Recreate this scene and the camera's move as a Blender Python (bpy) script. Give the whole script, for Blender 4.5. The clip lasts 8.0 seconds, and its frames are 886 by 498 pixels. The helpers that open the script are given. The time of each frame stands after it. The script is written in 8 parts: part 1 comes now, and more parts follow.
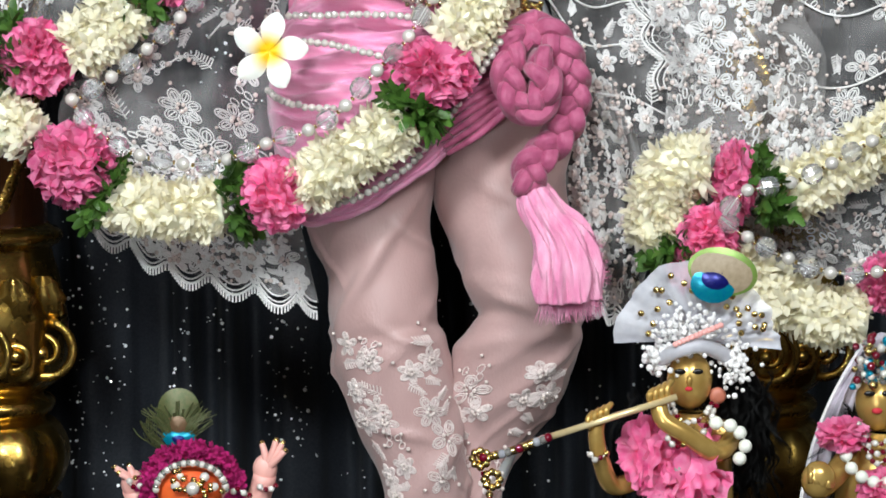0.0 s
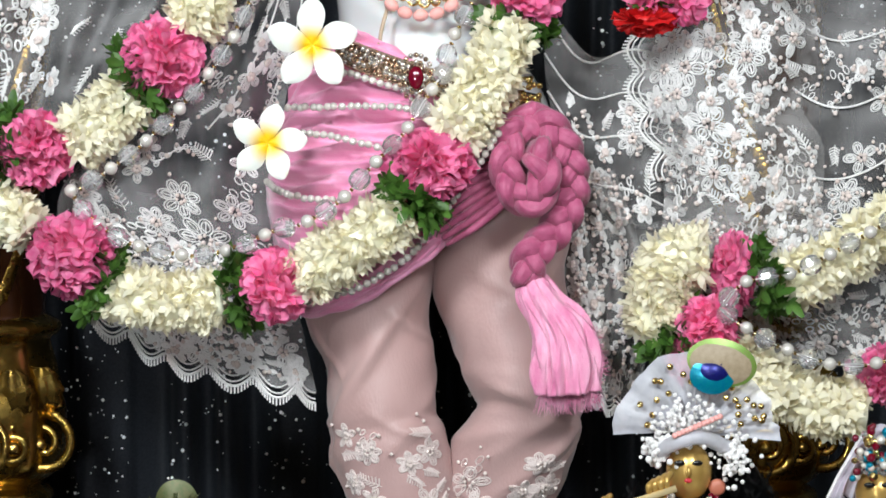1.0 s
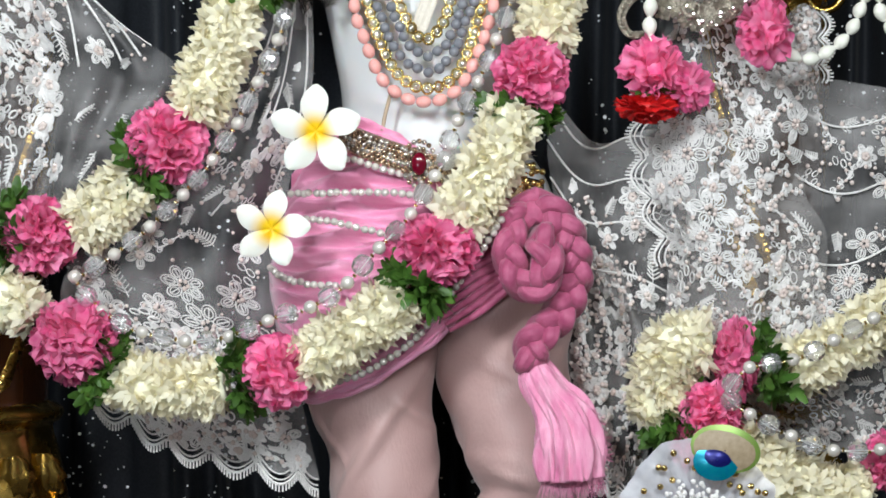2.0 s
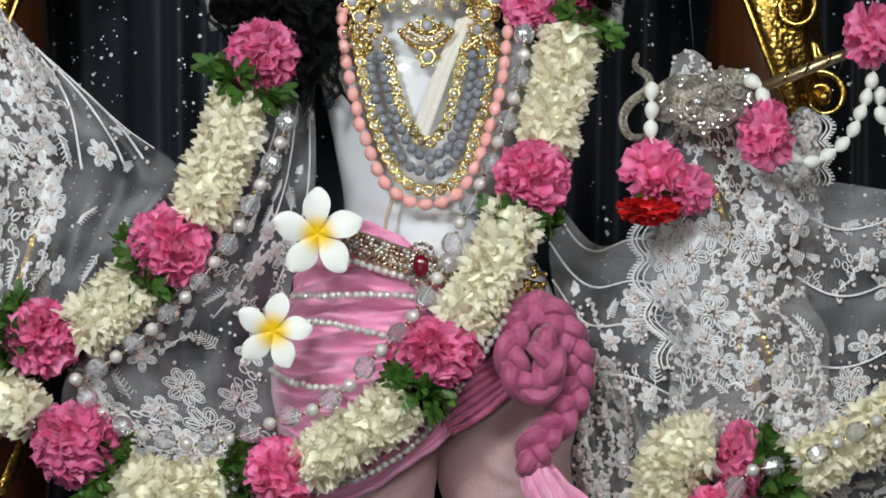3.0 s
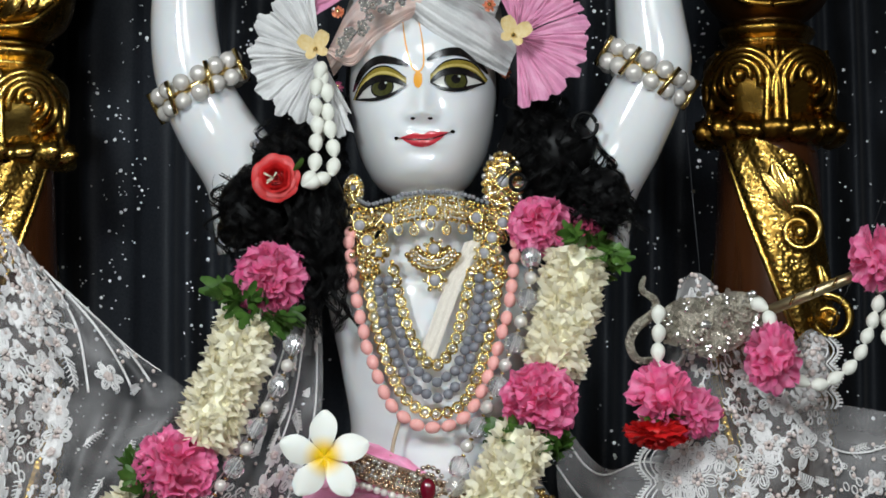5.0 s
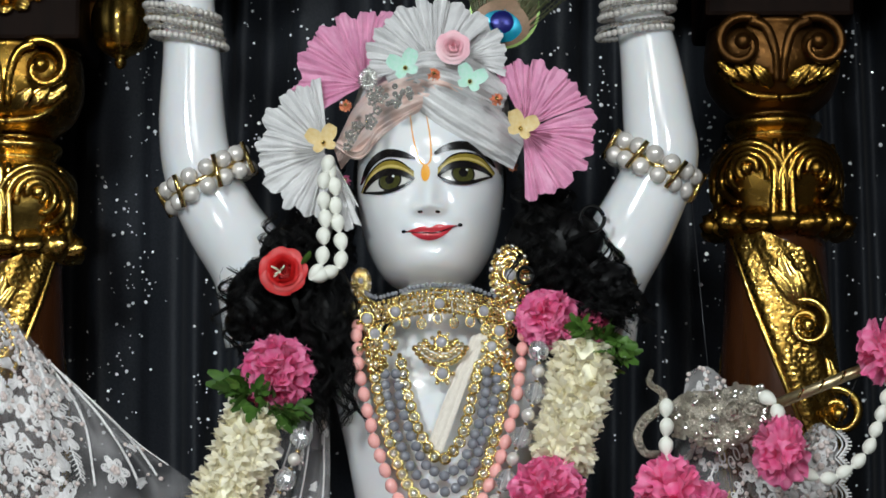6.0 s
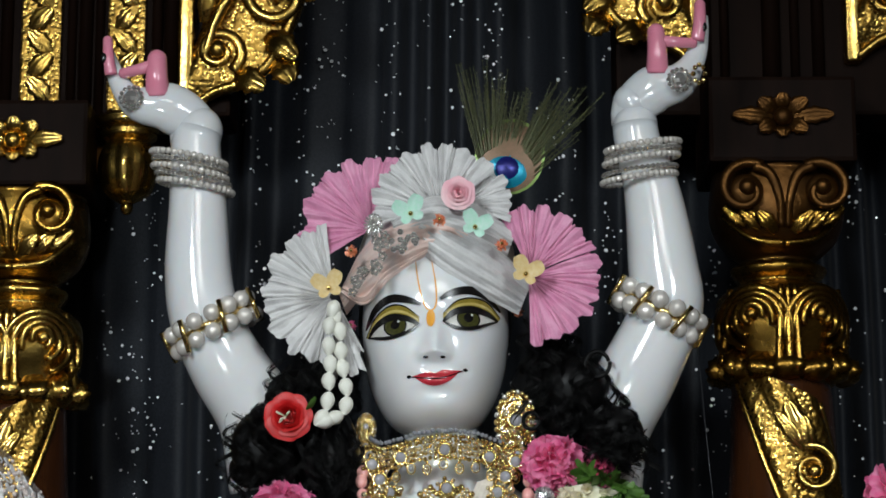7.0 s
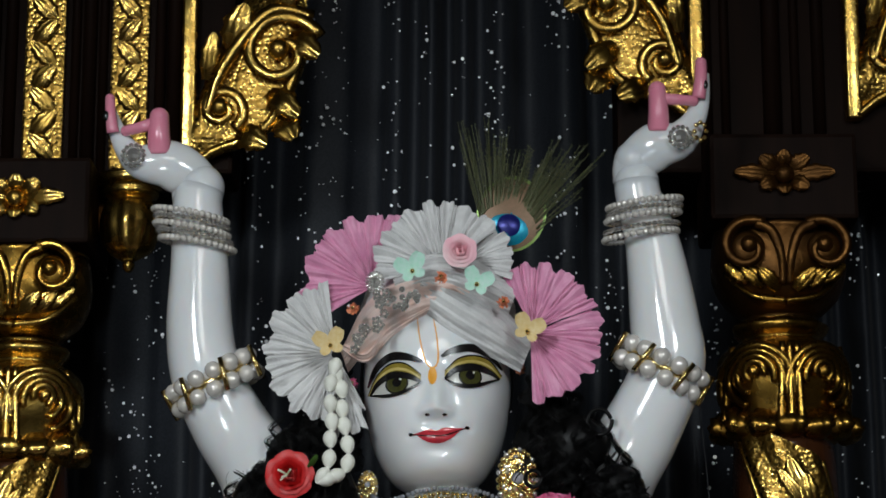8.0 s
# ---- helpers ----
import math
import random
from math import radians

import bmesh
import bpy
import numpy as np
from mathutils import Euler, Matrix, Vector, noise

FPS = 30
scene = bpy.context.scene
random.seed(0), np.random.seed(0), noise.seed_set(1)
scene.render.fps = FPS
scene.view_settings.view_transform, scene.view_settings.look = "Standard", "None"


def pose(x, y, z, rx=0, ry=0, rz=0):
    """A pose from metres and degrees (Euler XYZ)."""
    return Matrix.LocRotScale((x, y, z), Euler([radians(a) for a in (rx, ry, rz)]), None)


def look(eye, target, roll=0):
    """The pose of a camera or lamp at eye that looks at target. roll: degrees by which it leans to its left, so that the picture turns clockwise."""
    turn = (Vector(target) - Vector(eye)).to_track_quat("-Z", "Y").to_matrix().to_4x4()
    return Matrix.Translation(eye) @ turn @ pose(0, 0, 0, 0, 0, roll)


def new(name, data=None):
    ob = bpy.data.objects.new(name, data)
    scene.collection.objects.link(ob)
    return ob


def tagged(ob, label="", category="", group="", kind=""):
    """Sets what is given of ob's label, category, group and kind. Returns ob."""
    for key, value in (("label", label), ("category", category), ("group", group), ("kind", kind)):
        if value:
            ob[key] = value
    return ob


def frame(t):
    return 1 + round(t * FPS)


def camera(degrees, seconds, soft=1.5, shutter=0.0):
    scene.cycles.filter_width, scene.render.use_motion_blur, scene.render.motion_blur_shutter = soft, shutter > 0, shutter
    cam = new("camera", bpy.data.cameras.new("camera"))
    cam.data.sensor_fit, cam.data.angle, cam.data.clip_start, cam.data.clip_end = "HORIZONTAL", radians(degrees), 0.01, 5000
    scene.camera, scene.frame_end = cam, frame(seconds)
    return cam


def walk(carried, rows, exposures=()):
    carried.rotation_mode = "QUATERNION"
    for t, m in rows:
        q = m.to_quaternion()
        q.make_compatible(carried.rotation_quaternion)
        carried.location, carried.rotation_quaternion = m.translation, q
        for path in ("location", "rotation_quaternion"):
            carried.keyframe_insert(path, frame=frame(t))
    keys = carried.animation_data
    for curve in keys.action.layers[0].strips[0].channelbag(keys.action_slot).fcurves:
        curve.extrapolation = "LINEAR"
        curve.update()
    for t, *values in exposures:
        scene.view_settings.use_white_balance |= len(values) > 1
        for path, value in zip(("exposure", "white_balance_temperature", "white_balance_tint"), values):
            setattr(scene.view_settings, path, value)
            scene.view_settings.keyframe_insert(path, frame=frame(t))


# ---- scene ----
# The camera stands before an altar and tilts slowly up.
cam = camera(21.16, 8.0, soft=1.7)
EYE, BACK = 1.5, 2.73
ROWS = [
    (0.0, -0.000, -6.000, 0.009),
    (0.5, 0.037, -4.887, 0.007),
    (1.0, -0.030, -3.801, 0.005),
    (1.2, -0.035, -3.248, 0.005),
    (2.3, 0.064, -1.104, 0.009),
    (2.5, 0.065, -0.575, 0.011),
    (3.0, 0.090, 0.749, 0.019),
    (3.5, 0.133, 1.927, 0.016),
    (4.0, 0.171, 3.351, 0.010),
    (4.5, 0.182, 4.745, -0.000),
    (4.7, 0.207, 5.351, -0.001),
    (5.8, 0.410, 7.870, -0.004),
    (6.0, 0.441, 8.383, -0.013),
    (6.5, 0.501, 9.974, -0.018),
    (7.0, 0.572, 11.892, -0.016),
    (7.2, 0.596, 12.582, -0.007),
    (7.5, 0.620, 13.327, -0.001),
    (8.0, 0.614, 13.279, 0.002)
]
walk(cam, [(t, pose(0, -BACK, EYE, 0, 0, yaw) @ pose(0, 0, 0, 90 + pitch) @ pose(0, 0, 0, 0, 0, -roll)) for t, yaw, pitch, roll in ROWS],
     exposures=[(0.0, 0.15), (1.0, 0.15), (2.5, -0.22), (3.5, -0.52), (4.5, -0.45), (6.5, -0.60), (8.0, -1.05)])

# ---- light: the hall's ceiling lamps before the altar, added fill lamps, a dim hall round them ----
world = bpy.data.worlds.new("hall")
scene.world = world
world.use_nodes = True
world.node_tree.nodes["Background"].inputs[0].default_value = (0.9, 0.95, 1.0, 1)
world.node_tree.nodes["Background"].inputs[1].default_value = 0.03


def spot_lamp(name, eye, target, size, power, colour, cone):
    data = bpy.data.lights.new(name, "SPOT")
    data.shadow_soft_size, data.energy, data.color = size / 2, power, colour
    data.spot_size, data.spot_blend = radians(cone), 1.0
    ob = new(name, data)
    ob.matrix_world = look(eye, target)
    return ob


spot_lamp("ceiling_lamp", (-1.0, -2.7, 2.75), (-0.15, 0.0, 1.26), 0.5, 290, (0.88, 0.965, 1.0), 65)
spot_lamp("ceiling_lamp", (0.95, -2.7, 2.7), (0.05, 0.0, 1.28), 0.5, 165, (0.88, 0.965, 1.0), 63)
# unseen low spot, added to brighten the statue from the front
spot_lamp("front_fill_lamp", (-0.60, -3.1, 1.25), (-0.10, 0.0, 1.65), 0.3, 78, (0.89, 0.965, 1.0), 48)
# unseen area lamp, added for reflections in the metals and soft fill
hall = bpy.data.lights.new("hall_fill_lamp", "AREA")
hall.shape, hall.size, hall.energy, hall.color = "DISK", 1.6, 60, (1.0, 0.97, 0.92)
new("hall_fill_lamp", hall).matrix_world = look((0.3, -4.4, 3.9), (0.0, -3.6, 0.0))


# ---- materials ----
def mat(name, colour, other=None, rough=0.5, metal=0.0, scale=40.0, bump=0.0, bump_scale=None, coat=0.0, sheen=0.0, sss=0.0,
        trans=0.0, ior=1.45, vary=0.0, alpha=1.0, stretch=None, kind="noise", spec=0.5, rough2=None):
    m = bpy.data.materials.new(name)
    m.use_nodes = True
    nt = m.node_tree
    b = nt.nodes["Principled BSDF"]
    b.inputs["Roughness"].default_value, b.inputs["Metallic"].default_value = rough, metal
    b.inputs["Coat Weight"].default_value, b.inputs["Coat Roughness"].default_value = coat, 0.08
    b.inputs["Sheen Weight"].default_value = sheen
    b.inputs["Specular IOR Level"].default_value = spec
    b.inputs["Subsurface Weight"].default_value = sss
    b.inputs["Subsurface Radius"].default_value = (0.012, 0.008, 0.006)
    b.inputs["Subsurface Scale"].default_value = 1.0
    b.inputs["Transmission Weight"].default_value, b.inputs["IOR"].default_value = trans, ior
    b.inputs["Alpha"].default_value = alpha
    co = nt.nodes.new("ShaderNodeTexCoord")
    mp = nt.nodes.new("ShaderNodeMapping")
    mp.inputs["Scale"].default_value = stretch or (1, 1, 1)
    nt.links.new(co.outputs["Object"], mp.inputs[0])
    if kind == "noise":
        tx = nt.nodes.new("ShaderNodeTexNoise")
        tx.inputs["Scale"].default_value, tx.inputs["Detail"].default_value = scale, 5
        fac = tx.outputs[0]
    elif kind == "voronoi":
        tx = nt.nodes.new("ShaderNodeTexVoronoi")
        tx.inputs["Scale"].default_value = scale
        fac = tx.outputs["Distance"]
    else:
        tx = nt.nodes.new("ShaderNodeTexWave")
        tx.inputs["Scale"].default_value, tx.inputs["Distortion"].default_value, tx.inputs["Detail"].default_value = scale, 2.5, 3
        fac = tx.outputs["Fac"]
    nt.links.new(mp.outputs[0], tx.inputs[0])
    ramp = nt.nodes.new("ShaderNodeMapRange")
    ramp.inputs[1].default_value, ramp.inputs[2].default_value = 0.3, 0.7
    nt.links.new(fac, ramp.inputs[0])
    mix = nt.nodes.new("ShaderNodeMix")
    mix.data_type = "RGBA"
    mix.inputs[6].default_value, mix.inputs[7].default_value = (*colour, 1), (*(other or [c * 0.8 for c in colour]), 1)
    nt.links.new(ramp.outputs[0], mix.inputs[0])
    out = mix.outputs[2]
    if vary:
        geo = nt.nodes.new("ShaderNodeNewGeometry")
        info = nt.nodes.new("ShaderNodeObjectInfo")
        add = nt.nodes.new("ShaderNodeMath")
        add.operation = "ADD"
        nt.links.new(geo.outputs["Random Per Island"], add.inputs[0])
        nt.links.new(info.outputs["Random"], add.inputs[1])
        rng = nt.nodes.new("ShaderNodeMapRange")
        rng.inputs[2].default_value = 2.0
        rng.inputs[3].default_value, rng.inputs[4].default_value = 1 - vary, 1 + vary
        nt.links.new(add.outputs[0], rng.inputs[0])
        hsv = nt.nodes.new("ShaderNodeHueSaturation")
        nt.links.new(out, hsv.inputs["Color"])
        nt.links.new(rng.outputs[0], hsv.inputs["Value"])
        out = hsv.outputs[0]
    nt.links.new(out, b.inputs["Base Color"])
    if rough2 is not None:
        rr = nt.nodes.new("ShaderNodeMapRange")
        rr.inputs[3].default_value, rr.inputs[4].default_value = rough, rough2
        nt.links.new(ramp.outputs[0], rr.inputs[0])
        nt.links.new(rr.outputs[0], b.inputs["Roughness"])
    if bump:
        t2 = tx
        f2 = fac
        if bump_scale:
            t2 = nt.nodes.new("ShaderNodeTexNoise")
            t2.inputs["Scale"].default_value, t2.inputs["Detail"].default_value = bump_scale, 4
            nt.links.new(mp.outputs[0], t2.inputs[0])
            f2 = t2.outputs[0]
        bp = nt.nodes.new("ShaderNodeBump")
        bp.inputs["Strength"].default_value, bp.inputs["Distance"].default_value = bump, 0.004
        nt.links.new(f2, bp.inputs["Height"])
        nt.links.new(bp.outputs[0], b.inputs["Normal"])
    return m


MARBLE = mat("marble", (0.82, 0.82, 0.82), (0.74, 0.75, 0.77), rough=0.12, scale=9, sss=0.2, coat=0.8)
CURTAIN = mat("curtain_cloth", (0.011, 0.0132, 0.018), (0.020, 0.0232, 0.030), rough=0.6, scale=300, bump=0.15, sheen=0.04, spec=0.3)
# non-metal, near-white flecks: the glitter's sparkle is put into the colour
FLECK = mat("silver_fleck", (0.92, 0.94, 0.97), rough=0.25, coat=0.8, vary=0.3)
GOLD = mat("gilding", (0.68, 0.45, 0.12), (0.42, 0.25, 0.05), rough=0.17, metal=1.0, scale=40, bump=0.3, bump_scale=45, rough2=0.32)
# darker copy of the gilding that carries shade in its colour
GOLD_SHADE = mat("shaded_gilding", (0.42, 0.24, 0.045), (0.22, 0.115, 0.02), rough=0.18, metal=1.0, scale=40, bump=0.3, bump_scale=45, rough2=0.34)
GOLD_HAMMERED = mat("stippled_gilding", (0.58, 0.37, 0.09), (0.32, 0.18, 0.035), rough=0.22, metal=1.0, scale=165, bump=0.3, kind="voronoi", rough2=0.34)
# darkest copy of the gilding: deep shade put into its colour
GOLD_DEEP_SHADE = mat("deep_shaded_gilding", (0.12, 0.052, 0.012), (0.06, 0.026, 0.007), rough=0.28, metal=0.9, scale=30, bump=0.3, bump_scale=90, rough2=0.5)
GOLD_JEWEL = mat("jewellery_gold", (0.86, 0.66, 0.28), (0.7, 0.5, 0.18), rough=0.16, metal=1.0, scale=300, bump=0.2, vary=0.15)
WOOD = mat("polished_wood", (0.060, 0.019, 0.006), (0.032, 0.010, 0.0035), rough=0.22, scale=14, stretch=(3, 3, 0.35), bump=0.1, coat=0.5)
WOOD_DARK = mat("dark_wood", (0.0110, 0.0046, 0.0026), (0.0055, 0.0023, 0.0013), rough=0.55, scale=18, stretch=(3, 3, 0.4), bump=0.2, spec=0.06)
TROUSER = mat("blush_silk", (0.46, 0.288, 0.272), (0.53, 0.345, 0.33), rough=0.38, scale=14, stretch=(1.2, 1.2, 0.6), bump=0.2, bump_scale=260, sheen=0.2)
PINK_SILK = mat("pink_silk", (0.80, 0.26, 0.46), (0.88, 0.40, 0.58), rough=0.5, scale=60, stretch=(0.6, 0.6, 3.0), bump=0.35, bump_scale=500, sheen=0.4)
PINK_CORD = mat("deep_pink_silk", (0.35, 0.050, 0.135), (0.50, 0.115, 0.22), rough=0.42, scale=90, bump=0.35, bump_scale=600, sheen=0.25)
PINK_TASSEL = mat("pink_tassel_silk", (0.72, 0.18, 0.36), (0.88, 0.42, 0.58), rough=0.42, scale=45, bump=0.5, bump_scale=300, sheen=0.3, stretch=(1.6, 1.6, 0.5))
SATIN_PINK = mat("pink_satin", (0.74, 0.33, 0.49), (0.62, 0.23, 0.39), rough=0.33, scale=50, bump=0.35, bump_scale=260, sheen=0.2)
SATIN_GREY = mat("silver_grey_satin", (0.56, 0.55, 0.55), (0.68, 0.67, 0.66), rough=0.36, scale=50, bump=0.35, bump_scale=260, sheen=0.2)
SATIN_PEACH = mat("peach_satin", (0.80, 0.56, 0.48), (0.72, 0.60, 0.56), rough=0.5, scale=60, bump=0.2, bump_scale=260)
TUBEROSE = mat("tuberose_petal", (0.95, 0.91, 0.76), (0.92, 0.86, 0.66), rough=0.36, scale=60, vary=0.06)
TUBEROSE_HEART = mat("tuberose_tube", (0.88, 0.85, 0.66), (0.86, 0.83, 0.62), rough=0.5, scale=60, vary=0.1)
ROSE = mat("pink_petal", (0.85, 0.10, 0.31), (0.95, 0.33, 0.54), rough=0.45, scale=90, vary=0.16, sheen=0.1)
RED = mat("red_petal", (0.62, 0.015, 0.015), (0.50, 0.010, 0.012), rough=0.42, scale=120, vary=0.15)
LEAF = mat("green_leaf", (0.085, 0.18, 0.03), (0.035, 0.095, 0.015), rough=0.42, scale=80, vary=0.4)
PEARL = mat("pearl", (0.72, 0.68, 0.63), (0.66, 0.62, 0.57), rough=0.2, scale=40, coat=1.0, vary=0.06, metal=0.28)
PEARL_PINK = mat("rosy_pearl", (0.70, 0.58, 0.54), (0.76, 0.66, 0.62), rough=0.16, scale=40, coat=0.5, vary=0.08)
BEAD_WHITE = mat("white_bud", (0.83, 0.82, 0.75), (0.76, 0.76, 0.66), rough=0.42, scale=50, vary=0.06)
BEAD_PINK = mat("coral_bead", (0.86, 0.33, 0.30), (0.88, 0.50, 0.46), rough=0.16, scale=55, coat=0.5, vary=0.06)
BEAD_GREY = mat("grey_bead", (0.17, 0.175, 0.20), (0.22, 0.225, 0.25), rough=0.2, scale=60, coat=0.4, vary=0.08)
CRYSTAL = mat("crystal", (1.0, 1.0, 1.0), (0.94, 0.94, 0.96), rough=0.02, trans=0.84, ior=1.5, coat=1.0)
DIAMOND = mat("rhinestone", (0.92, 0.90, 0.87), (0.70, 0.68, 0.64), rough=0.14, metal=0.85, scale=4, vary=0.35)
DIAMOND_WARM = mat("champagne_stone", (0.92, 0.80, 0.54), (0.80, 0.66, 0.38), rough=0.16, metal=0.8, scale=4, vary=0.3)
STONE_GREY = mat("grey_stone", (0.33, 0.33, 0.36), (0.25, 0.25, 0.28), rough=0.12, coat=0.6)
RUBY = mat("ruby", (0.16, 0.002, 0.014), (0.10, 0.0, 0.01), rough=0.06, coat=1.0)
HAIR = mat("black_hair", (0.0022, 0.0021, 0.0022), (0.004, 0.0038, 0.004), rough=0.42, spec=0.2, scale=200)
THREAD = mat("white_thread", (0.88, 0.86, 0.85), (0.76, 0.73, 0.72), rough=0.4, scale=300, sheen=0.3)
THREAD_BLUSH = mat("blush_thread", (0.82, 0.71, 0.68), (0.74, 0.62, 0.59), rough=0.45, scale=300, sheen=0.3)
PETAL_WHITE = mat("frangipani_white", (0.84, 0.83, 0.78), (0.80, 0.79, 0.72), rough=0.4, scale=30, sss=0.15)
BLACK_PAINT = mat("black_paint", (0.008, 0.007, 0.007), rough=0.25)
LID_PAINT = mat("olive_gold_paint", (0.20, 0.145, 0.018), (0.33, 0.25, 0.04), rough=0.25, scale=60, coat=0.3)
EYE_PAINT = mat("eye_white_paint", (0.70, 0.69, 0.64), rough=0.12, coat=0.6)
IRIS_PAINT = mat("olive_iris_paint", (0.07, 0.07, 0.02), (0.04, 0.04, 0.012), rough=0.12, coat=0.6, scale=300)
LIP_PAINT = mat("lip_paint", (0.60, 0.05, 0.06), (0.50, 0.03, 0.05), rough=0.18, coat=0.5)
LID_PALE = mat("pale_gold_paint", (0.62, 0.50, 0.18), (0.50, 0.38, 0.10), rough=0.3, scale=80)
ORANGE_PAINT = mat("orange_paint", (0.85, 0.33, 0.02), (0.86, 0.42, 0.06), rough=0.4)
PALM_PAINT = mat("pink_palm_paint", (0.82, 0.25, 0.36), (0.80, 0.30, 0.40), rough=0.14, coat=0.5)
PLASTER = mat("hall_plaster", (0.28, 0.26, 0.24), (0.22, 0.20, 0.19), rough=0.8, scale=4)
FLOOR = mat("hall_granite", (0.20, 0.18, 0.17), (0.12, 0.11, 0.10), rough=0.25, scale=60)
BRASS = mat("polished_brass_doll", (0.62, 0.41, 0.13), (0.50, 0.30, 0.08), rough=0.24, metal=0.55, scale=60)
MAGENTA = mat("magenta_wool", (0.50, 0.01, 0.16), (0.36, 0.005, 0.11), rough=0.9, scale=300, bump=0.8, bump_scale=700)
ORANGE_CLOTH = mat("orange_cloth", (0.80, 0.13, 0.02), (0.7, 0.09, 0.02), rough=0.6, scale=80, bump=0.3)
DOLL_PINK = mat("pink_doll_skin", (0.78, 0.42, 0.36), (0.74, 0.36, 0.32), rough=0.35)
FAN_SHEER = mat("stiff_white_organza", (0.76, 0.75, 0.80), (0.66, 0.65, 0.72), rough=0.3, scale=120, alpha=0.62, sheen=0.3)
FEATHER_GREEN = mat("feather_green", (0.050, 0.070, 0.020), (0.09, 0.085, 0.032), rough=0.4, scale=300, vary=0.4, metal=0.2)
FEATHER_BROWN = mat("feather_bronze", (0.17, 0.09, 0.05), (0.12, 0.075, 0.035), rough=0.4, scale=300, metal=0.3)
FEATHER_BLUE = mat("feather_turquoise", (0.0, 0.19, 0.34), (0.0, 0.25, 0.32), rough=0.3, scale=300, metal=0.4)
FEATHER_NAVY = mat("feather_navy", (0.008, 0.010, 0.11), (0.012, 0.015, 0.18), rough=0.3, scale=300, metal=0.4)
FEATHER_LIME = mat("feather_lime", (0.16, 0.30, 0.05), (0.20, 0.26, 0.07), rough=0.35, scale=300, metal=0.3)
MINT = mat("mint_film", (0.45, 0.78, 0.62), (0.6, 0.8, 0.72), rough=0.25, scale=200)
STRAW = mat("straw_film", (0.72, 0.52, 0.22), (0.78, 0.62, 0.34), rough=0.35, scale=200)
ORANGE_STONE = mat("orange_stone", (0.85, 0.22, 0.10), (0.8, 0.3, 0.16), rough=0.2, coat=0.5)
ROSE_PALE = mat("pale_rose_cloth", (0.82, 0.38, 0.46), (0.84, 0.58, 0.60), rough=0.4, vary=0.15)


def sheer(name, colour, cover):
    """Net cloth: part of the light passes between its threads."""
    m = bpy.data.materials.new(name)
    m.use_nodes = True
    nt = m.node_tree
    b = nt.nodes["Principled BSDF"]
    b.inputs["Base Color"].default_value = (*colour, 1)
    b.inputs["Roughness"].default_value = 0.5
    b.inputs["Sheen Weight"].default_value = 0.3
    co = nt.nodes.new("ShaderNodeTexCoord")
    tx = nt.nodes.new("ShaderNodeTexNoise")
    tx.inputs["Scale"].default_value, tx.inputs["Detail"].default_value = 9, 5
    mp = nt.nodes.new("ShaderNodeMapping")
    mp.inputs["Rotation"].default_value = (0, 0.7, 0)
    mp.inputs["Scale"].default_value = (0.5, 1.0, 2.4)
    nt.links.new(co.outputs["Object"], mp.inputs[0])
    nt.links.new(mp.outputs[0], tx.inputs[0])
    rng = nt.nodes.new("ShaderNodeMapRange")
    rng.inputs[1].default_value, rng.inputs[2].default_value = 0.3, 0.7
    rng.inputs[3].default_value, rng.inputs[4].default_value = cover * 0.3, cover * 1.9
    nt.links.new(tx.outputs[0], rng.inputs[0])
    nt.links.new(rng.outputs[0], b.inputs["Alpha"])
    return m


VEIL = sheer("veil_net", (0.74, 0.71, 0.71), 0.18)
VEIL_DENSE = sheer("lace_ground", (0.76, 0.73, 0.72), 0.22)


def heart_glow(m, yellow, near, far):
    """Colours a blossom yellow at its heart, fading outwards."""
    nt = m.node_tree
    co = nt.nodes.new("ShaderNodeTexCoord")
    ln = nt.nodes.new("ShaderNodeVectorMath")
    ln.operation = "LENGTH"
    nt.links.new(co.outputs["Object"], ln.inputs[0])
    r = nt.nodes.new("ShaderNodeMapRange")
    r.interpolation_type = "SMOOTHSTEP"
    r.inputs[1].default_value, r.inputs[2].default_value = near, far
    nt.links.new(ln.outputs["Value"], r.inputs[0])
    mx = nt.nodes.new("ShaderNodeMix")
    mx.data_type = "RGBA"
    mx.inputs[6].default_value = (*yellow, 1)
    b = nt.nodes["Principled BSDF"]
    old = b.inputs["Base Color"].links[0].from_socket
    nt.links.new(r.outputs[0], mx.inputs[0])
    nt.links.new(old, mx.inputs[7])
    nt.links.new(mx.outputs[2], b.inputs["Base Color"])


def thin(m, share):
    """Lets part of the light pass through thin petals."""
    nt = m.node_tree
    b, out = nt.nodes["Principled BSDF"], nt.nodes["Material Output"]
    tr, mx = nt.nodes.new("ShaderNodeBsdfTranslucent"), nt.nodes.new("ShaderNodeMixShader")
    nt.links.new(b.inputs["Base Color"].links[0].from_socket, tr.inputs[0])
    mx.inputs[0].default_value = share
    nt.links.new(b.outputs[0], mx.inputs[1])
    nt.links.new(tr.outputs[0], mx.inputs[2])
    nt.links.new(mx.outputs[0], out.inputs[0])


for petal, share in ((TUBEROSE, 0.38), (ROSE, 0.3), (RED, 0.05), (LEAF, 0.2)):
    thin(petal, share)
heart_glow(PETAL_WHITE, (0.88, 0.55, 0.01), 0.007, 0.027)


# ---- building helpers ----
rng = np.random.default_rng(7)
ORIGIN = {}


def thing(name, at, label, category, group="", kind=""):
    ob = new(name)
    ob.location = at
    ob.empty_display_size = 0.02
    ORIGIN[ob.name] = np.array(at, float)
    return tagged(ob, label, category, group, kind)


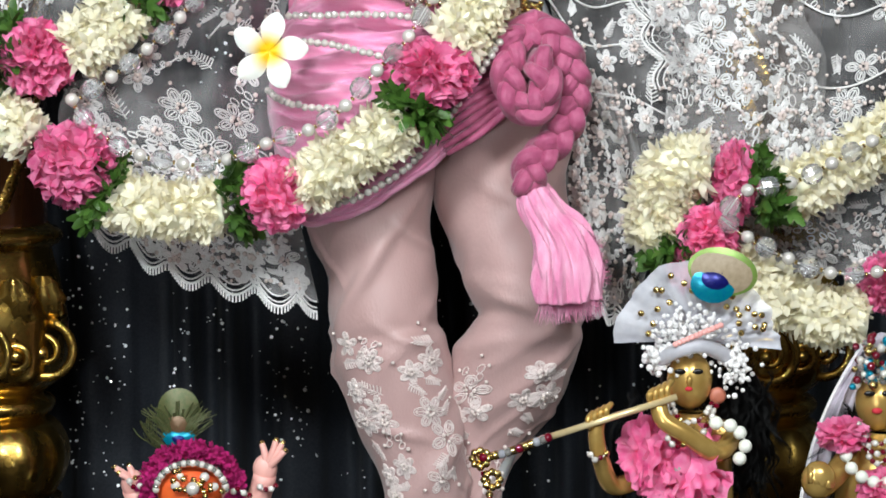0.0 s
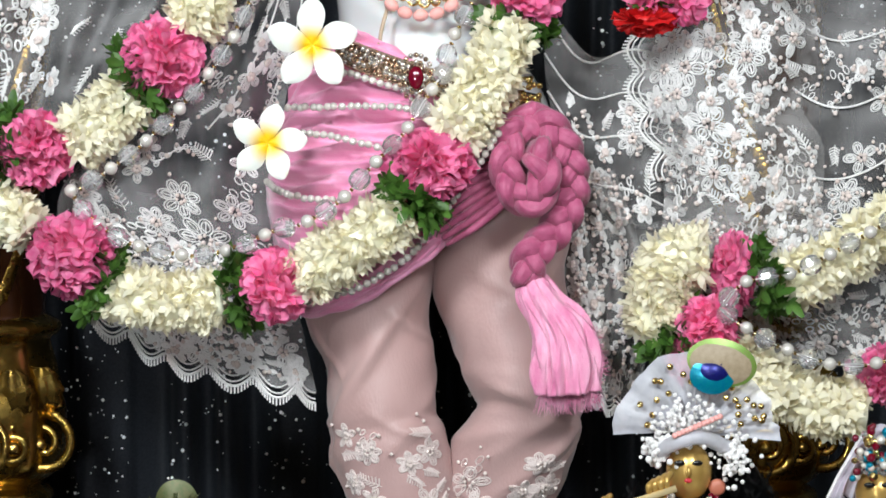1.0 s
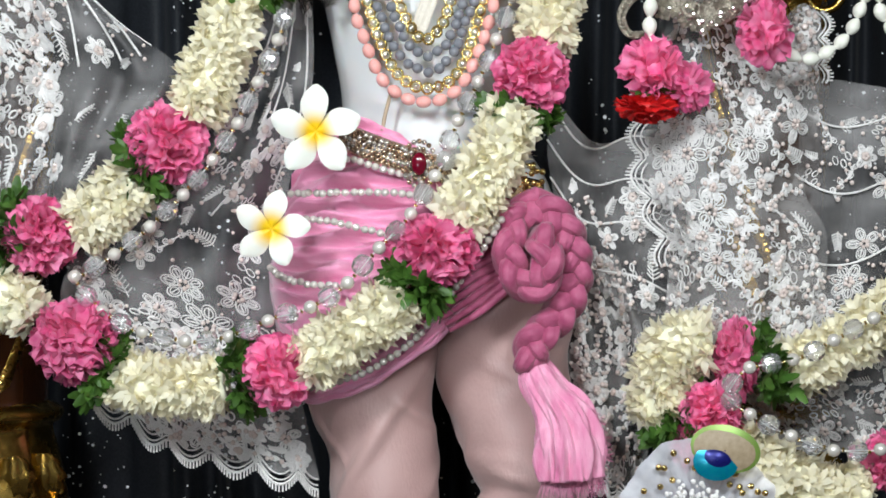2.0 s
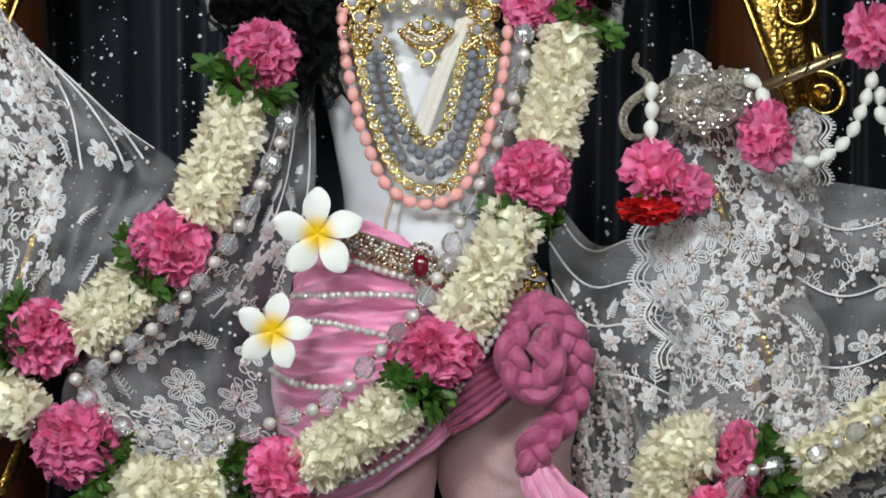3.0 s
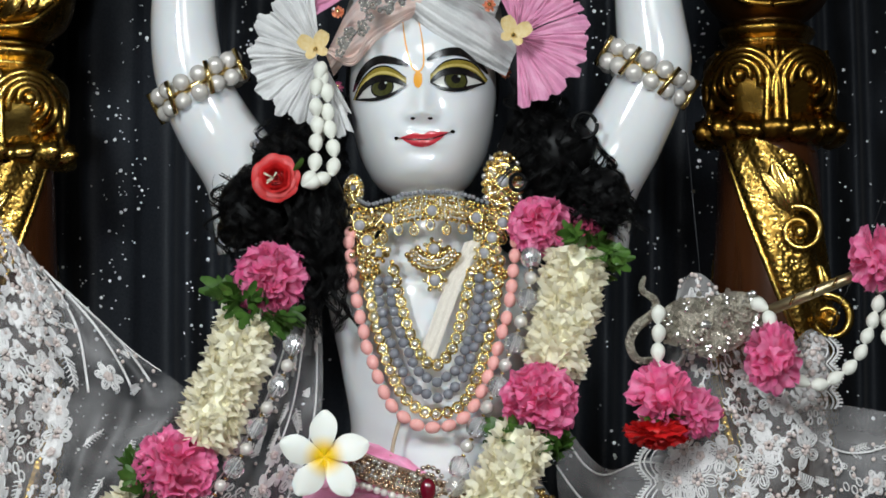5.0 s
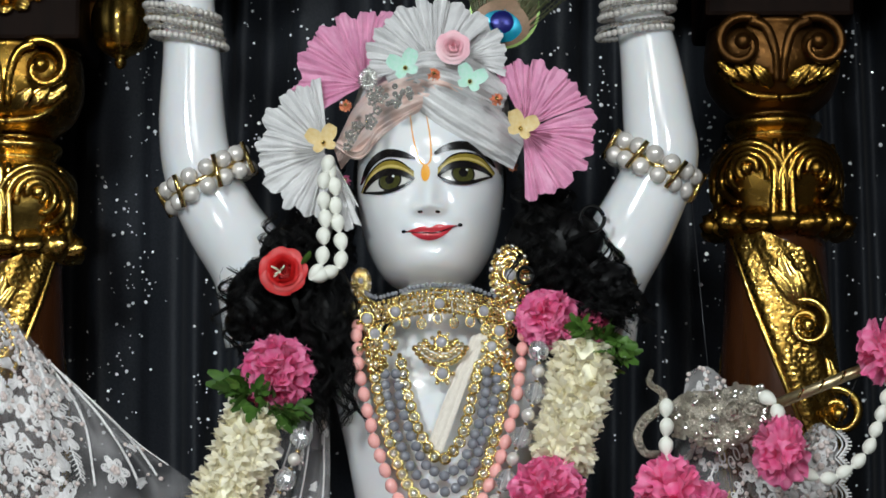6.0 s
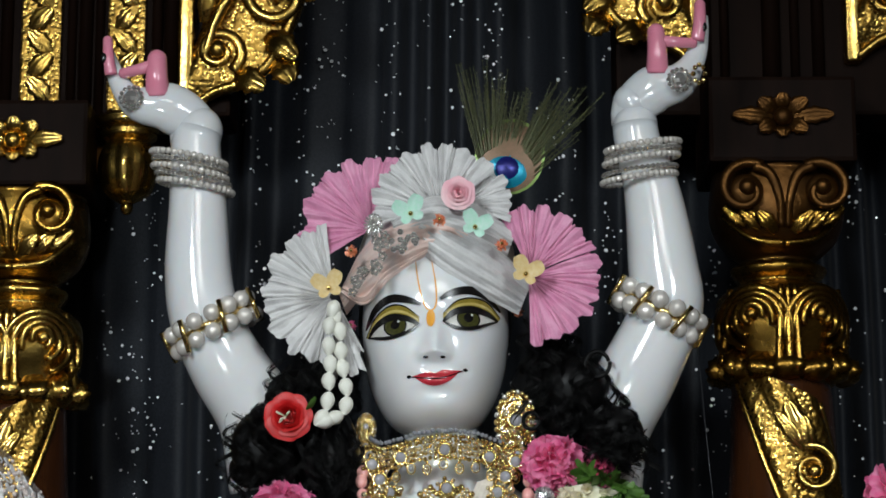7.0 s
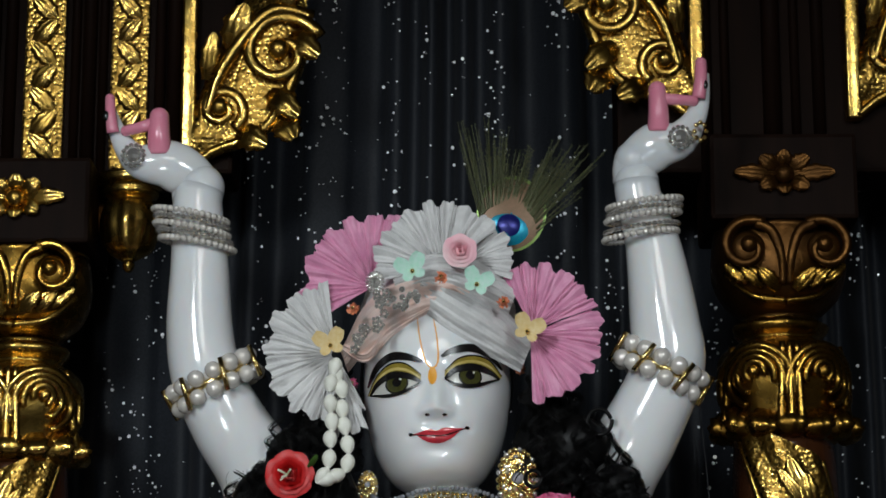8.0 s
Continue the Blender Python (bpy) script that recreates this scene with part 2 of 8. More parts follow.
def mesh_of(name, verts, faces, mats, index=None, smooth=True):
    me = bpy.data.meshes.new(name)
    me.from_pydata(np.asarray(verts, float).tolist(), [], [list(map(int, f)) for f in faces])
    for m in mats if isinstance(mats, (list, tuple)) else [mats]:
        me.materials.append(m)
    if index is not None:
        me.polygons.foreach_set("material_index", np.asarray(index, np.int32))
    me.polygons.foreach_set("use_smooth", np.full(len(me.polygons), smooth))
    me.update()
    return me


def part(name, shape, mats, parent=None, label="", smooth=True):
    """One mesh object out of (verts, faces[, material index]), in world places, under a thing or a part."""
    v, f = np.asarray(shape[0], float), shape[1]
    o = ORIGIN[parent.name] if parent else np.zeros(3)
    ob = new(name, mesh_of(name, v - o, f, mats, shape[2] if len(shape) > 2 else None, smooth))
    if parent:
        ob.parent = parent
    ORIGIN[ob.name] = o
    return tagged(ob, label)


def single(name, shape, mats, label, category, group="", kind="", smooth=True):
    """A top-level thing of one mesh, its origin at its middle."""
    v = np.asarray(shape[0], float)
    o = v.mean(0)
    ob = new(name, mesh_of(name, v - o, shape[1], mats, shape[2] if len(shape) > 2 else None, smooth))
    ob.location = o
    ORIGIN[ob.name] = o
    return tagged(ob, label, category, group, kind)


def joined(shapes):
    """Joins (verts, faces[, index]) shapes into one."""
    vs, fs, ids, n = [], [], [], 0
    for s in shapes:
        vs.append(np.asarray(s[0], float))
        fs += [[i + n for i in f] for f in s[1]]
        ids += list(s[2]) if len(s) > 2 else [0] * len(s[1])
        n += len(s[0])
    return np.concatenate(vs), fs, ids


def marked(s, i):
    return s[0], s[1], [i] * len(s[1])


def glide(points, n=60):
    """A smooth line through the points, n + 1 places at even steps."""
    p = np.asarray(points, float)
    q = np.vstack([2 * p[0] - p[1], p, 2 * p[-1] - p[-2]])
    out = []
    for i in range(1, len(q) - 2):
        for s in np.linspace(0, 1, 16, endpoint=False):
            a, b, c, d = q[i - 1:i + 3]
            out.append(0.5 * (2 * b + (c - a) * s + (2 * a - 5 * b + 4 * c - d) * s * s + (3 * b - a - 3 * c + d) * s ** 3))
    out = np.array(out + [p[-1]])
    d = np.concatenate([[0], np.cumsum(np.linalg.norm(np.diff(out[:, :3], axis=0), axis=1))])
    t = np.linspace(0, d[-1], n + 1)
    return np.stack([np.interp(t, d, out[:, k]) for k in range(out.shape[1])], 1)


def length(line):
    return np.linalg.norm(np.diff(line, axis=0), axis=1).sum()


def unit(v):
    v = np.asarray(v, float)
    return v / (np.linalg.norm(v, axis=-1, keepdims=True) + 1e-12)


def tube(line, r, sides=10, flat=1.0, cap=True, front=(0, -1, 0), ridge=None):
    """A tube along a line; r may vary; flat squeezes it towards front; ridge(i, angle) scales the radius."""
    line = np.asarray(line, float)
    n = len(line)
    r = np.broadcast_to(np.asarray(r, float), (n,)) if np.ndim(r) < 2 else r
    tan = unit(np.gradient(line, axis=0))
    f = np.asarray(front, float)
    side = np.cross(tan, f)
    bad = np.linalg.norm(side, axis=1) < 0.2
    side[bad] = np.cross(tan[bad], (1, 0.1, 0))
    side = unit(side)
    out = np.cross(side, tan)
    ang = np.linspace(0, 2 * np.pi, sides, endpoint=False)
    rr = np.asarray(r)[:, None] * np.ones(sides)
    if ridge:
        rr = rr * np.array([[ridge(i / max(n - 1, 1), a) for a in ang] for i in range(n)])
    v = line[:, None] + rr[..., None] * (np.cos(ang)[None, :, None] * side[:, None] + flat * np.sin(ang)[None, :, None] * out[:, None])
    faces = [[i * sides + j, i * sides + (j + 1) % sides, (i + 1) * sides + (j + 1) % sides, (i + 1) * sides + j] for i in range(n - 1) for j in range(sides)]
    if cap:
        faces += [list(range(sides))[::-1], [(n - 1) * sides + j for j in range(sides)]]
    return v.reshape(-1, 3), faces


def oval_body(rows, sides=40, n=70):
    """A body through level ovals: rows of centre x, y, z, half width, half depth."""
    g = glide(rows, n)
    ang = np.linspace(0, 2 * np.pi, sides, endpoint=False)
    v = np.stack([g[:, 0, None] + g[:, 3, None] * np.sin(ang), g[:, 1, None] - g[:, 4, None] * np.cos(ang), g[:, 2, None] + 0 * ang], -1)
    return v.reshape(-1, 3), grid_faces(n + 1, sides, True) + [list(range(sides)), [n * sides + j for j in range(sides)][::-1]]


def grid_faces(n, m, wrap=False):
    k = m if wrap else m - 1
    return [[i * m + j, i * m + (j + 1) % m, (i + 1) * m + (j + 1) % m, (i + 1) * m + j] for i in range(n - 1) for j in range(k)]


def sheet(rows, n=40, m=40):
    """A smooth cloth through rows of places. Returns an (n + 1) x (m + 1) grid."""
    across = [glide(r, m) for r in rows]
    return np.stack([glide([a[j] for a in across], n) for j in range(m + 1)], 1)


def cloth(grid, thick=0.0):
    n, m = grid.shape[:2]
    return grid.reshape(-1, 3), grid_faces(n, m)


def ball(at, r, u=12, v=8):
    at = np.asarray(at, float)
    r = np.asarray(r, float) * np.ones(3)
    th = np.linspace(0, np.pi, v + 1)[1:-1]
    ph = np.linspace(0, 2 * np.pi, u, endpoint=False)
    p = [[0, 0, 1]] + [[np.sin(a) * np.cos(b), np.sin(a) * np.sin(b), np.cos(a)] for a in th for b in ph] + [[0, 0, -1]]
    f = [[0, 1 + j, 1 + (j + 1) % u] for j in range(u)]
    f += [[1 + i * u + j, 1 + (i + 1) * u + j, 1 + (i + 1) * u + (j + 1) % u, 1 + i * u + (j + 1) % u] for i in range(v - 2) for j in range(u)]
    e = 1 + (v - 1) * u
    f += [[e, 1 + (v - 2) * u + (j + 1) % u, 1 + (v - 2) * u + j] for j in range(u)]
    return np.array(p) * r + at, f


def lathe(at, profile, sides=32, ridge=None, n=60):
    """Turned about an upright axis: profile rows of height, radius. ridge(angle, height share) scales the radius."""
    g = glide(profile, n)
    ang = np.linspace(0, 2 * np.pi, sides, endpoint=False)
    rr = np.repeat(g[:, 1, None], sides, 1)
    if ridge:
        rr = rr * np.array([[ridge(a, i / n) for a in ang] for i in range(n + 1)])
    v = np.stack([at[0] + rr * np.sin(ang), at[1] - rr * np.cos(ang), at[2] + g[:, 0, None] + 0 * rr], -1)
    return v.reshape(-1, 3), grid_faces(n + 1, sides, True) + [list(range(sides)), [n * sides + j for j in range(sides)][::-1]]


def box(at, half, bevel=0.004):
    """A block with bevelled edges."""
    bm = bmesh.new()
    bmesh.ops.create_cube(bm, size=2)
    bmesh.ops.scale(bm, vec=half, verts=bm.verts)
    if bevel:
        bmesh.ops.bevel(bm, geom=bm.edges, offset=bevel, segments=2, affect="EDGES", profile=0.6)
    bm.verts.index_update()
    v = np.array([x.co[:] for x in bm.verts]) + np.asarray(at)
    f = [[x.index for x in y.verts] for y in bm.faces]
    bm.free()
    return v, f


def moved(s, turn, at, size=1.0):
    """A shape turned by a 3 x 3 matrix, scaled and set at a place."""
    return ((np.asarray(s[0]) * size) @ np.asarray(turn).T + np.asarray(at), *s[1:])


def frame_for(z, x=(0.3, 0.1, 1.0)):
    """A turn whose z goes along z."""
    z = unit(z)
    y = np.cross(z, x)
    if np.linalg.norm(y) < 0.05:
        y = np.cross(z, (1, 0, 0))
    y = unit(y)
    return np.stack([np.cross(y, z), y, z], 1)


def along(line, s):
    """The place and direction at s metres along a line."""
    d = np.concatenate([[0], np.cumsum(np.linalg.norm(np.diff(line, axis=0), axis=1))])
    p = np.array([np.interp(s, d, line[:, k]) for k in range(3)])
    q = np.array([np.interp(s + 0.002, d, line[:, k]) for k in range(3)])
    o = np.array([np.interp(s - 0.002, d, line[:, k]) for k in range(3)])
    return p, unit(q - o)


BEADS = {}


def bead_mesh(key):
    """Unit bead meshes, shared by all beads of a kind."""
    if key not in BEADS:
        kind, material = key
        if kind == "round":
            s = ball((0, 0, 0), 1, 12, 8)
        elif kind == "bud":
            s = lathe((0, 0, 0), [(-1.0, 0.22), (-0.75, 0.55), (-0.2, 0.78), (0.4, 0.66), (0.85, 0.36), (1.02, 0.16)], 10, lambda a, h: 1 + 0.06 * math.cos(3 * a), 8)
        elif kind == "crystal":
            s = lathe((0, 0, 0), [(-1.0, 0.35), (-0.75, 0.75), (0, 1.0), (0.75, 0.75), (1.0, 0.35)], 10, lambda a, h: 1 + 0.05 * math.cos(10 * a), 6)
        elif kind == "oval":
            s = ball((0, 0, 0), (0.8, 0.8, 1.0), 12, 8)
        else:
            s = ball((0, 0, 0), (1, 1, 0.6), 8, 6)
        BEADS[key] = mesh_of(kind, *s, material, None, kind != "crystal" and material.name != "rhinestone")
    return BEADS[key]


def bead(name, parent, key, at, along_way=(0, 0, 1), size=0.006):
    ob = new(name, bead_mesh(key))
    turn = frame_for(along_way)
    ob.matrix_local = Matrix.Translation(np.asarray(at) - ORIGIN[parent.name]) @ Matrix(turn.tolist()).to_4x4() @ Matrix.Diagonal((*(np.ones(3) * size), 1))
    ob.parent = parent
    return ob


def bead_string(name, label, line, pattern, category="necklace", group="", wobble=0.0006, cord=True):
    """Beads threaded on a line; pattern rows of bead name, bead key, half length along the thread, gap."""
    line = np.asarray(line, float)
    th = thing(name, line[0], label, category, group)
    s, i, total = 0.0, 0, length(line)
    while s < total:
        nm, key, r, gap = pattern[i % len(pattern)]
        p, way = along(line, min(s + r, total))
        bead(nm, th, key, p + rng.normal(0, wobble, 3), way + rng.normal(0, 0.06, 3), r)
        s += 2 * r + gap
        i += 1
    if cord:
        part("thread", tube(line[:: 2], 0.0008, 5), THREAD, th)
    return th


# ---- the hall and the altar ----
def slab(name, at, half, material, label, category):
    return single(name, box(at, half, 0), material, label, category, kind="structure", smooth=False)


# unseen hall shell, added to close the room and reflect in the gilding
slab("floor", (0, -2.0, -0.05), (4.0, 4.0, 0.05), FLOOR, "dark polished granite hall floor", "floor")
slab("ceiling", (0, -2.0, 4.05), (4.0, 4.0, 0.05), PLASTER, "plain painted hall ceiling", "ceiling")
slab("wall_north", (0, 1.05, 2.0), (4.0, 0.05, 2.0), WOOD_DARK, "dark wall behind the altar curtain", "wall")
slab("wall_south", (0, -5.95, 2.0), (4.0, 0.05, 2.0), PLASTER, "plain painted wall of the hall", "wall")
slab("wall_east", (3.95, -2.5, 2.0), (0.05, 3.4, 2.0), PLASTER, "plain painted side wall", "wall")
slab("wall_west", (-3.95, -2.5, 2.0), (0.05, 3.4, 2.0), PLASTER, "plain painted side wall", "wall")
single("altar_platform", box((0, 0.2, 0.275), (1.6, 0.75, 0.275), 0.012), WOOD_DARK, "dark wooden altar platform under the statues", "platform", kind="structure", smooth=False)

# ---- the curtain: black cloth in deep upright folds, strewn with silver flecks ----
CURTAIN_Y = 0.40


def fold(x):
    """How far the curtain stands forward at x."""
    k = x / 0.052 + 0.55 * math.sin(x * 9.0) + 0.4 * math.sin(x * 23.0 + 1.0)
    c = math.cos(2 * math.pi * k * 0.72)
    return 0.026 * (abs(c) ** 0.7 * (1 if c > 0 else -0.8)) + 0.006 * math.sin(x * 75)


xs = np.linspace(-1.3, 1.3, 640)
zs = np.linspace(0.555, 3.1, 24)
folds = np.array([fold(x) for x in xs])
grid = np.stack([xs[None] + 0.006 * np.sin(zs[:, None] * 3.1 + xs[None] * 4), CURTAIN_Y - folds[None] * (1 + 0.15 * np.sin(zs[:, None] * 2.3 + xs[None] * 7)), zs[:, None] + 0 * xs[None]], -1)
curtain = single("curtain", cloth(grid), CURTAIN, "black pleated curtain strewn with silver glitter behind the altar", "curtain", kind="structure")
flecks = []
hexagon = np.array([[math.cos(a), 0, math.sin(a)] for a in np.linspace(0, 2 * math.pi, 6, endpoint=False)])
for i in range(11000):
    x, z = rng.uniform(-0.75, 0.75), rng.uniform(0.85, 2.6)
    if fold(x) < -0.004 and rng.random() < 0.8:
        continue
    if math.sin(z * 21 + x * 33) + math.sin(z * 9 - x * 51) < -0.35 and rng.random() < 0.75:
        continue
    r = 0.0010 + 0.0021 * rng.random() ** 3
    turn = np.array(Euler((rng.normal(0, 0.3), 0, rng.normal(0, 0.3))).to_matrix())
    flecks.append((hexagon * r @ turn.T + (x, CURTAIN_Y - fold(x) * 1.16 - 0.0032, z), [[5, 4, 3, 2, 1, 0]]))
single("curtain_glitter", joined(flecks), FLECK, "tiny silver glitter flecks stuck on the black curtain", "glitter", kind="stuff", smooth=False)


# ---- carved and gilded columns ----
def scroll(at, r, turns, start, hand, w, depth=0.6, n=36, sides=7):
    """A carved scroll: a band that winds inwards, thicker at its outer end."""
    s = np.linspace(0, 1, n)
    a = start + hand * s * turns * 2 * np.pi
    rad = r * (1 - s) ** 0.8 + r * 0.08
    line = np.stack([at[0] + rad * np.cos(a), at[1] - 0.006 * s, at[2] + rad * np.sin(a)], 1)
    return joined([tube(line, w * (1 - 0.45 * s), sides, depth), ball(line[-1], (w * 1.5, w * 1.3, w * 1.5), 10, 7)])


def carved_leaf(base, tip, width, bulge, curl=0.25, n=12, m=9):
    """A gilded acanthus leaf: a ribbed blade, lobed at its rim, that curls out at the tip."""
    base, tip = np.asarray(base, float), np.asarray(tip, float)
    up = tip - base
    side = unit(np.cross(up, (0, 1, 0)))
    s = np.linspace(0, 1, n)[:, None]
    q = np.linspace(-1, 1, m)[None]
    wide = width * (np.sin(np.pi * np.clip(s * 0.86 + 0.1, 0, 1)) ** 0.6) * (1 + 0.13 * np.cos(s * 22))
    out = bulge * np.sin(np.pi * s * 0.9) + bulge * curl * 4 * s ** 4 - 0.25 * width * q ** 2 + 0.10 * width * np.cos(q * 9.4)
    g = base + s[..., None] * up + (wide * q)[..., None] * side + np.stack([0 * out, -out, -curl * width * 0.8 * s ** 5 + 0 * q], -1)
    return cloth(g)


def column(x, y, z_vase, z_cap, label, hand):
    """A twisted column: base, melon, vase, shaft, capital, bowl with scrolls, block."""
    col = thing("carved_column", (x, y, 0.55), label, "column", "columns beside the statue")
    # bowl and volutes have shade coloured in, deeper on the right column
    bowl_shade = GOLD_SHADE if hand < 0 else GOLD_DEEP_SHADE
    part("base", lathe((x, y, 0.55), [(0, 0.10), (0.06, 0.10), (0.08, 0.075), (0.2, 0.06), (0.3, 0.085), (z_vase - 0.55 - 0.105, 0.082)], 32), GOLD, col)
    part("melon", lathe((x, y, z_vase), [(-0.105, 0.05), (-0.095, 0.074), (-0.05, 0.088), (-0.012, 0.074), (0, 0.05)], 60, lambda a, h: 1 + 0.07 * abs(math.cos(5 * a)), 24), GOLD, col, "ribbed gilded melon")
    part("ring", lathe((x, y, z_vase), [(-0.004, 0.06), (0.008, 0.074), (0.02, 0.074), (0.03, 0.058)], 32, None, 12), GOLD, col)
    part("vase", lathe((x, y, z_vase + 0.024), [(0, 0.055), (0.03, 0.086), (0.09, 0.093), (0.15, 0.083), (0.185, 0.074), (0.192, 0.084), (0.205, 0.088), (0.216, 0.07)], 48, lambda a, h: 1 + 0.012 * math.cos(8 * a), 40), GOLD, col)
    for k in range(-2, 3):
        a = k * 0.50
        px, py = x + 0.086 * math.sin(a), y - 0.086 * math.cos(a)
        part("carved_scroll", scroll((px, py - 0.004, z_vase + 0.085), 0.036 if k % 2 == 0 else 0.022, 1.7, 1.4, 1 if k % 2 else -1, 0.0065), GOLD, col)
        part("carved_leaf", carved_leaf((px, py + 0.006, z_vase + 0.11), (px * 1.0, py + 0.004, z_vase + 0.185), 0.026, 0.012), GOLD, col)
    z0, z1 = z_vase + 0.235, z_cap - 0.125
    # the shaft: wood, with a gilded band wound about it
    twist = -5.4 * hand

    def strand(a, h):
        return 1 + 0.07 * math.cos(2 * (a - twist * (h - 1) * (z1 - z0) + 0.3 * hand))
    part("shaft", lathe((x, y, z0), [(0, 0.072), (0.1, 0.074), (z1 - z0 - 0.1, 0.070), (z1 - z0, 0.066)], 48, strand, 70), WOOD, col, "polished brown twisted wooden shaft")
    hs = np.linspace(0, z1 - z0, 90)
    q = np.linspace(-1, 1, 15)
    for strand_no in range(2):
        ang = twist * (hs[:, None] - (z1 - z0)) - 0.3 * hand + strand_no * math.pi + 0.88 * q[None]
        rad = 0.079 + 0.003 * np.cos(q * 2.5 * np.pi)[None] - 0.010 * np.abs(q)[None] ** 4 + 0 * ang
        band = np.stack([x + rad * np.sin(ang), y - rad * np.cos(ang), z0 + hs[:, None] - 0.03 * q[None] * hand], -1)
        b = part("gilded_band", cloth(band), GOLD_HAMMERED, col, "stippled gold band wound about the shaft")
        for e in (-1.0, 0.92):
            i = 0 if e < 0 else -1
            part("band_edge", tube(band[:, i], 0.0042, 7), GOLD, b)
        for k in range(10, 88, 13):
            a = ang[k, 7]
            if math.cos(a) > 0.3 and z0 + hs[k] > (1.64 if hand > 0 else 1.68):
                c = np.array([x + 0.083 * math.sin(a), y - 0.083 * math.cos(a), z0 + hs[k]])
                part("band_scroll", scroll(c, 0.028, 1.5, 2.0, -hand, 0.0062, 0.9), GOLD, b)
                part("band_boss", ball(c + (0, -0.004, 0), (0.010, 0.007, 0.010), 12, 8), GOLD, b)
                for lean, w in ((-0.030, 0.015), (-0.012, 0.013), (-0.044, 0.010)):
                    part("band_leaf", carved_leaf(c + (-0.006 * hand, -0.001, 0.020), c + (lean * hand, 0.003, 0.085 - abs(lean + 0.03)), w, 0.008), GOLD, b)
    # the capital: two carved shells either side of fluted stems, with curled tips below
    # the right capital's shade is put into a darker gilding
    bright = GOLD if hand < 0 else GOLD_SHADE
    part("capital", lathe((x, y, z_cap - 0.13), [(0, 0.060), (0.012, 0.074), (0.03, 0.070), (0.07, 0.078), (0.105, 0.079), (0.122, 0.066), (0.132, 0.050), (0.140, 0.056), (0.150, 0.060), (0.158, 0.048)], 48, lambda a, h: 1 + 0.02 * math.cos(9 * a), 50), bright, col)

    def on_drum(dx, z, lift=0.002, r=0.081):
        dx = np.clip(dx, -0.078, 0.078)
        return np.stack([x + dx, y - np.sqrt(r * r - dx * dx) - lift, z + 0 * dx], -1)
    for e in (-1, 1):
        for k in range(4):
            a = np.linspace(-0.3, 4.4, 26)
            rad = (0.012 + 0.0118 * k) * (1 - 0.07 * a)
            c = on_drum(e * (0.043 - rad * np.cos(a)), z_cap - 0.048 + 1.2 * rad * np.sin(a) - 0.006 * k)
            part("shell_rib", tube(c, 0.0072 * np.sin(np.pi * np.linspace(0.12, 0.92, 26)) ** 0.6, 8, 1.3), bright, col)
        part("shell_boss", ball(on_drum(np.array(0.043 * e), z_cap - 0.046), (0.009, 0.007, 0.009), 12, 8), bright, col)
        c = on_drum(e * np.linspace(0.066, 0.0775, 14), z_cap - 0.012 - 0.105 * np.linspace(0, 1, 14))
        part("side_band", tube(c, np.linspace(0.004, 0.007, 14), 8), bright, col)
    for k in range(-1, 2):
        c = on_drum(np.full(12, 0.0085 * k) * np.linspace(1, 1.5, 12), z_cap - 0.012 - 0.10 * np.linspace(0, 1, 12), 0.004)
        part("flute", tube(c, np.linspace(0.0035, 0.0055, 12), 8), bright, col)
    for k in range(-3, 4):
        a = k * 0.42
        d, c = np.array([math.sin(a), -math.cos(a), 0]), np.array([x, y, 0.0])
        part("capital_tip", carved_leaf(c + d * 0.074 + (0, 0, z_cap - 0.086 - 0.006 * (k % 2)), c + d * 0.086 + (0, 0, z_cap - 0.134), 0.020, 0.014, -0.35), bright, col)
    # the bowl with two round volutes
    zb = z_cap + 0.030
    part("bowl", lathe((x, y, zb), [(0, 0.042), (0.010, 0.058), (0.030, 0.076), (0.06, 0.085), (0.095, 0.083), (0.112, 0.08)], 40, None, 24), bowl_shade, col)
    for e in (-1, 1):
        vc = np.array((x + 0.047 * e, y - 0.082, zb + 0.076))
        part("volute_disc", ball(vc, (0.021, 0.010, 0.021), 24, 12), bowl_shade, col)
        part("volute", scroll(vc + (0, -0.003, 0), 0.034, 1.05, math.pi * 0.5 + 0.6 * e, -e, 0.0072, 0.9), bowl_shade, col)
        part("volute_stem", tube(glide([vc + (-0.010 * e, -0.004, 0.031), vc + (-0.030 * e, -0.004, 0.020), vc + (-0.041 * e, -0.003, -0.012), vc + (-0.043 * e, 0.004, -0.045)], 18), np.linspace(0.0075, 0.0045, 19), 8, 0.8), bowl_shade, col)
        for k in range(3):
            part("bowl_leaf", carved_leaf((x + (0.010 + 0.018 * k) * e, y - 0.080 + 0.004 * k, zb + 0.024 + 0.006 * k), (x + (0.034 + 0.020 * k) * e, y - 0.080 + 0.010 * k, zb + 0.050 + 0.005 * k), 0.010, 0.008), bright, col)
        part("bowl_rib", tube(glide([(x, y - 0.070, zb + 0.012), (x + 0.040 * e, y - 0.062, zb + 0.020), (x + 0.072 * e, y - 0.040, zb + 0.052)], 16), 0.0045, 8), bright, col)
    # the wooden block with a rosette
    zk = zb + 0.112
    part("block", box((x, y, zk + 0.055), (0.092, 0.085, 0.055), 0.006), WOOD_DARK, col, smooth=False)
    # right rosette: same gilding, with deep shade in its colour
    rose = part("rosette", ball((x, y - 0.09, zk + 0.056), (0.012, 0.010, 0.012), 12, 8), GOLD_DEEP_SHADE if hand > 0 else GOLD, col)
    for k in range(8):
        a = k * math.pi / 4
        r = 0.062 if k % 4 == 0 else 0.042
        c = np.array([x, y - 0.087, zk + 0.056])
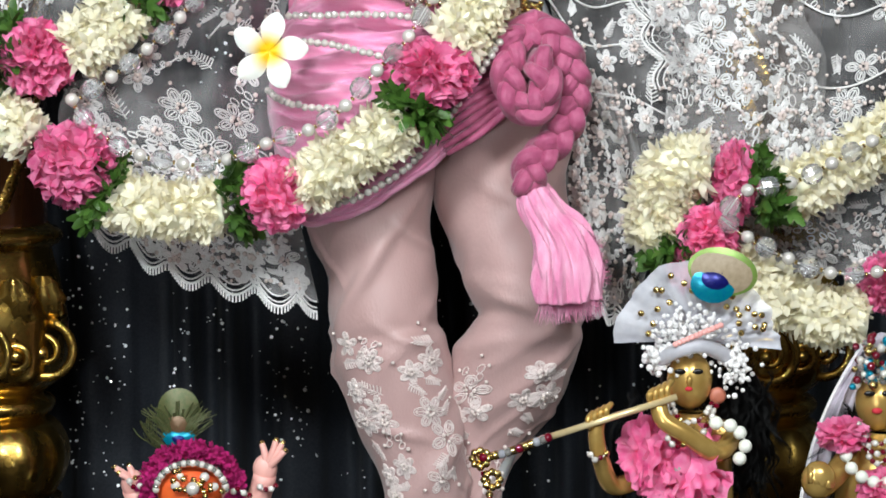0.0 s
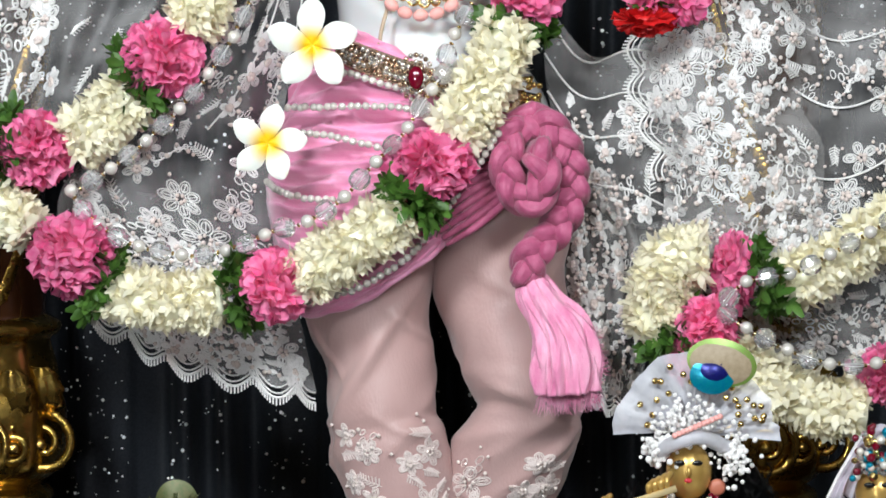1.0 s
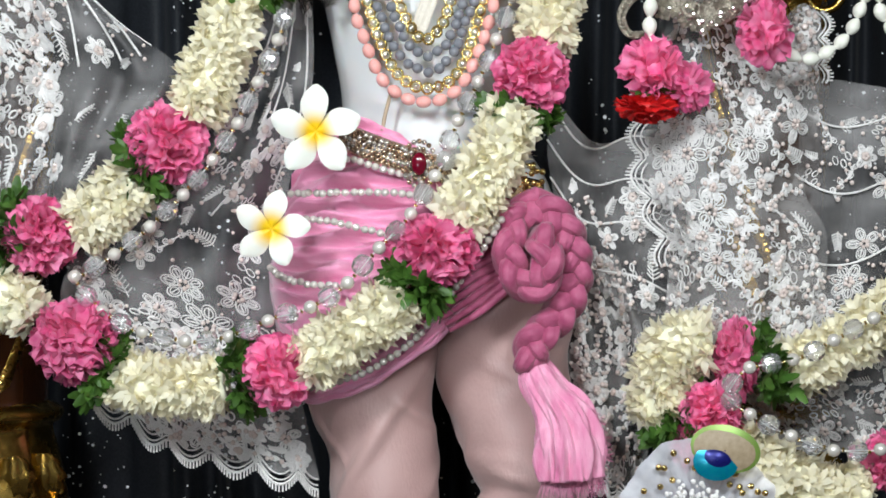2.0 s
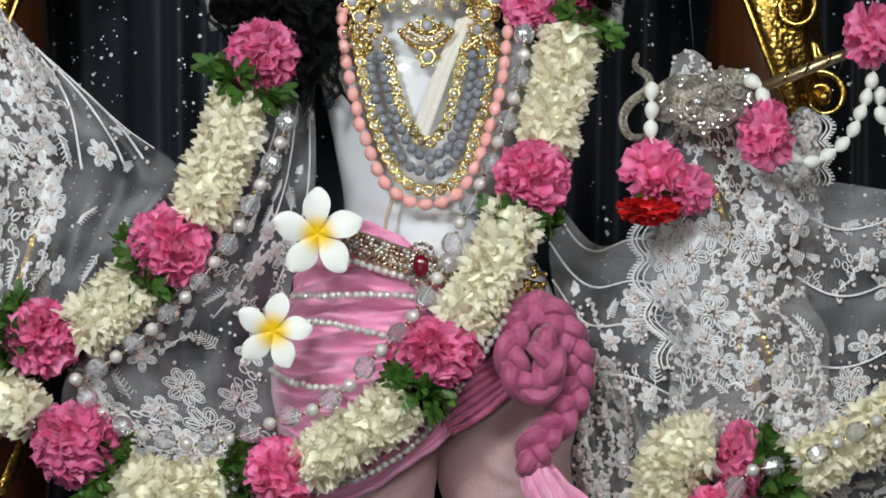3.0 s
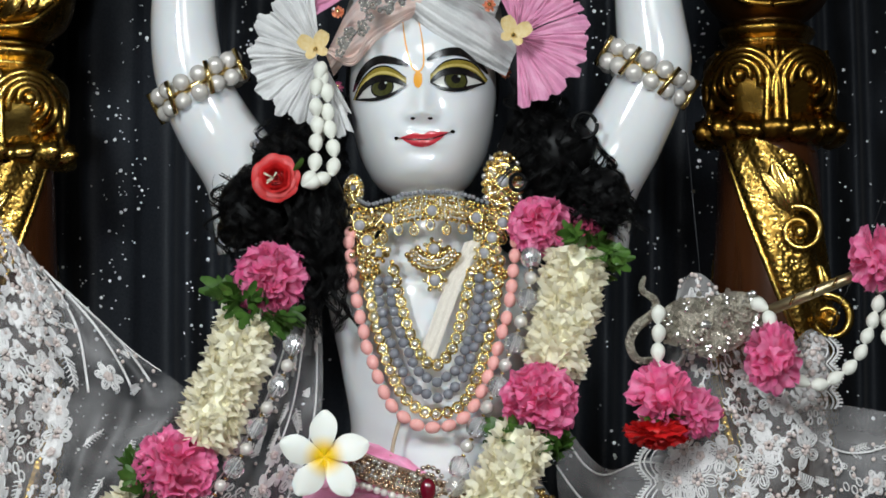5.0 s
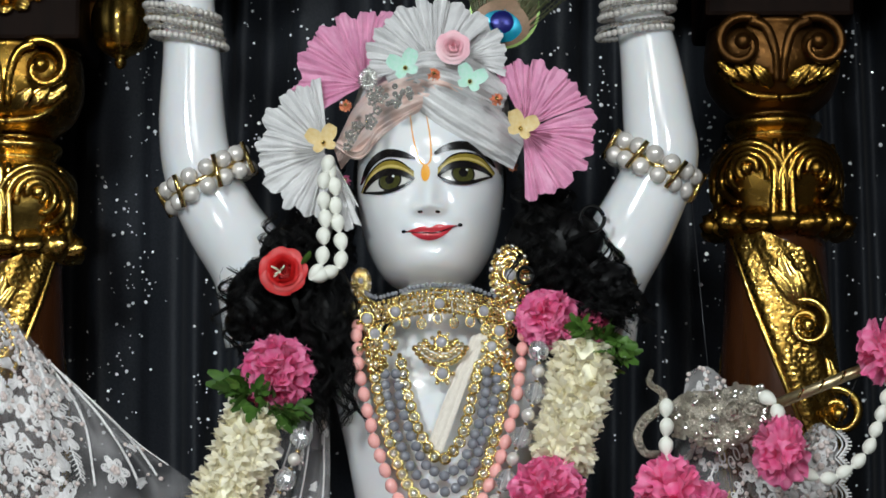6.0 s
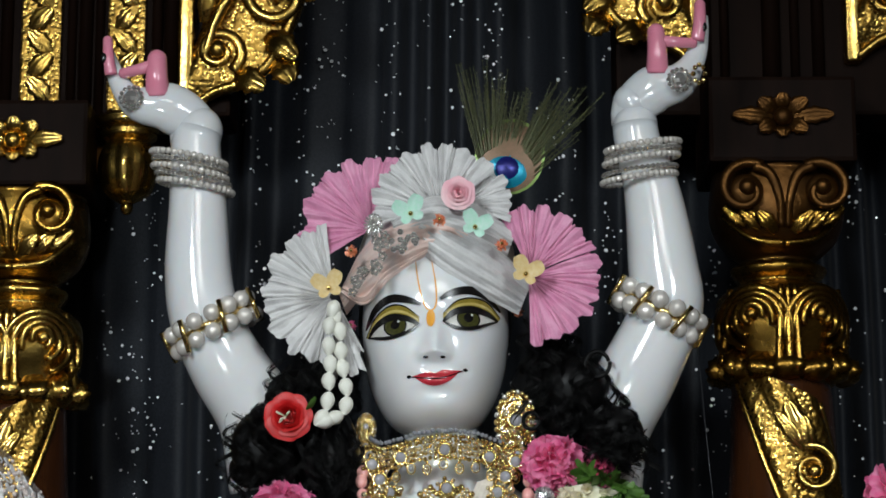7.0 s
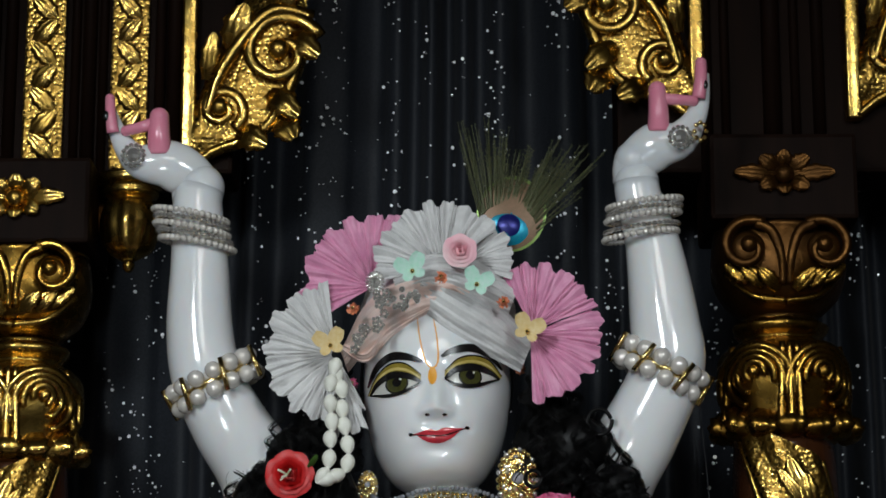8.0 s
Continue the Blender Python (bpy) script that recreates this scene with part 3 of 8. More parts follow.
        part("rosette_petal", carved_leaf(c + (0.012 * math.cos(a), 0, 0.010 * math.sin(a)), c + (r * math.cos(a), 0, 0.66 * r * math.sin(a) + 0.004), 0.011, 0.007), GOLD_DEEP_SHADE if hand > 0 else GOLD, rose)
    return col, zk + 0.11


COL_Y = 0.2
col_x_left, _, z_cap_left = (-0.561, 0.200, 2.039)
col_x_right, _, z_cap_right = (0.392, 0.200, 2.067)
_, _, z_vase = (-0.526, 0.200, 0.985)
left_column, left_top = column(col_x_left, COL_Y, z_vase, z_cap_left, "gilded carved column with a twisted brown wooden shaft", -1)
right_column, right_top = column(col_x_right, COL_Y, z_vase, z_cap_right, "gilded column with its shade coloured in, its carved block dark wood", 1)

# ---- carved panels and brackets above the columns ----
_, _, z_panel = (-0.570, 0.200, 2.304)


def panel(x, label, strips):
    th = thing("carved_panel", (x, COL_Y, left_top), label, "carved panel", "panels over the columns")
    part("board", box((x, COL_Y + 0.05, left_top + 0.35), (0.20, 0.05, 0.35), 0.006), WOOD_DARK, th, smooth=False)
    for off, w, gilded in strips:
        cx = x + off
        if gilded:
            b = part("gilded_strip", box((cx, COL_Y - 0.004, left_top + 0.345), (w, 0.006, 0.34), 0.003), GOLD_HAMMERED, th, smooth=False)
            for k in range(22):
                z = left_top + 0.02 + k * 0.031
                e = 1 if k % 2 else -1
                part("strip_leaf", carved_leaf((cx - e * w * 0.5, COL_Y - 0.011, z), (cx + e * w * 0.55, COL_Y - 0.011, z + 0.03), w * 0.5, 0.006), GOLD, b)
        else:
            part("moulding", tube([(cx, COL_Y - 0.002, left_top), (cx, COL_Y - 0.002, left_top + 0.69)], w, 12), WOOD_DARK, th)
    return th


panel(col_x_left + 0.06, "dark wooden panel with gilded carved strips", [(-0.045, 0.026, True), (0.065, 0.024, True), (-0.006, 0.006, False), (0.012, 0.009, False), (0.030, 0.006, False), (0.104, 0.007, False), (0.122, 0.010, False), (0.143, 0.008, False), (-0.09, 0.008, False), (-0.11, 0.006, False)])
panel(col_x_right + 0.0, "dark wooden panel in shade with fine mouldings", [(-0.085, 0.008, False), (-0.06, 0.006, False), (0.0, 0.012, False), (0.03, 0.006, False), (0.06, 0.008, False)])

bulb_x, _, bulb_z = (-0.429, 0.170, 2.219)
bulb = thing("hanging_bulb", (bulb_x, 0.19, bulb_z), "small ribbed gilded drop under the panel", "ornament")
part("melon", lathe((bulb_x, 0.19, bulb_z), [(-0.045, 0.008), (-0.03, 0.028), (0, 0.036), (0.028, 0.030), (0.036, 0.02)], 50, lambda a, h: 1 + 0.08 * abs(math.cos(5 * a)), 22), GOLD, bulb)
part("collar", lathe((bulb_x, 0.19, bulb_z + 0.034), [(0, 0.024), (0.006, 0.036), (0.014, 0.036), (0.02, 0.045), (0.03, 0.045)], 28, None, 14), GOLD, bulb)
part("tip", ball((bulb_x, 0.19, bulb_z - 0.05), (0.008, 0.008, 0.01), 10, 8), GOLD, bulb)
tie_x = (bulb_x + col_x_left) / 2 + 0.035
part("arm", box((tie_x, 0.22, bulb_z + 0.012), (0.05, 0.03, 0.02), 0.006), GOLD_DEEP_SHADE, bulb)


def bracket(edge, hand, z, label):
    """An arched gilded bracket that reaches from its post towards the middle."""
    th = thing("gilded_bracket", (edge, COL_Y, z), label, "bracket", "brackets beside the curtain")
    e = hand
    part("post", box((edge - 0.004 * e, COL_Y + 0.0, z + 0.20), (0.010, 0.02, 0.22), 0.004), GOLD, th)
    body = [(edge, 0.012, z - 0.015), (edge + 0.03 * e, 0.016, z + 0.008), (edge + 0.065 * e, 0.02, z + 0.02), (edge + 0.10 * e, 0.02, z + 0.042), (edge + 0.125 * e, 0.02, z + 0.09), (edge + 0.15 * e, 0.014, z + 0.17)]
    low = glide([(a, COL_Y - b, c) for a, b, c in body], 30)
    high = np.stack([low[:, 0] * 0 + edge + 0.004 * e + (low[:, 0] - edge) * 0.72, low[:, 1] * 0 + COL_Y - 0.012, low[:, 2] + 0.05 + 0.30 * np.linspace(0.1, 1, 31)], 1)
    k = np.linspace(0, 1, 14)[None, :, None]
    part("field", cloth(low[:, None] * (1 - k) + high[:, None] * k + np.stack([0 * k[..., 0], -0.012 * np.sin(np.pi * k[..., 0]), 0 * k[..., 0]], -1)), GOLD_HAMMERED, th, "stippled gold field")
    part("rim", tube(low, np.linspace(0.007, 0.010, 31), 8, 1.3), GOLD, th)
    part("carved_scroll", scroll((edge + 0.115 * e, COL_Y - 0.032, z + 0.135), 0.05, 1.3, 0.4 if e > 0 else math.pi - 0.4, e, 0.010), GOLD, th)
    part("carved_scroll", scroll((edge + 0.04 * e, COL_Y - 0.03, z + 0.06), 0.028, 1.5, -1.0 if e > 0 else math.pi + 1.0, e, 0.008), GOLD, th)
    part("stem", tube(glide([(edge + 0.02 * e, COL_Y - 0.03, z + 0.05), (edge + 0.045 * e, COL_Y - 0.035, z + 0.12), (edge + 0.10 * e, COL_Y - 0.03, z + 0.19), (edge + 0.155 * e, COL_Y - 0.02, z + 0.185)], 24), np.linspace(0.006, 0.012, 25), 8, 1.1), GOLD, th)
    for k, (a, b, c, d, w) in enumerate([(0.115, 0.05, 0.135, 0.02, 0.020), (0.10, 0.085, 0.14, 0.05, 0.018), (0.06, 0.03, 0.10, 0.012, 0.018), (0.125, 0.16, 0.165, 0.13, 0.018), (0.05, 0.14, 0.07, 0.20, 0.020), (0.02, 0.10, 0.03, 0.16, 0.012), (0.10, 0.20, 0.15, 0.24, 0.022)]):
        part("carved_leaf", carved_leaf((edge + a * e, COL_Y - 0.028, z + b), (edge + c * e, COL_Y - 0.03, z + d), w, 0.014), GOLD, th)
    return th


lx, _, lz = (-0.354, 0.200, 2.308)
bracket(lx, 1, lz, "gilded carved bracket with scrolls and stippled field")
rx, _, rz = (0.291, 0.200, 2.370)
bracket(rx, -1, rz, "gilded carved bracket half in shade")
rx2, _, rz2 = (0.499, 0.200, 2.377)
bracket(rx2, 1, rz2, "gilded carved bracket beside the dark panel")


# ---- the marble statue: one mesh ----
HEAD = np.array((-0.036, -0.050, 1.964)) + (0, 0.05, 0)
HEAD_ROWS = glide([(-0.1125, 0.012, 0), (-0.1108, 0.028, 0), (-0.1045, 0.044, 0), (-0.092, 0.0575, 0), (-0.068, 0.0712, 0), (-0.046, 0.0785, 0), (-0.023, 0.0832, 0), (0.004, 0.0858, 0), (0.035, 0.0850, 0), (0.06, 0.0815, 0), (0.085, 0.074, 0), (0.11, 0.063, 0), (0.14, 0.038, 0), (0.15, 0.01, 0)], 300)
HEAD_DEEP = glide([(-0.1125, 0.028, 0), (-0.1105, 0.048, 0), (-0.105, 0.066, 0), (-0.094, 0.082, 0), (-0.078, 0.092, 0), (-0.055, 0.0985, 0), (-0.02, 0.102, 0), (0.02, 0.102, 0), (0.06, 0.098, 0), (0.095, 0.086, 0), (0.125, 0.066, 0), (0.15, 0.02, 0)], 300)


def head_wide(z):
    return np.interp(z, HEAD_ROWS[:, 0], HEAD_ROWS[:, 1])


def face_deep(z):
    return np.interp(z, HEAD_DEEP[:, 0], HEAD_DEEP[:, 1])


def bump(x, z, cx, cz, sx, sz):
    return np.exp(-((x - cx) / sx) ** 2 - ((z - cz) / sz) ** 2)


def head_front(x, z):
    """The depth of the face's surface at x, z from the head's middle: full cheeks, straight nose, soft lips and chin."""
    w = head_wide(z)
    t = np.clip(x / w, -1, 1)
    y = -face_deep(z) * np.clip(1 - np.abs(t) ** 2.35, 0, 1) ** 0.5
    high = np.interp(z, [-0.041, -0.036, -0.029, -0.012, 0.008, 0.03], [0, 0.006, 0.0150, 0.0088, 0.0045, 0.0])
    y -= high * np.exp(-(x / np.interp(z, [-0.03, 0.01], [0.0115, 0.0085])) ** 2)
    for e in (-1, 1):
        y -= 0.0050 * bump(x, z, 0.0135 * e, -0.031, 0.0060, 0.0060)
        y -= 0.0040 * bump(x, z, 0.044 * e, -0.034, 0.022, 0.024)
        cz = 0.003 if e < 0 else 0.010
        y += 0.0060 * bump(x, z, 0.042 * e, cz + 0.003, 0.030, 0.015)
        y -= 0.0052 * bump(x, z, 0.043 * e, cz, 0.022, 0.0105)
    y -= 0.0030 * bump(x, z, 0.003, -0.0525, 0.020, 0.0042)
    y -= 0.0042 * bump(x, z, 0.003, -0.0615, 0.016, 0.0042)
    y += 0.0022 * bump(x, z, -0.029, -0.056, 0.006, 0.006) + 0.0022 * bump(x, z, 0.036, -0.049, 0.006, 0.006)
    y += 0.0022 * bump(x, z, 0.003, -0.0725, 0.018, 0.0050)
    y -= 0.0050 * bump(x, z, 0.002, -0.089, 0.020, 0.013)
    return y


def head():
    zz = np.concatenate([[-0.1125, -0.1120, -0.1113], np.linspace(-0.1100, 0.145, 170), [0.1495]])
    m = 220
    ang = np.linspace(-np.pi, np.pi, m, endpoint=False)
    rows = []
    for z in zz:
        w = head_wide(z)
        x = w * np.sin(ang)
        back = np.abs(ang) > np.pi / 2
        rows.append(np.stack([x, np.where(back, face_deep(z) * -np.cos(ang), head_front(x, np.full_like(x, z))), np.full_like(x, z)], 1))
    g = np.array(rows)
    g[1:-1] = 0.25 * g[:-2] + 0.5 * g[1:-1] + 0.25 * g[2:]
    return g.reshape(-1, 3) + HEAD, grid_faces(len(zz), m, True) + [list(range(m)), [(len(zz) - 1) * m + j for j in range(m)][::-1]]


def paint(low, high, lift=0.0009, n=28, m=6):
    """A painted patch of the face between two lines (x, z from the head's middle)."""
    a, b = glide(low, n), glide(high, n)
    k = np.linspace(0, 1, m + 1)[None, :, None]
    g = a[:, None] * (1 - k) + b[:, None] * k
    y = head_front(g[..., 0], g[..., 1]) - lift
    return cloth(np.stack([g[..., 0], y, g[..., 1]], -1) + HEAD)


def spot(x, z, r, rz=None, lift=0.002, n=24):
    rz = rz or r
    k = np.linspace(0.02, 1, 6)[:, None]
    a = np.linspace(0, 2 * np.pi, n, endpoint=False)[None]
    px, pz = x + r * k * np.cos(a), z + rz * k * np.sin(a)
    g = np.stack([px, head_front(px, pz) - lift, pz], -1) + HEAD
    return g.reshape(-1, 3), grid_faces(6, n, True)


def stroke(points, width, lift=0.0012, n=30):
    """A brush stroke, thin at both ends."""
    c = glide(points, n)
    nrm = unit(np.stack([-np.gradient(c[:, 1]), np.gradient(c[:, 0])], 1))
    w = width * np.clip(np.sin(np.pi * np.linspace(0.04, 0.97, n + 1)), 0.12, 1)[:, None] ** 0.6
    g = c[:, None] + np.linspace(-0.5, 0.5, 4)[None, :, None] * (nrm * w)[:, None]
    return cloth(np.stack([g[..., 0], head_front(g[..., 0], g[..., 1]) - lift, g[..., 1]], -1) + HEAD)


face = []
# each eye: inner corner, lower rim, outer corner, upper rim, lid's upper edge, brow, iris
EYE_LINES = [
    ((-0.017, 0.003), [(-0.035, -0.007), (-0.055, -0.0100)], (-0.076, -0.005), [(-0.032, 0.0105), (-0.050, 0.0130), (-0.066, 0.0065)],
     [(-0.017, 0.012), (-0.035, 0.0250), (-0.052, 0.0265), (-0.068, 0.0160), (-0.079, -0.003)], [(-0.015, 0.0265), (-0.035, 0.0330), (-0.052, 0.0345), (-0.068, 0.0250), (-0.079, 0.006)], (-0.0445, 0.0030)),
    ((0.010, 0.006), [(0.026, -0.0005), (0.046, 0.0005)], (0.072, 0.0125), [(0.022, 0.0170), (0.042, 0.0215), (0.060, 0.0185)],
     [(0.010, 0.016), (0.025, 0.0300), (0.043, 0.0350), (0.060, 0.0320), (0.075, 0.018)], [(0.006, 0.0320), (0.020, 0.0395), (0.040, 0.0435), (0.058, 0.0390), (0.075, 0.025)], (0.0385, 0.0105))]
for inner, low, outer, up, lid, brow, iris in EYE_LINES:
    face.append(marked(paint([inner, *up, outer], lid, 0.0008), 2))
    face.append(marked(stroke([0.5 * (np.array(a) + np.array(b)) for a, b in zip([inner, *up, outer], lid)], 0.0030, 0.0012), 8))
    face.append(marked(paint([inner, *low, outer], [inner, *up, outer], 0.0012), 3))
    face.append(marked(spot(iris[0], iris[1], 0.0134, 0.0118, 0.0018), 1))
    face.append(marked(spot(iris[0], iris[1], 0.0118, 0.0104, 0.0021), 4))
    face.append(marked(spot(iris[0], iris[1] + 0.001, 0.0052, 0.0052, 0.0024), 1))
    # white dot: the eye's highlight, put in as paint
    face.append(marked(spot(iris[0] + 0.004, iris[1] + 0.0045, 0.0013, 0.0013, 0.0030), 3))
    face.append(marked(stroke([inner, *up, outer], 0.0084, 0.0028), 1))
    face.append(marked(stroke([inner, *low, outer], 0.0042, 0.0028), 1))
    face.append(marked(stroke(lid, 0.0018, 0.0014), 1))
    face.append(marked(stroke(brow, 0.0098, 0.0016), 1))
lip_top = [(-0.026, -0.0560), (-0.014, -0.0525), (-0.007, -0.0503), (0.001, -0.0525), (0.009, -0.0490), (0.019, -0.0490), (0.032, -0.0490)]
lip_seam = [(-0.026, -0.0567), (-0.016, -0.0575), (-0.006, -0.0582), (0.003, -0.0585), (0.012, -0.0570), (0.021, -0.0538), (0.032, -0.0497)]
lip_low = [(-0.021, -0.0575), (-0.014, -0.0625), (-0.006, -0.0655), (0.002, -0.0662), (0.010, -0.0645), (0.018, -0.0600), (0.026, -0.0530)]
face.append(marked(paint(lip_seam, lip_top, 0.0010), 5))
face.append(marked(paint(lip_low, [(-0.021, -0.0572)] + lip_seam[1:6] + [(0.026, -0.0524)], 0.0012), 5))
face.append(marked(stroke([(-0.029, -0.0555)] + lip_seam[1:6] + [(0.036, -0.0475)], 0.0014, 0.0018), 1))
for x, z in ((-0.0285, -0.0557), (0.0350, -0.0480)):
    face.append(marked(spot(x, z, 0.0026, 0.0018, 0.0014), 1))
for e in (-1, 1):
    face.append(marked(spot(0.0098 * e, -0.0352, 0.0028, 0.0013, 0.0010), 1))
face.append(marked(stroke([(-0.022, 0.082), (-0.018, 0.051), (-0.0115, 0.026), (-0.004, 0.0185), (0.0020, 0.026), (0.0012, 0.051), (-0.004, 0.082)], 0.0019, 0.0008), 6))
face.append(marked(spot(-0.004, 0.0095, 0.0050, 0.0102, 0.0012), 6))

torso = oval_body([(*(-0.030, 0.010, 1.876), 0.042, 0.045), (*(-0.028, 0.015, 1.823), 0.046, 0.048), (*(-0.027, 0.015, 1.790), 0.09, 0.055), (*(-0.023, 0.010, 1.764), 0.13, 0.068), (*(-0.024, 0.010, 1.741), 0.125, 0.085), (*(-0.024, 0.010, 1.649), 0.105, 0.085), (*(-0.021, 0.010, 1.571), 0.098, 0.083), (*(-0.008, 0.010, 1.488), 0.13, 0.09), (*(-0.017, 0.010, 1.417), 0.15, 0.085), (*(-0.017, 0.010, 1.391), 0.13, 0.06), (*(-0.017, 0.010, 1.358), 0.08, 0.04)])
arm_left = tube(glide([(*(-0.225, 0.030, 1.799), 0.052), (*(-0.241, 0.020, 1.877), 0.050), (*(-0.277, 0.000, 1.934), 0.047), (*(-0.304, -0.010, 1.989), 0.044), (*(-0.314, -0.010, 2.047), 0.039), (*(-0.316, -0.010, 2.128), 0.0345), (*(-0.320, -0.010, 2.196), 0.030), (*(-0.317, -0.010, 2.217), 0.029)], 50)[:, :3],
                glide([(0, 0, 0.052), (1, 0, 0.050), (2, 0, 0.046), (3, 0, 0.042), (4, 0, 0.039), (5, 0, 0.0345), (6, 0, 0.030), (6.4, 0, 0.029)], 50)[:, 2], 28)
arm_right = tube(glide([(0.151, 0.030, 1.785), (0.165, 0.020, 1.864), (0.200, 0.000, 1.927), (0.233, -0.010, 1.999), (0.230, -0.010, 2.052), (0.219, -0.010, 2.141), (0.203, -0.010, 2.202), (0.200, -0.010, 2.223)], 50),
                 glide([(0, 0, 0.052), (1, 0, 0.050), (2, 0, 0.047), (3, 0, 0.043), (4, 0, 0.041), (5, 0, 0.035), (6, 0, 0.028), (6.4, 0, 0.027)], 50)[:, 2], 28)


def hand_shape(wrist, line, radii, fingers):
    out = [tube(glide(line, 26), glide([(i, 0, r) for i, r in enumerate(radii)], 26)[:, 2], 20, 0.72), ball(wrist, 0.0245, 18, 12)]
    palm = []
    for pts, r0, r1 in fingers:
        g = glide(pts, 14)
        palm.append(tube(g, np.linspace(r0, r1, 15), 12))
        palm.append(ball(g[-1], r1 * 1.02, 12, 8))
    return out, palm


white_l, pink_l = hand_shape((-0.324, -0.010, 2.227), [(-0.322, -0.010, 2.202), (-0.327, -0.012, 2.227), (-0.353, -0.020, 2.243), (-0.386, -0.025, 2.246), (-0.406, -0.020, 2.264), (-0.419, -0.020, 2.290), (-0.426, -0.020, 2.311)], [0.028, 0.029, 0.030, 0.024, 0.015, 0.0105, 0.007],
                             [([(-0.420, -0.030, 2.280), (-0.423, -0.032, 2.300), (-0.425, -0.030, 2.322)], 0.0075, 0.006), ([(-0.364, -0.030, 2.254), (-0.365, -0.035, 2.275), (-0.365, -0.035, 2.297)], 0.015, 0.0118), ([(-0.371, -0.035, 2.290), (-0.386, -0.035, 2.285), (-0.405, -0.030, 2.282)], 0.0075, 0.0062)])
white_r, pink_r = hand_shape((0.198, -0.010, 2.249), [(0.197, -0.010, 2.221), (0.200, -0.012, 2.245), (0.225, -0.020, 2.265), (0.252, -0.025, 2.272), (0.272, -0.020, 2.302), (0.279, -0.020, 2.330), (0.282, -0.020, 2.354)], [0.025, 0.027, 0.029, 0.022, 0.014, 0.0105, 0.007],
                             [([(0.274, -0.030, 2.320), (0.277, -0.032, 2.340), (0.278, -0.030, 2.364)], 0.0085, 0.007), ([(0.226, -0.030, 2.280), (0.226, -0.035, 2.304), (0.225, -0.035, 2.329)], 0.0135, 0.0105), ([(0.231, -0.035, 2.318), (0.248, -0.035, 2.317), (0.268, -0.030, 2.317)], 0.0072, 0.0062)])
nails = [marked(ball(p, (0.0042, 0.002, 0.006), 10, 6), 1) for p in ((-0.428, -0.037, 2.299), (0.281, -0.037, 2.335))]
legs = [tube(glide(pts, 30), glide([(i, 0, r) for i, r in enumerate(rad)], 30)[:, 2], 24) for pts, rad in (
    ([(-0.087, 0.000, 1.305), (-0.068, 0.000, 1.108), (-0.023, 0.000, 0.935), (-0.009, 0.000, 0.739), (0.01, 0.0, 0.57)], (0.06, 0.055, 0.045, 0.036, 0.036)),
    ([(0.069, 0.020, 1.330), (0.100, 0.000, 1.150), (0.068, 0.022, 1.020), (0.037, 0.040, 0.900), (0.022, 0.045, 0.800), (-0.05, 0.02, 0.57)], (0.062, 0.046, 0.036, 0.024, 0.024, 0.030)))]
feet = [ball((0.01, -0.05, 0.575), (0.045, 0.1, 0.03), 16, 10), ball((-0.09, -0.02, 0.575), (0.1, 0.045, 0.03), 16, 10)]
statue = single("marble_statue", joined([head(), torso, arm_left, arm_right, ball((-0.317, -0.010, 2.217), 0.0289, 28, 18), ball((0.200, -0.010, 2.223), 0.0269, 28, 18), *white_l, *white_r, *legs, *feet, *face, *[marked(s, 7) for s in pink_l + pink_r], *nails]),
                [MARBLE, BLACK_PAINT, LID_PAINT, EYE_PAINT, IRIS_PAINT, LIP_PAINT, ORANGE_PAINT, PALM_PAINT, LID_PALE],
                "white polished marble statue with raised arms, painted face and pink palms", "statue")


# ---- its clothes ----
def leg_cloth(rows, n=130, sides=120, seed=0.0, knees=()):
    """A silk trouser leg: level ovals with soft slanting pulls in the cloth. Returns its grid."""
    g = glide(rows, n)
    ang = np.linspace(0, 2 * np.pi, sides, endpoint=False)[None]
    s = np.linspace(0, 1, n + 1)[:, None]

    def pulls(k, slope, wave, wide):
        ph = k * ang / (2 * np.pi) + slope * s + wave * np.sin(5 * s + ang + seed) + seed
        return np.exp(-((ph % 1.0 - 0.5) / wide) ** 2)
    soft = 0.5 + 0.5 * np.sin(3 * ang + 9 * s + seed)
    crease = 0.0075 * (pulls(2, 3.4, 0.25, 0.065) - 0.25) * soft + 0.0055 * (pulls(3, -4.2, 0.3, 0.06) - 0.2) * (1 - soft) + 0.0028 * (pulls(5, 7.0, 0.5, 0.09) - 0.25)
    for kz, amp in knees:
        crease = crease - amp * np.exp(-((s - kz + 0.012 * np.sin(ang + seed)) / 0.012) ** 2) + 0.6 * amp * np.exp(-((s - kz - 0.03 + 0.02 * np.sin(ang)) / 0.015) ** 2)
    w, d = g[:, 3, None] + crease, g[:, 4, None] + crease
    return np.stack([g[:, 0, None] + w * np.sin(ang), g[:, 1, None] - d * np.cos(ang), g[:, 2, None] + 0.01 * np.sin(ang + seed) + 0 * w], -1)


trousers = thing("silk_trousers", (-0.009, 0.000, 1.108), "blush pink silk trousers with pearl embroidery on the shins", "trousers")
leg_a = leg_cloth([(-0.087, 0.0, 1.338, 0.088, 0.085), (-0.084, 0.0, 1.240, 0.0715, 0.076), (-0.0705, 0.0, 1.187, 0.0645, 0.072), (-0.068, -0.005, 1.135, 0.0635, 0.070), (-0.0575, -0.003, 1.082, 0.0680, 0.067), (-0.044, 0.0, 1.022, 0.0635, 0.062), (-0.029, 0.0, 0.975, 0.0555, 0.055), (-0.0195, 0.0, 0.920, 0.0490, 0.050), (-0.009, 0.0, 0.773, 0.043, 0.045), (0.01, 0.0, 0.66, 0.045, 0.047)], knees=((0.33, 0.0030),), seed=0.6)
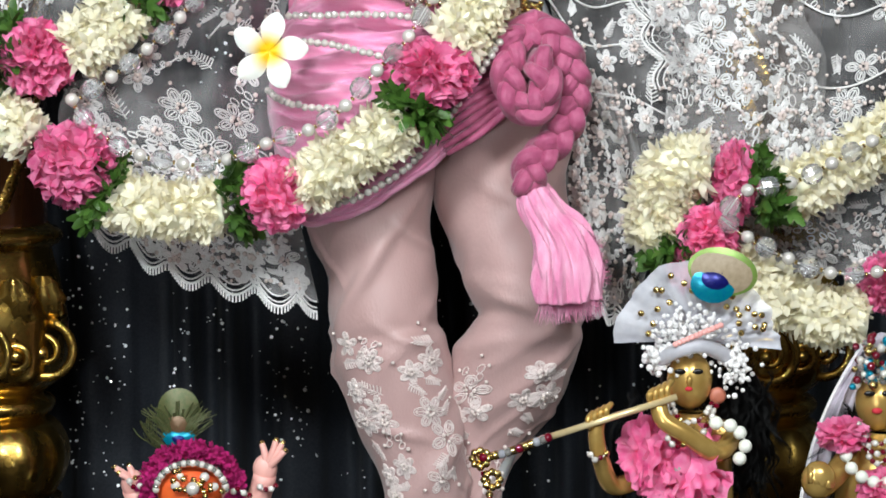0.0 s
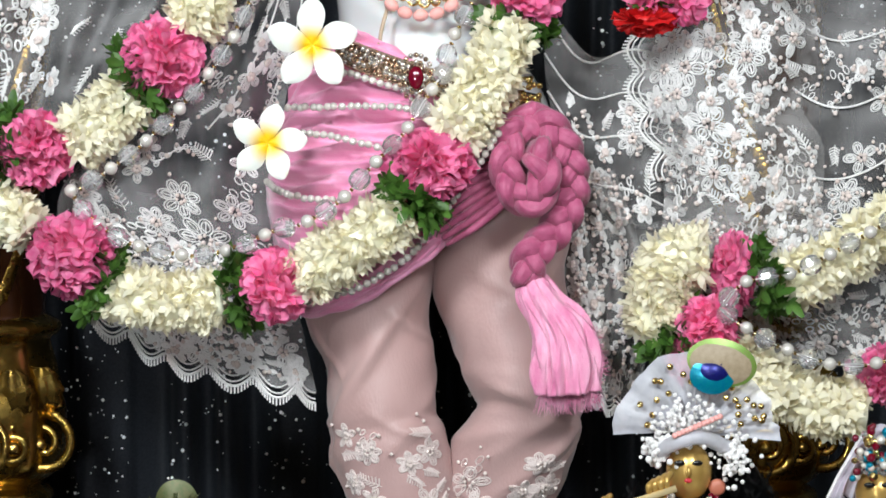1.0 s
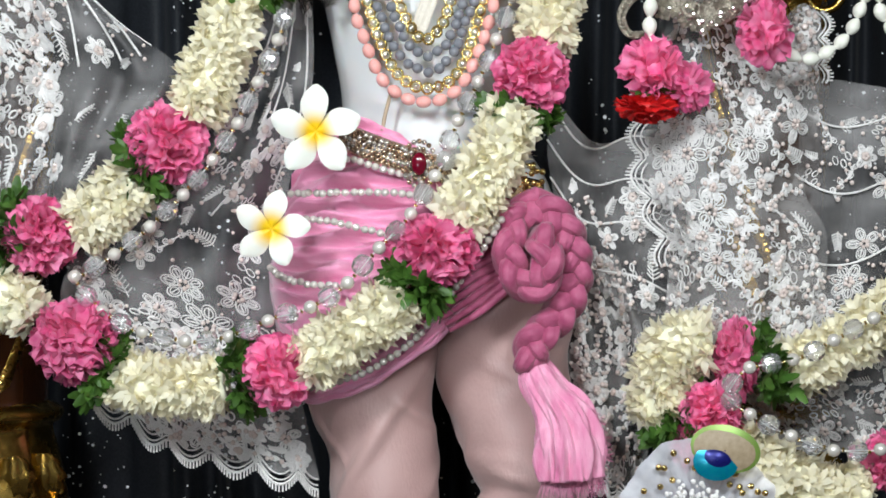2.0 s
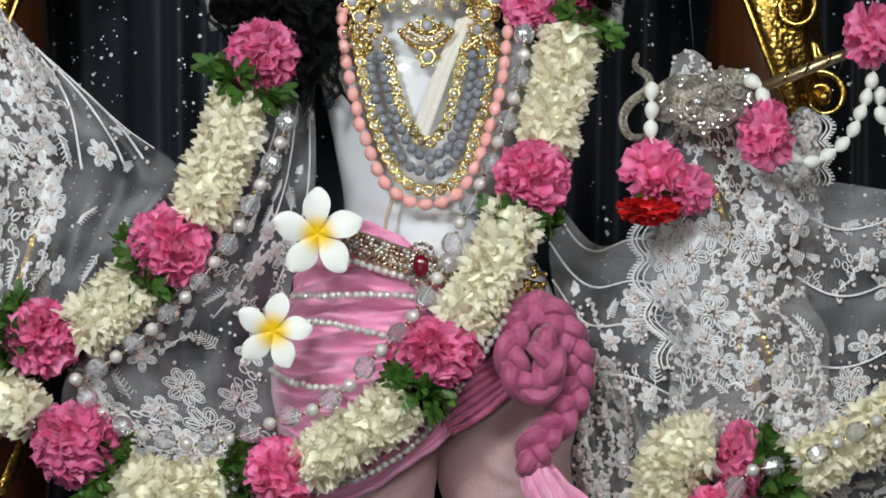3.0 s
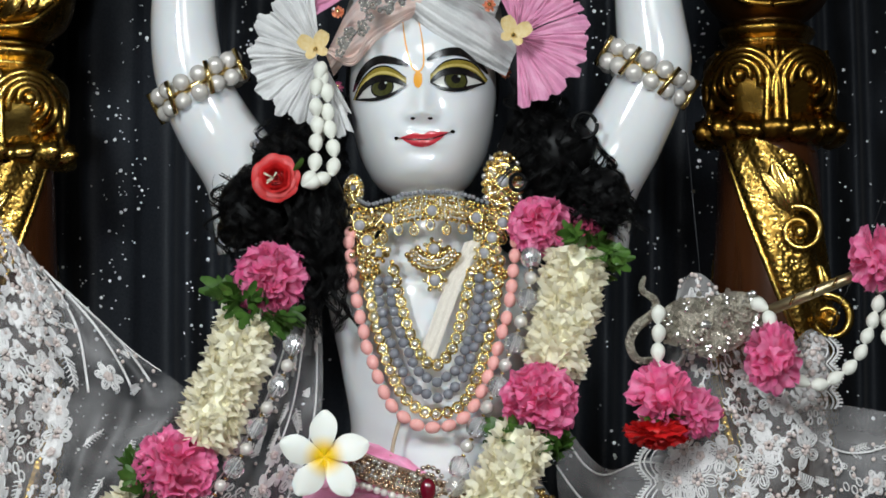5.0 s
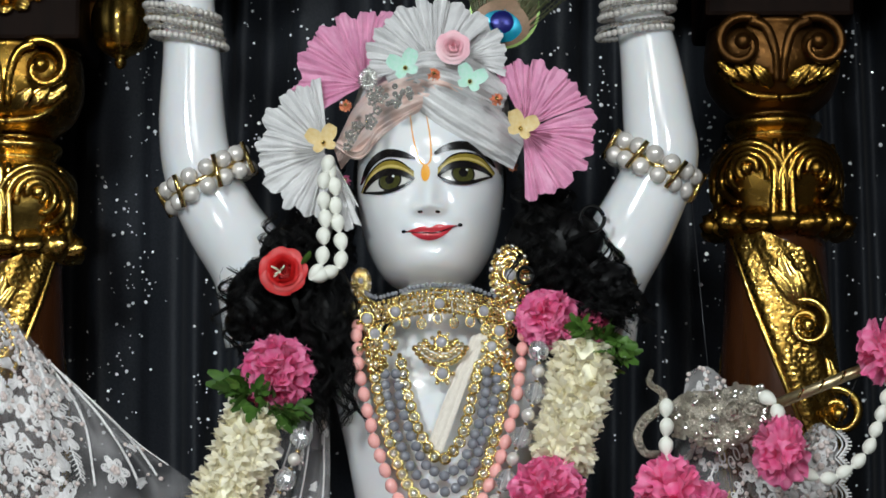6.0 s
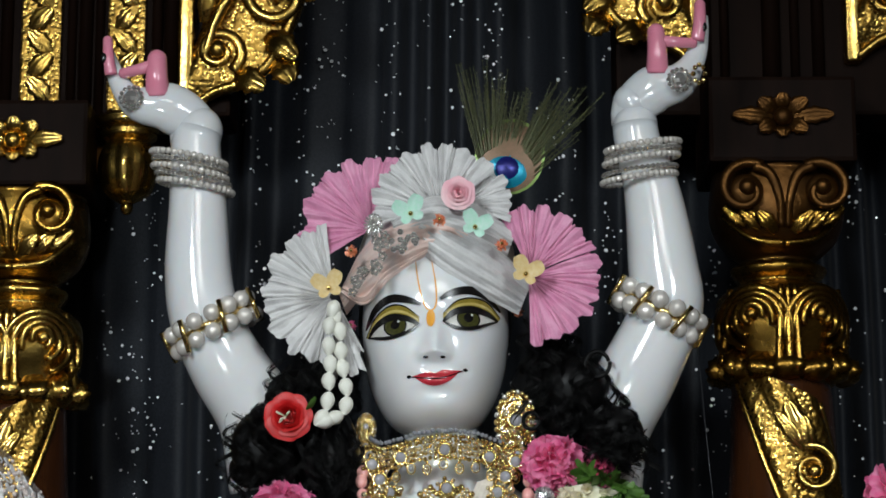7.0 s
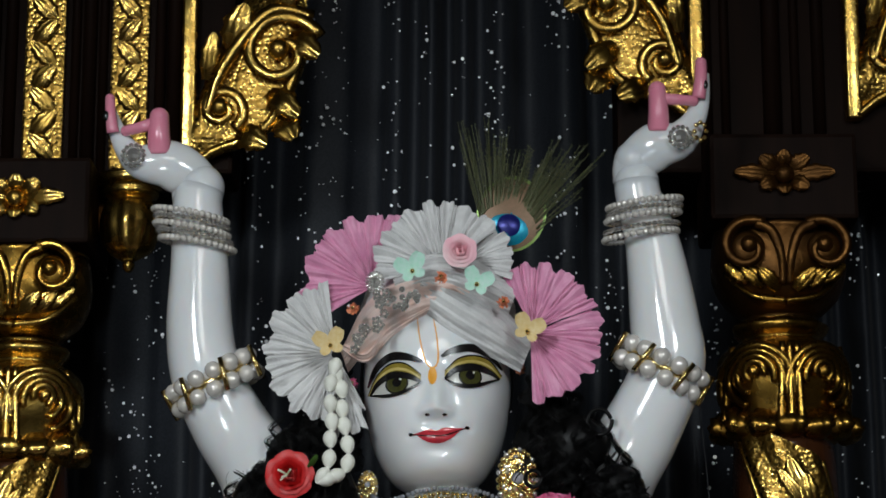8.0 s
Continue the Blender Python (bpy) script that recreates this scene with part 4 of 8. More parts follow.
leg_b = leg_cloth([(0.063, 0.010, 1.396, 0.10, 0.09), (0.0645, 0.010, 1.305, 0.0805, 0.085), (0.073, 0.004, 1.247, 0.0800, 0.080), (0.086, -0.004, 1.205, 0.0735, 0.078), (0.0915, -0.008, 1.175, 0.0715, 0.077), (0.0995, -0.008, 1.145, 0.0650, 0.074), (0.0965, 0.0, 1.122, 0.0650, 0.070), (0.083, 0.008, 1.085, 0.0735, 0.066), (0.067, 0.020, 1.028, 0.0650, 0.056), (0.051, 0.030, 0.988, 0.0495, 0.048), (0.042, 0.036, 0.955, 0.0390, 0.045), (0.036, 0.040, 0.910, 0.034, 0.042), (0.025, 0.045, 0.830, 0.034, 0.040), (-0.05, 0.03, 0.66, 0.04, 0.042)], knees=((0.352, 0.006), (0.29, 0.002)), seed=2.1)
trouser_a = part("trouser_leg", (leg_a.reshape(-1, 3), grid_faces(*leg_a.shape[:2], True)), TROUSER, trousers)
trouser_b = part("trouser_leg", (leg_b.reshape(-1, 3), grid_faces(*leg_b.shape[:2], True)), TROUSER, trousers)

# the pleated hip cloth
hip_top = glide([(-0.168, -0.020, 1.527), (-0.134, -0.060, 1.564), (-0.088, -0.100, 1.567), (-0.026, -0.115, 1.535), (0.042, -0.110, 1.507), (0.094, -0.050, 1.489), (0.117, 0.030, 1.462)], 90)
hip_mid = glide([(-0.204, 0.020, 1.390), (-0.186, -0.050, 1.393), (-0.126, -0.105, 1.401), (-0.051, -0.130, 1.409), (0.011, -0.120, 1.421), (0.074, -0.090, 1.432), (0.143, 0.020, 1.423)], 90)
hip_low = glide([(-0.192, 0.030, 1.291), (-0.168, -0.050, 1.258), (-0.134, -0.092, 1.255), (-0.076, -0.102, 1.276), (-0.014, -0.105, 1.320), (0.049, -0.100, 1.376), (0.116, 0.000, 1.410)], 90)
hip = np.stack([glide([a, 0.45 * (a + b) + 0.05 * b + 0.05 * a + (0, -0.006, 0), b, 0.5 * (b + c) + (0, -0.006, 0), c], 150) for a, b, c in zip(hip_top, hip_mid, hip_low)], 1)
ii, jj = np.meshgrid(np.linspace(0, 1, 151), np.linspace(0, 1, 91), indexing="ij")
pleat = np.zeros_like(ii)
for f, a in ((17, 0.0075), (29, 0.0058), (47, 0.0034)):
    pleat += a * (1 - 2 * np.abs(np.sin(np.pi * (f * ii * 0.5 + 0.9 * np.sin(5 * jj + f) + 1.2 * jj * (f % 3)))))
hip[..., 1] -= pleat
hip[..., 2] += 0.4 * pleat
hip_cloth = thing("hip_cloth", hip_low[45], "bright pink pleated silk cloth wound about the hips", "sash")
part("pleated_cloth", cloth(hip), PINK_SILK, hip_cloth)
hem = hip[-1] + (0, -0.002, 0)
part("hem", tube(hem, 0.0035, 8), PINK_SILK, hip_cloth)
# the tuck that runs to the knot
tuck = []
for k in range(7):
    a = np.array((0.005, -0.118, 1.352)) + (0.0, 0, 0.007 * (k - 3)) + (-0.004 * k, 0, 0)
    b = np.array((0.073, -0.125, 1.405)) + (0, 0, 0.0075 * (k - 3))
    m = 0.5 * (a + b) + (0, -0.006, -0.004 + 0.002 * k)
    tuck.append(tube(glide([a, m, b], 20), np.linspace(0.003, 0.006, 21), 8))
part("tucked_folds", joined(tuck), PINK_CORD, hip_cloth, "deep pink tucked folds")


def braid(line, r, turns, strands=3):
    """A plaited cord of thick silk strands."""
    line = np.asarray(line, float)
    n = len(line)
    s = np.linspace(0, 1, n)
    tan = unit(np.gradient(line, axis=0))
    side = unit(np.cross(tan, (0, -1, 0.01)))
    out = np.cross(side, tan)
    shapes = []
    for k in range(strands):
        ph = 2 * np.pi * (turns * s + k / strands)
        c = line + side * (r * 0.62 * np.sin(ph))[:, None] + out * (r * 0.62 * np.sin(2 * ph))[:, None]
        shapes.append(tube(c, r * 0.55 * (1 + 0.12 * np.cos(2 * ph)), 30, 0.9, True, (0, -1, 0), lambda i, a: 1 + 0.06 * math.cos(10 * a + 9 * i) + 0.05 * math.cos(5 * a)))
    return shapes


cord = thing("braided_cord", (0.092, -0.120, 1.464), "deep pink braided silk cord with a frayed tassel", "cord")
loop = glide([(0.107, -0.120, 1.473), (0.082, -0.140, 1.459), (0.070, -0.150, 1.430), (0.074, -0.155, 1.400), (0.090, -0.155, 1.381), (0.106, -0.160, 1.388), (0.111, -0.165, 1.412), (0.101, -0.155, 1.440)], 80)
drop = glide([(0.096, -0.130, 1.470), (0.120, -0.140, 1.459), (0.138, -0.138, 1.430), (0.143, -0.132, 1.395), (0.134, -0.130, 1.362), (0.116, -0.130, 1.338), (0.096, -0.132, 1.318), (0.095, -0.132, 1.292)], 130)
for s in braid(loop, 0.0172, 2.2):
    part("strand", s, PINK_CORD, cord)
for s in braid(drop, 0.0185, 2.9):
    part("strand", s, PINK_CORD, cord)
# the tassel: the cord's cloth opens into a gathered, folded end
end = glide([(0.094, -0.132, 1.300, 0.011), (0.101, -0.134, 1.280, 0.019), (0.114, -0.136, 1.258, 0.021), (0.128, -0.138, 1.235, 0.027), (0.136, -0.137, 1.205, 0.033), (0.139, -0.134, 1.170, 0.032)], 60)
for turn, shift in ((0.0, (0, 0, 0)), (2.0, (0.003, 0.012, 0.004))):
    part("tassel", tube(end[:, :3] + shift, end[:, 3], 150, 0.62, True, (0, -1, 0), lambda i, a: 1 + min(1, 0.25 + 1.4 * i) * (0.16 * math.cos(7 * a + 5 * i + turn) + 0.10 * math.cos(13 * a - 6 * i + 1.3) + 0.06 * math.cos(23 * a + 8 * i + turn))), PINK_TASSEL, cord, "bright pink gathered silk tassel")
fray = []
for k in range(760):
    q, d = rng.uniform(-1, 1), rng.uniform(0, 1)
    if rng.random() < 0.5:
        a = np.array((0.139, -0.140, 1.174)) + (0.031 * q, 0.012 * d, 0.004 * q)
        b = a + (rng.normal(0.002, 0.006), rng.normal(0, 0.004), -rng.uniform(0.008, 0.030))
    else:
        a = np.array((0.154, -0.130, 1.245)) * (1 - d) + np.array((0.170, -0.130, 1.191)) * d + (rng.normal(0, 0.003), 0, 0)
        b = a + (rng.uniform(0.004, 0.016), rng.normal(0, 0.004), rng.normal(-0.002, 0.006))
    fray.append(tube(np.array([a, 0.5 * (a + b) + rng.normal(0, 0.0008, 3), b]), np.array([0.0006, 0.0004, 0.0002]), 3, 1, False))
part("fray", joined(fray), PINK_TASSEL, cord, "pale frayed threads")


# ---- flowers and garlands ----
def blade(long, wide, bend, n=5, m=4, ruffle=0.0, phase=0.0, tip=0.35):
    """A petal or leaf that grows along z from the origin, bending towards x."""
    v = np.linspace(0, 1, n)[:, None]
    u = np.linspace(-1, 1, m)[None]
    w = wide * (np.sin(np.pi * np.clip(0.08 + v * (0.92 - tip * 0.25), 0, 1)) ** 0.75)
    x = bend * long * v ** 2 + 0.15 * wide * u ** 2 + ruffle * v * np.sin(u * 5 + phase)
    g = np.stack([x + 0 * u, w * u, long * v * (1 - 0.3 * abs(bend) * v) + ruffle * 0.6 * v * np.cos(u * 4 + phase)], -1)
    return cloth(g)


def turned(a):
    return np.array([[math.cos(a), -math.sin(a), 0], [math.sin(a), math.cos(a), 0], [0, 0, 1]])


def floret(open_by, petals=6):
    """A tuberose: a short tube with pointed waxy petals at its mouth."""
    out = [marked(lathe((0, 0, -0.014), [(0, 0.0016), (0.008, 0.0022), (0.014, 0.0036)], 6, None, 3), 1)]
    for k in range(petals):
        b = blade(0.0180, 0.0047, open_by * (1 if k % 2 else 0.75), 6, 5, tip=0.0)
        out.append(marked(moved(b, turned(k * 2 * np.pi / petals), np.array([math.cos(k * 2 * np.pi / petals), math.sin(k * 2 * np.pi / petals), 0]) * 0.0022), 0))
    return joined(out)


FLORETS = [floret(o) for o in (0.15, 0.45, 0.75, 1.0)]


def tuberose_run(line, r, count):
    """A stretch of garland packed with tuberoses, all pointing outwards."""
    total = length(line)
    core = tube(glide(line, 14), r * 0.60, 10)
    count = int(count * 1.2)
    shapes = [marked(core, 1)]
    for k in range(count):
        s = total * ((k + 0.5) / count + rng.normal(0, 0.012))
        p, way = along(line, min(max(s, 0.001), total - 0.001))
        side = unit(np.cross(way, (0, -1, 0.02)))
        front = np.cross(side, way)
        a = k * 2.39996 + rng.normal(0, 0.25)
        out = math.cos(a) * side + math.sin(a) * front
        d = unit(out - 0.45 * way + rng.normal(0, 0.22, 3) + (0, 0, -0.10))
        f = FLORETS[rng.choice(4, p=[0.15, 0.3, 0.33, 0.22])]
        shapes.append(moved(f, frame_for(d) @ turned(rng.uniform(0, 6)), p + out * (r * rng.uniform(0.42, 0.62)), rng.uniform(0.85, 1.1)))
    return joined(shapes)


def petal_ball(at, r, count=110, squash=(1, 1, 1), long=0.62):
    """A full pink flower head of crowded ruffled petals."""
    shapes = [ball(at, r * 0.62 * np.asarray(squash, float), 14, 10)]
    for k in range(count):
        z = 1 - 2 * (k + 0.5) / count
        a = k * 2.39996
        d = unit(np.array([math.sqrt(1 - z * z) * math.cos(a), math.sqrt(1 - z * z) * math.sin(a), z]) + rng.normal(0, 0.15, 3))
        b = blade(r * long * rng.uniform(0.85, 1.10), r * rng.uniform(0.30, 0.52), rng.uniform(-0.55, 0.55), 7, 9, r * 0.085, rng.uniform(0, 6), 1.7)
        shapes.append(moved(b, np.diag(squash) @ frame_for(d) @ turned(rng.uniform(0, 6.3)), np.asarray(at) + d * r * 0.42 * np.asarray(squash)))
    return joined(shapes)


def spiral_rose(at, r, deep=0.7, layers=6):
    """A full rose seen from the front: rings of cupped petals wound about a closed heart."""
    out = []
    for k in range(layers):
        q = k / (layers - 1)
        for j in range(2 + k):
            mid = 2 * np.pi * j / (2 + k) + 0.9 * k + rng.normal(0, 0.1)
            half = (np.pi / (2 + k)) * 1.35
            v = np.linspace(0, 1, 7)[:, None]
            u = np.linspace(-1, 1, 13)[None]
            a = mid + half * u
            rad = r * (0.13 + 0.62 * q) * (0.72 + 0.28 * v) + r * 0.24 * q * v ** 3 * (1 - 0.35 * u * u) + r * 0.035 * u + 0.02 * r * np.sin(5 * u + mid)
            y = -deep * r * (1.0 - 0.62 * q) * v * (1 - 0.16 * u * u) - deep * r * 0.12 * (1 - q) + deep * r * 0.22 * q * v ** 4
            out.append(cloth(np.stack([at[0] + rad * np.cos(a), at[1] + y + 0 * a, at[2] + rad * np.sin(a)], -1)))
    return out


def leaf_ruff(at, way, r, count=64, long=0.024):
    """A ring of small lobed leaves."""
    way = unit(way)
    fr = frame_for(way)
    shapes = []
    for k in range(count):
        a = k * 2.39996
        out = fr @ np.array([math.cos(a), math.sin(a), 0])
        p = np.asarray(at) + out * r * rng.uniform(0.45, 0.9) + way * rng.normal(0, r * 0.16)
        d = unit(out + way * rng.normal(0, 0.5) + rng.normal(0, 0.3, 3))
        f2 = frame_for(d) @ turned(rng.uniform(0, 6.3))
        for q, sc in ((0, 1.0), (0.75, 0.72), (-0.75, 0.72), (1.4, 0.45), (-1.4, 0.45)):
            t = np.array([[1, 0, 0], [0, math.cos(q), -math.sin(q)], [0, math.sin(q), math.cos(q)]])
            shapes.append(moved(blade(long * sc, long * 0.22 * sc, rng.uniform(-0.2, 0.4), 4, 3), f2 @ t, p, rng.uniform(0.8, 1.15)))
    return joined(shapes)


def garland(name, label, pieces, group="flower garlands"):
    """Pieces: ('white', points, radius, count), ('rose', place, radius) and ('leaves', place, direction, radius)."""
    first = pieces[0][1] if pieces[0][0] != "white" else pieces[0][1][0]
    th = thing(name, first, label, "garland", group)
    for p in pieces:
        if p[0] == "white":
            part("tuberose_run", tuberose_run(glide(p[1], 40), p[2], p[3]), [TUBEROSE, TUBEROSE_HEART], th, "cream white tuberoses")
        elif p[0] == "rose":
            part("pink_flower", petal_ball(p[1], p[2] * 0.97, 150, p[3] if len(p) > 3 else (1, 1, 1)), ROSE, th, "full ruffled pink flower")
        else:
            part("leaf_ruff", leaf_ruff(p[1], p[2], p[3]), LEAF, th, "fresh green lobed leaves")
    return th


hanging = [
    ("rose", (-0.204, -0.100, 1.748), 0.041), ("leaves", (-0.222, -0.100, 1.720), (-0.5, 0, -1), 0.046),
    ("white", [(-0.229, -0.110, 1.700), (-0.242, -0.115, 1.651), (-0.261, -0.115, 1.607), (-0.280, -0.115, 1.567)], 0.041, 120),
    ("rose", (-0.306, -0.120, 1.538), 0.044), ("leaves", (-0.334, -0.110, 1.513), (-1, 0, -0.6), 0.042),
    ("white", [(-0.342, -0.110, 1.495), (-0.373, -0.110, 1.467), (-0.411, -0.110, 1.441)], 0.040, 80),
    ("rose", (-0.446, -0.110, 1.436), 0.042), ("leaves", (-0.483, -0.100, 1.442), (-1, 0, 0.1), 0.042),
    ("white", [(-0.497, -0.100, 1.448), (-0.540, -0.100, 1.433), (-0.556, -0.100, 1.402), (-0.528, -0.100, 1.383), (-0.488, -0.110, 1.371), (-0.456, -0.115, 1.345)], 0.040, 130),
    ("rose", (-0.407, -0.120, 1.320), 0.047), ("leaves", (-0.375, -0.110, 1.289), (0.9, 0, -0.5), 0.040),
    ("white", [(-0.360, -0.115, 1.283), (-0.329, -0.120, 1.272), (-0.284, -0.125, 1.268), (-0.240, -0.130, 1.274)], 0.038, 100),
    ]
rising = [
    ("leaves", (-0.225, -0.130, 1.283), (1, 0, 0.1), 0.040), ("rose", (-0.182, -0.150, 1.289), 0.040),
    ("white", [(-0.149, -0.155, 1.298), (-0.114, -0.165, 1.324), (-0.074, -0.170, 1.349), (-0.041, -0.170, 1.375)], 0.038, 110),
    ("leaves", (-0.029, -0.170, 1.384), (0.6, 0, 0.8), 0.036), ("rose", (-0.012, -0.175, 1.422), 0.042, (1.15, 1, 0.9)),
    ("white", [(0.011, -0.165, 1.453), (0.039, -0.155, 1.492), (0.060, -0.145, 1.532), (0.076, -0.130, 1.572)], 0.040, 130),
    ("leaves", (0.082, -0.115, 1.571), (0.2, 0, 1), 0.044), ("rose", (0.094, -0.125, 1.612), 0.042),
    ("white", [(0.109, -0.110, 1.651), (0.120, -0.105, 1.695), (0.131, -0.100, 1.740), (0.136, -0.090, 1.779)], 0.040, 125),
    ("leaves", (0.150, -0.075, 1.787), (0.4, 0, 1), 0.042), ("rose", (0.096, -0.085, 1.810), 0.034), ("rose", (0.145, -0.050, 1.812), 0.026)]
garland("flower_garland", "long garland of white tuberoses, pink flowers and green leaves", hanging + rising)
garland("flower_garland", "upper garland of the neighbouring statue, tuberoses and pink flowers", [
    ("white", [(0.243, -0.080, 1.236), (0.239, -0.090, 1.275), (0.256, -0.100, 1.313), (0.294, -0.100, 1.316)], 0.045, 130),
    ("rose", (0.325, -0.100, 1.299), 0.030, (0.85, 1, 1.5)), ("leaves", (0.362, -0.100, 1.293), (0.9, 0, 0.3), 0.040),
    ("white", [(0.384, -0.090, 1.287), (0.421, -0.090, 1.300), (0.459, -0.090, 1.325), (0.503, -0.090, 1.354), (0.540, -0.090, 1.382)], 0.037, 120)])
garland("flower_garland", "lower garland of the neighbouring statue, cream tuberoses and pink flowers", [
    ("leaves", (0.258, -0.090, 1.230), (-0.5, 0, 0.6), 0.036), ("rose", (0.295, -0.110, 1.239), 0.034), ("rose", (0.268, -0.100, 1.206), 0.022, (0.8, 1, 1.4)),
    ("white", [(0.326, -0.100, 1.200), (0.364, -0.100, 1.174), (0.415, -0.100, 1.150), (0.472, -0.100, 1.146)], 0.040, 140),
    ("rose", (0.496, -0.100, 1.184), 0.034)])


def frangipani(at, turn, size):
    """Five broad overlapping petals with a yellow heart."""
    th = thing("frangipani", at, "white frangipani blossom with a yellow heart", "flower", "frangipani blossoms")
    for k in range(5):
        a = turn + k * 2 * np.pi / 5
        n, m = 14, 9
        v = np.linspace(0, 1, n)[:, None]
        u = np.linspace(-1, 1, m)[None]
        w = size * 0.31 * np.sin(np.pi * np.clip(0.03 + 0.95 * v, 0, 1) ** 1.35) ** 0.72
        x, z = w * u + 0.10 * size * v * v, size * v
        y = -0.10 * size * v * (1.4 - v) * 2 - 0.07 * size * u * np.sin(np.pi * v) + 0.05 * size * u ** 2
        c, s = math.cos(a), math.sin(a)
        g = np.stack([x * c + z * s + 0 * y, y, z * c - x * s + 0 * y], -1) + np.asarray(at)
        part("petal", cloth(g), PETAL_WHITE, th)
    return th


frangipani((-0.187, -0.175, 1.445), 0.12, 0.0425)
frangipani((-0.139, -0.175, 1.550), -0.10, 0.050)


# ---- lace veils ----
class Surface:
    """Places on a cloth by shares u (down) and v (across)."""

    def __init__(self, grid):
        self.g = grid
        mid = grid[:, grid.shape[1] // 2]
        self.long, self.wide = length(mid), length(grid[grid.shape[0] // 2])

    def at(self, u, v, lift=0.0012):
        n, m = self.g.shape[:2]
        i, j = np.clip(u, 0, 1) * (n - 1), np.clip(v, 0, 1) * (m - 1)
        a, b = np.minimum(i.astype(int), n - 2), np.minimum(j.astype(int), m - 2)
        s, t = (i - a)[:, None], (j - b)[:, None]
        g = self.g
        p = g[a, b] * (1 - s) * (1 - t) + g[a + 1, b] * s * (1 - t) + g[a, b + 1] * (1 - s) * t + g[a + 1, b + 1] * s * t
        return p + (0, -lift, 0)


def motif_flower(r, petals=6):
    lines = []
    for k in range(petals):
        a = k * 2 * np.pi / petals
        s = np.linspace(0, 2 * np.pi, 13)
        px, py = 0.62 * r + 0.38 * r * np.cos(s + np.pi), 0.26 * r * np.sin(s)
        for q in (1.0, 0.62):
            lines.append(np.stack([(0.62 * r + (px - 0.62 * r) * q) * math.cos(a) - py * q * math.sin(a), (0.62 * r + (px - 0.62 * r) * q) * math.sin(a) + py * q * math.cos(a)], 1))
    for k in range(petals):
        a = k * 2 * np.pi / petals
        for q in (0.0,):
            lines.append(np.array([[0.3 * r * math.cos(a + q * 0.5), 0.3 * r * math.sin(a + q * 0.5)], [0.9 * r * math.cos(a + q), 0.9 * r * math.sin(a + q)]]))
    pearls = [(0.2 * r * math.cos(k * 1.26), 0.2 * r * math.sin(k * 1.26)) for k in range(5)]
    return lines, pearls


def motif_sprig(r):
    t = np.linspace(-1, 1, 10)
    lines = [np.stack([0.18 * r * np.sin(1.6 * t), r * t], 1)]
    for k in np.linspace(-0.75, 0.9, 7):
        for e in (-1, 1):
            s = np.linspace(0, 1, 5)
            lines.append(np.stack([0.18 * r * np.sin(1.6 * k) + e * 0.42 * r * s * (1.1 - 0.4 * k), r * k + 0.34 * r * s ** 1.3], 1))
    return lines, []


def motif_scroll(r, hand=1):
    """A curved vine with drop-shaped leaves."""
    t = np.linspace(-1, 1, 16)
    vine = np.stack([0.45 * r * hand * np.sin(2.6 * t), r * t], 1)
    lines = [vine, vine + (0.05 * r, 0)]
    for k, i in enumerate(range(1, 15, 2)):
        p, a = vine[i], (0.5 if k % 2 else 2.6) + 0.3 * math.sin(k)
        s = np.linspace(0, 2 * np.pi, 10)
        for q in (1.0, 0.55):
            px, py = 0.36 * r * (0.5 - 0.5 * np.cos(s / 2) ** 2 * 2 + 0.5) * q, 0.13 * r * np.sin(s) * q
            lines.append(np.stack([p[0] + px * math.cos(a) - py * math.sin(a), p[1] + px * math.sin(a) + py * math.cos(a)], 1))
    return lines, [tuple(vine[0]), tuple(vine[-1]), tuple(vine[8])]


def motif_buds(r):
    lines, pearls = [], []
    for k in range(4):
        a = 0.6 + k * 1.3
        s = np.linspace(0, 2 * np.pi, 9)
        lines.append(np.stack([r * 0.5 * math.cos(a) + 0.3 * r * np.cos(s), r * 0.5 * math.sin(a) + 0.18 * r * np.sin(s)], 1))
        pearls.append((r * 0.95 * math.cos(a), r * 0.95 * math.sin(a)))
    return lines, pearls


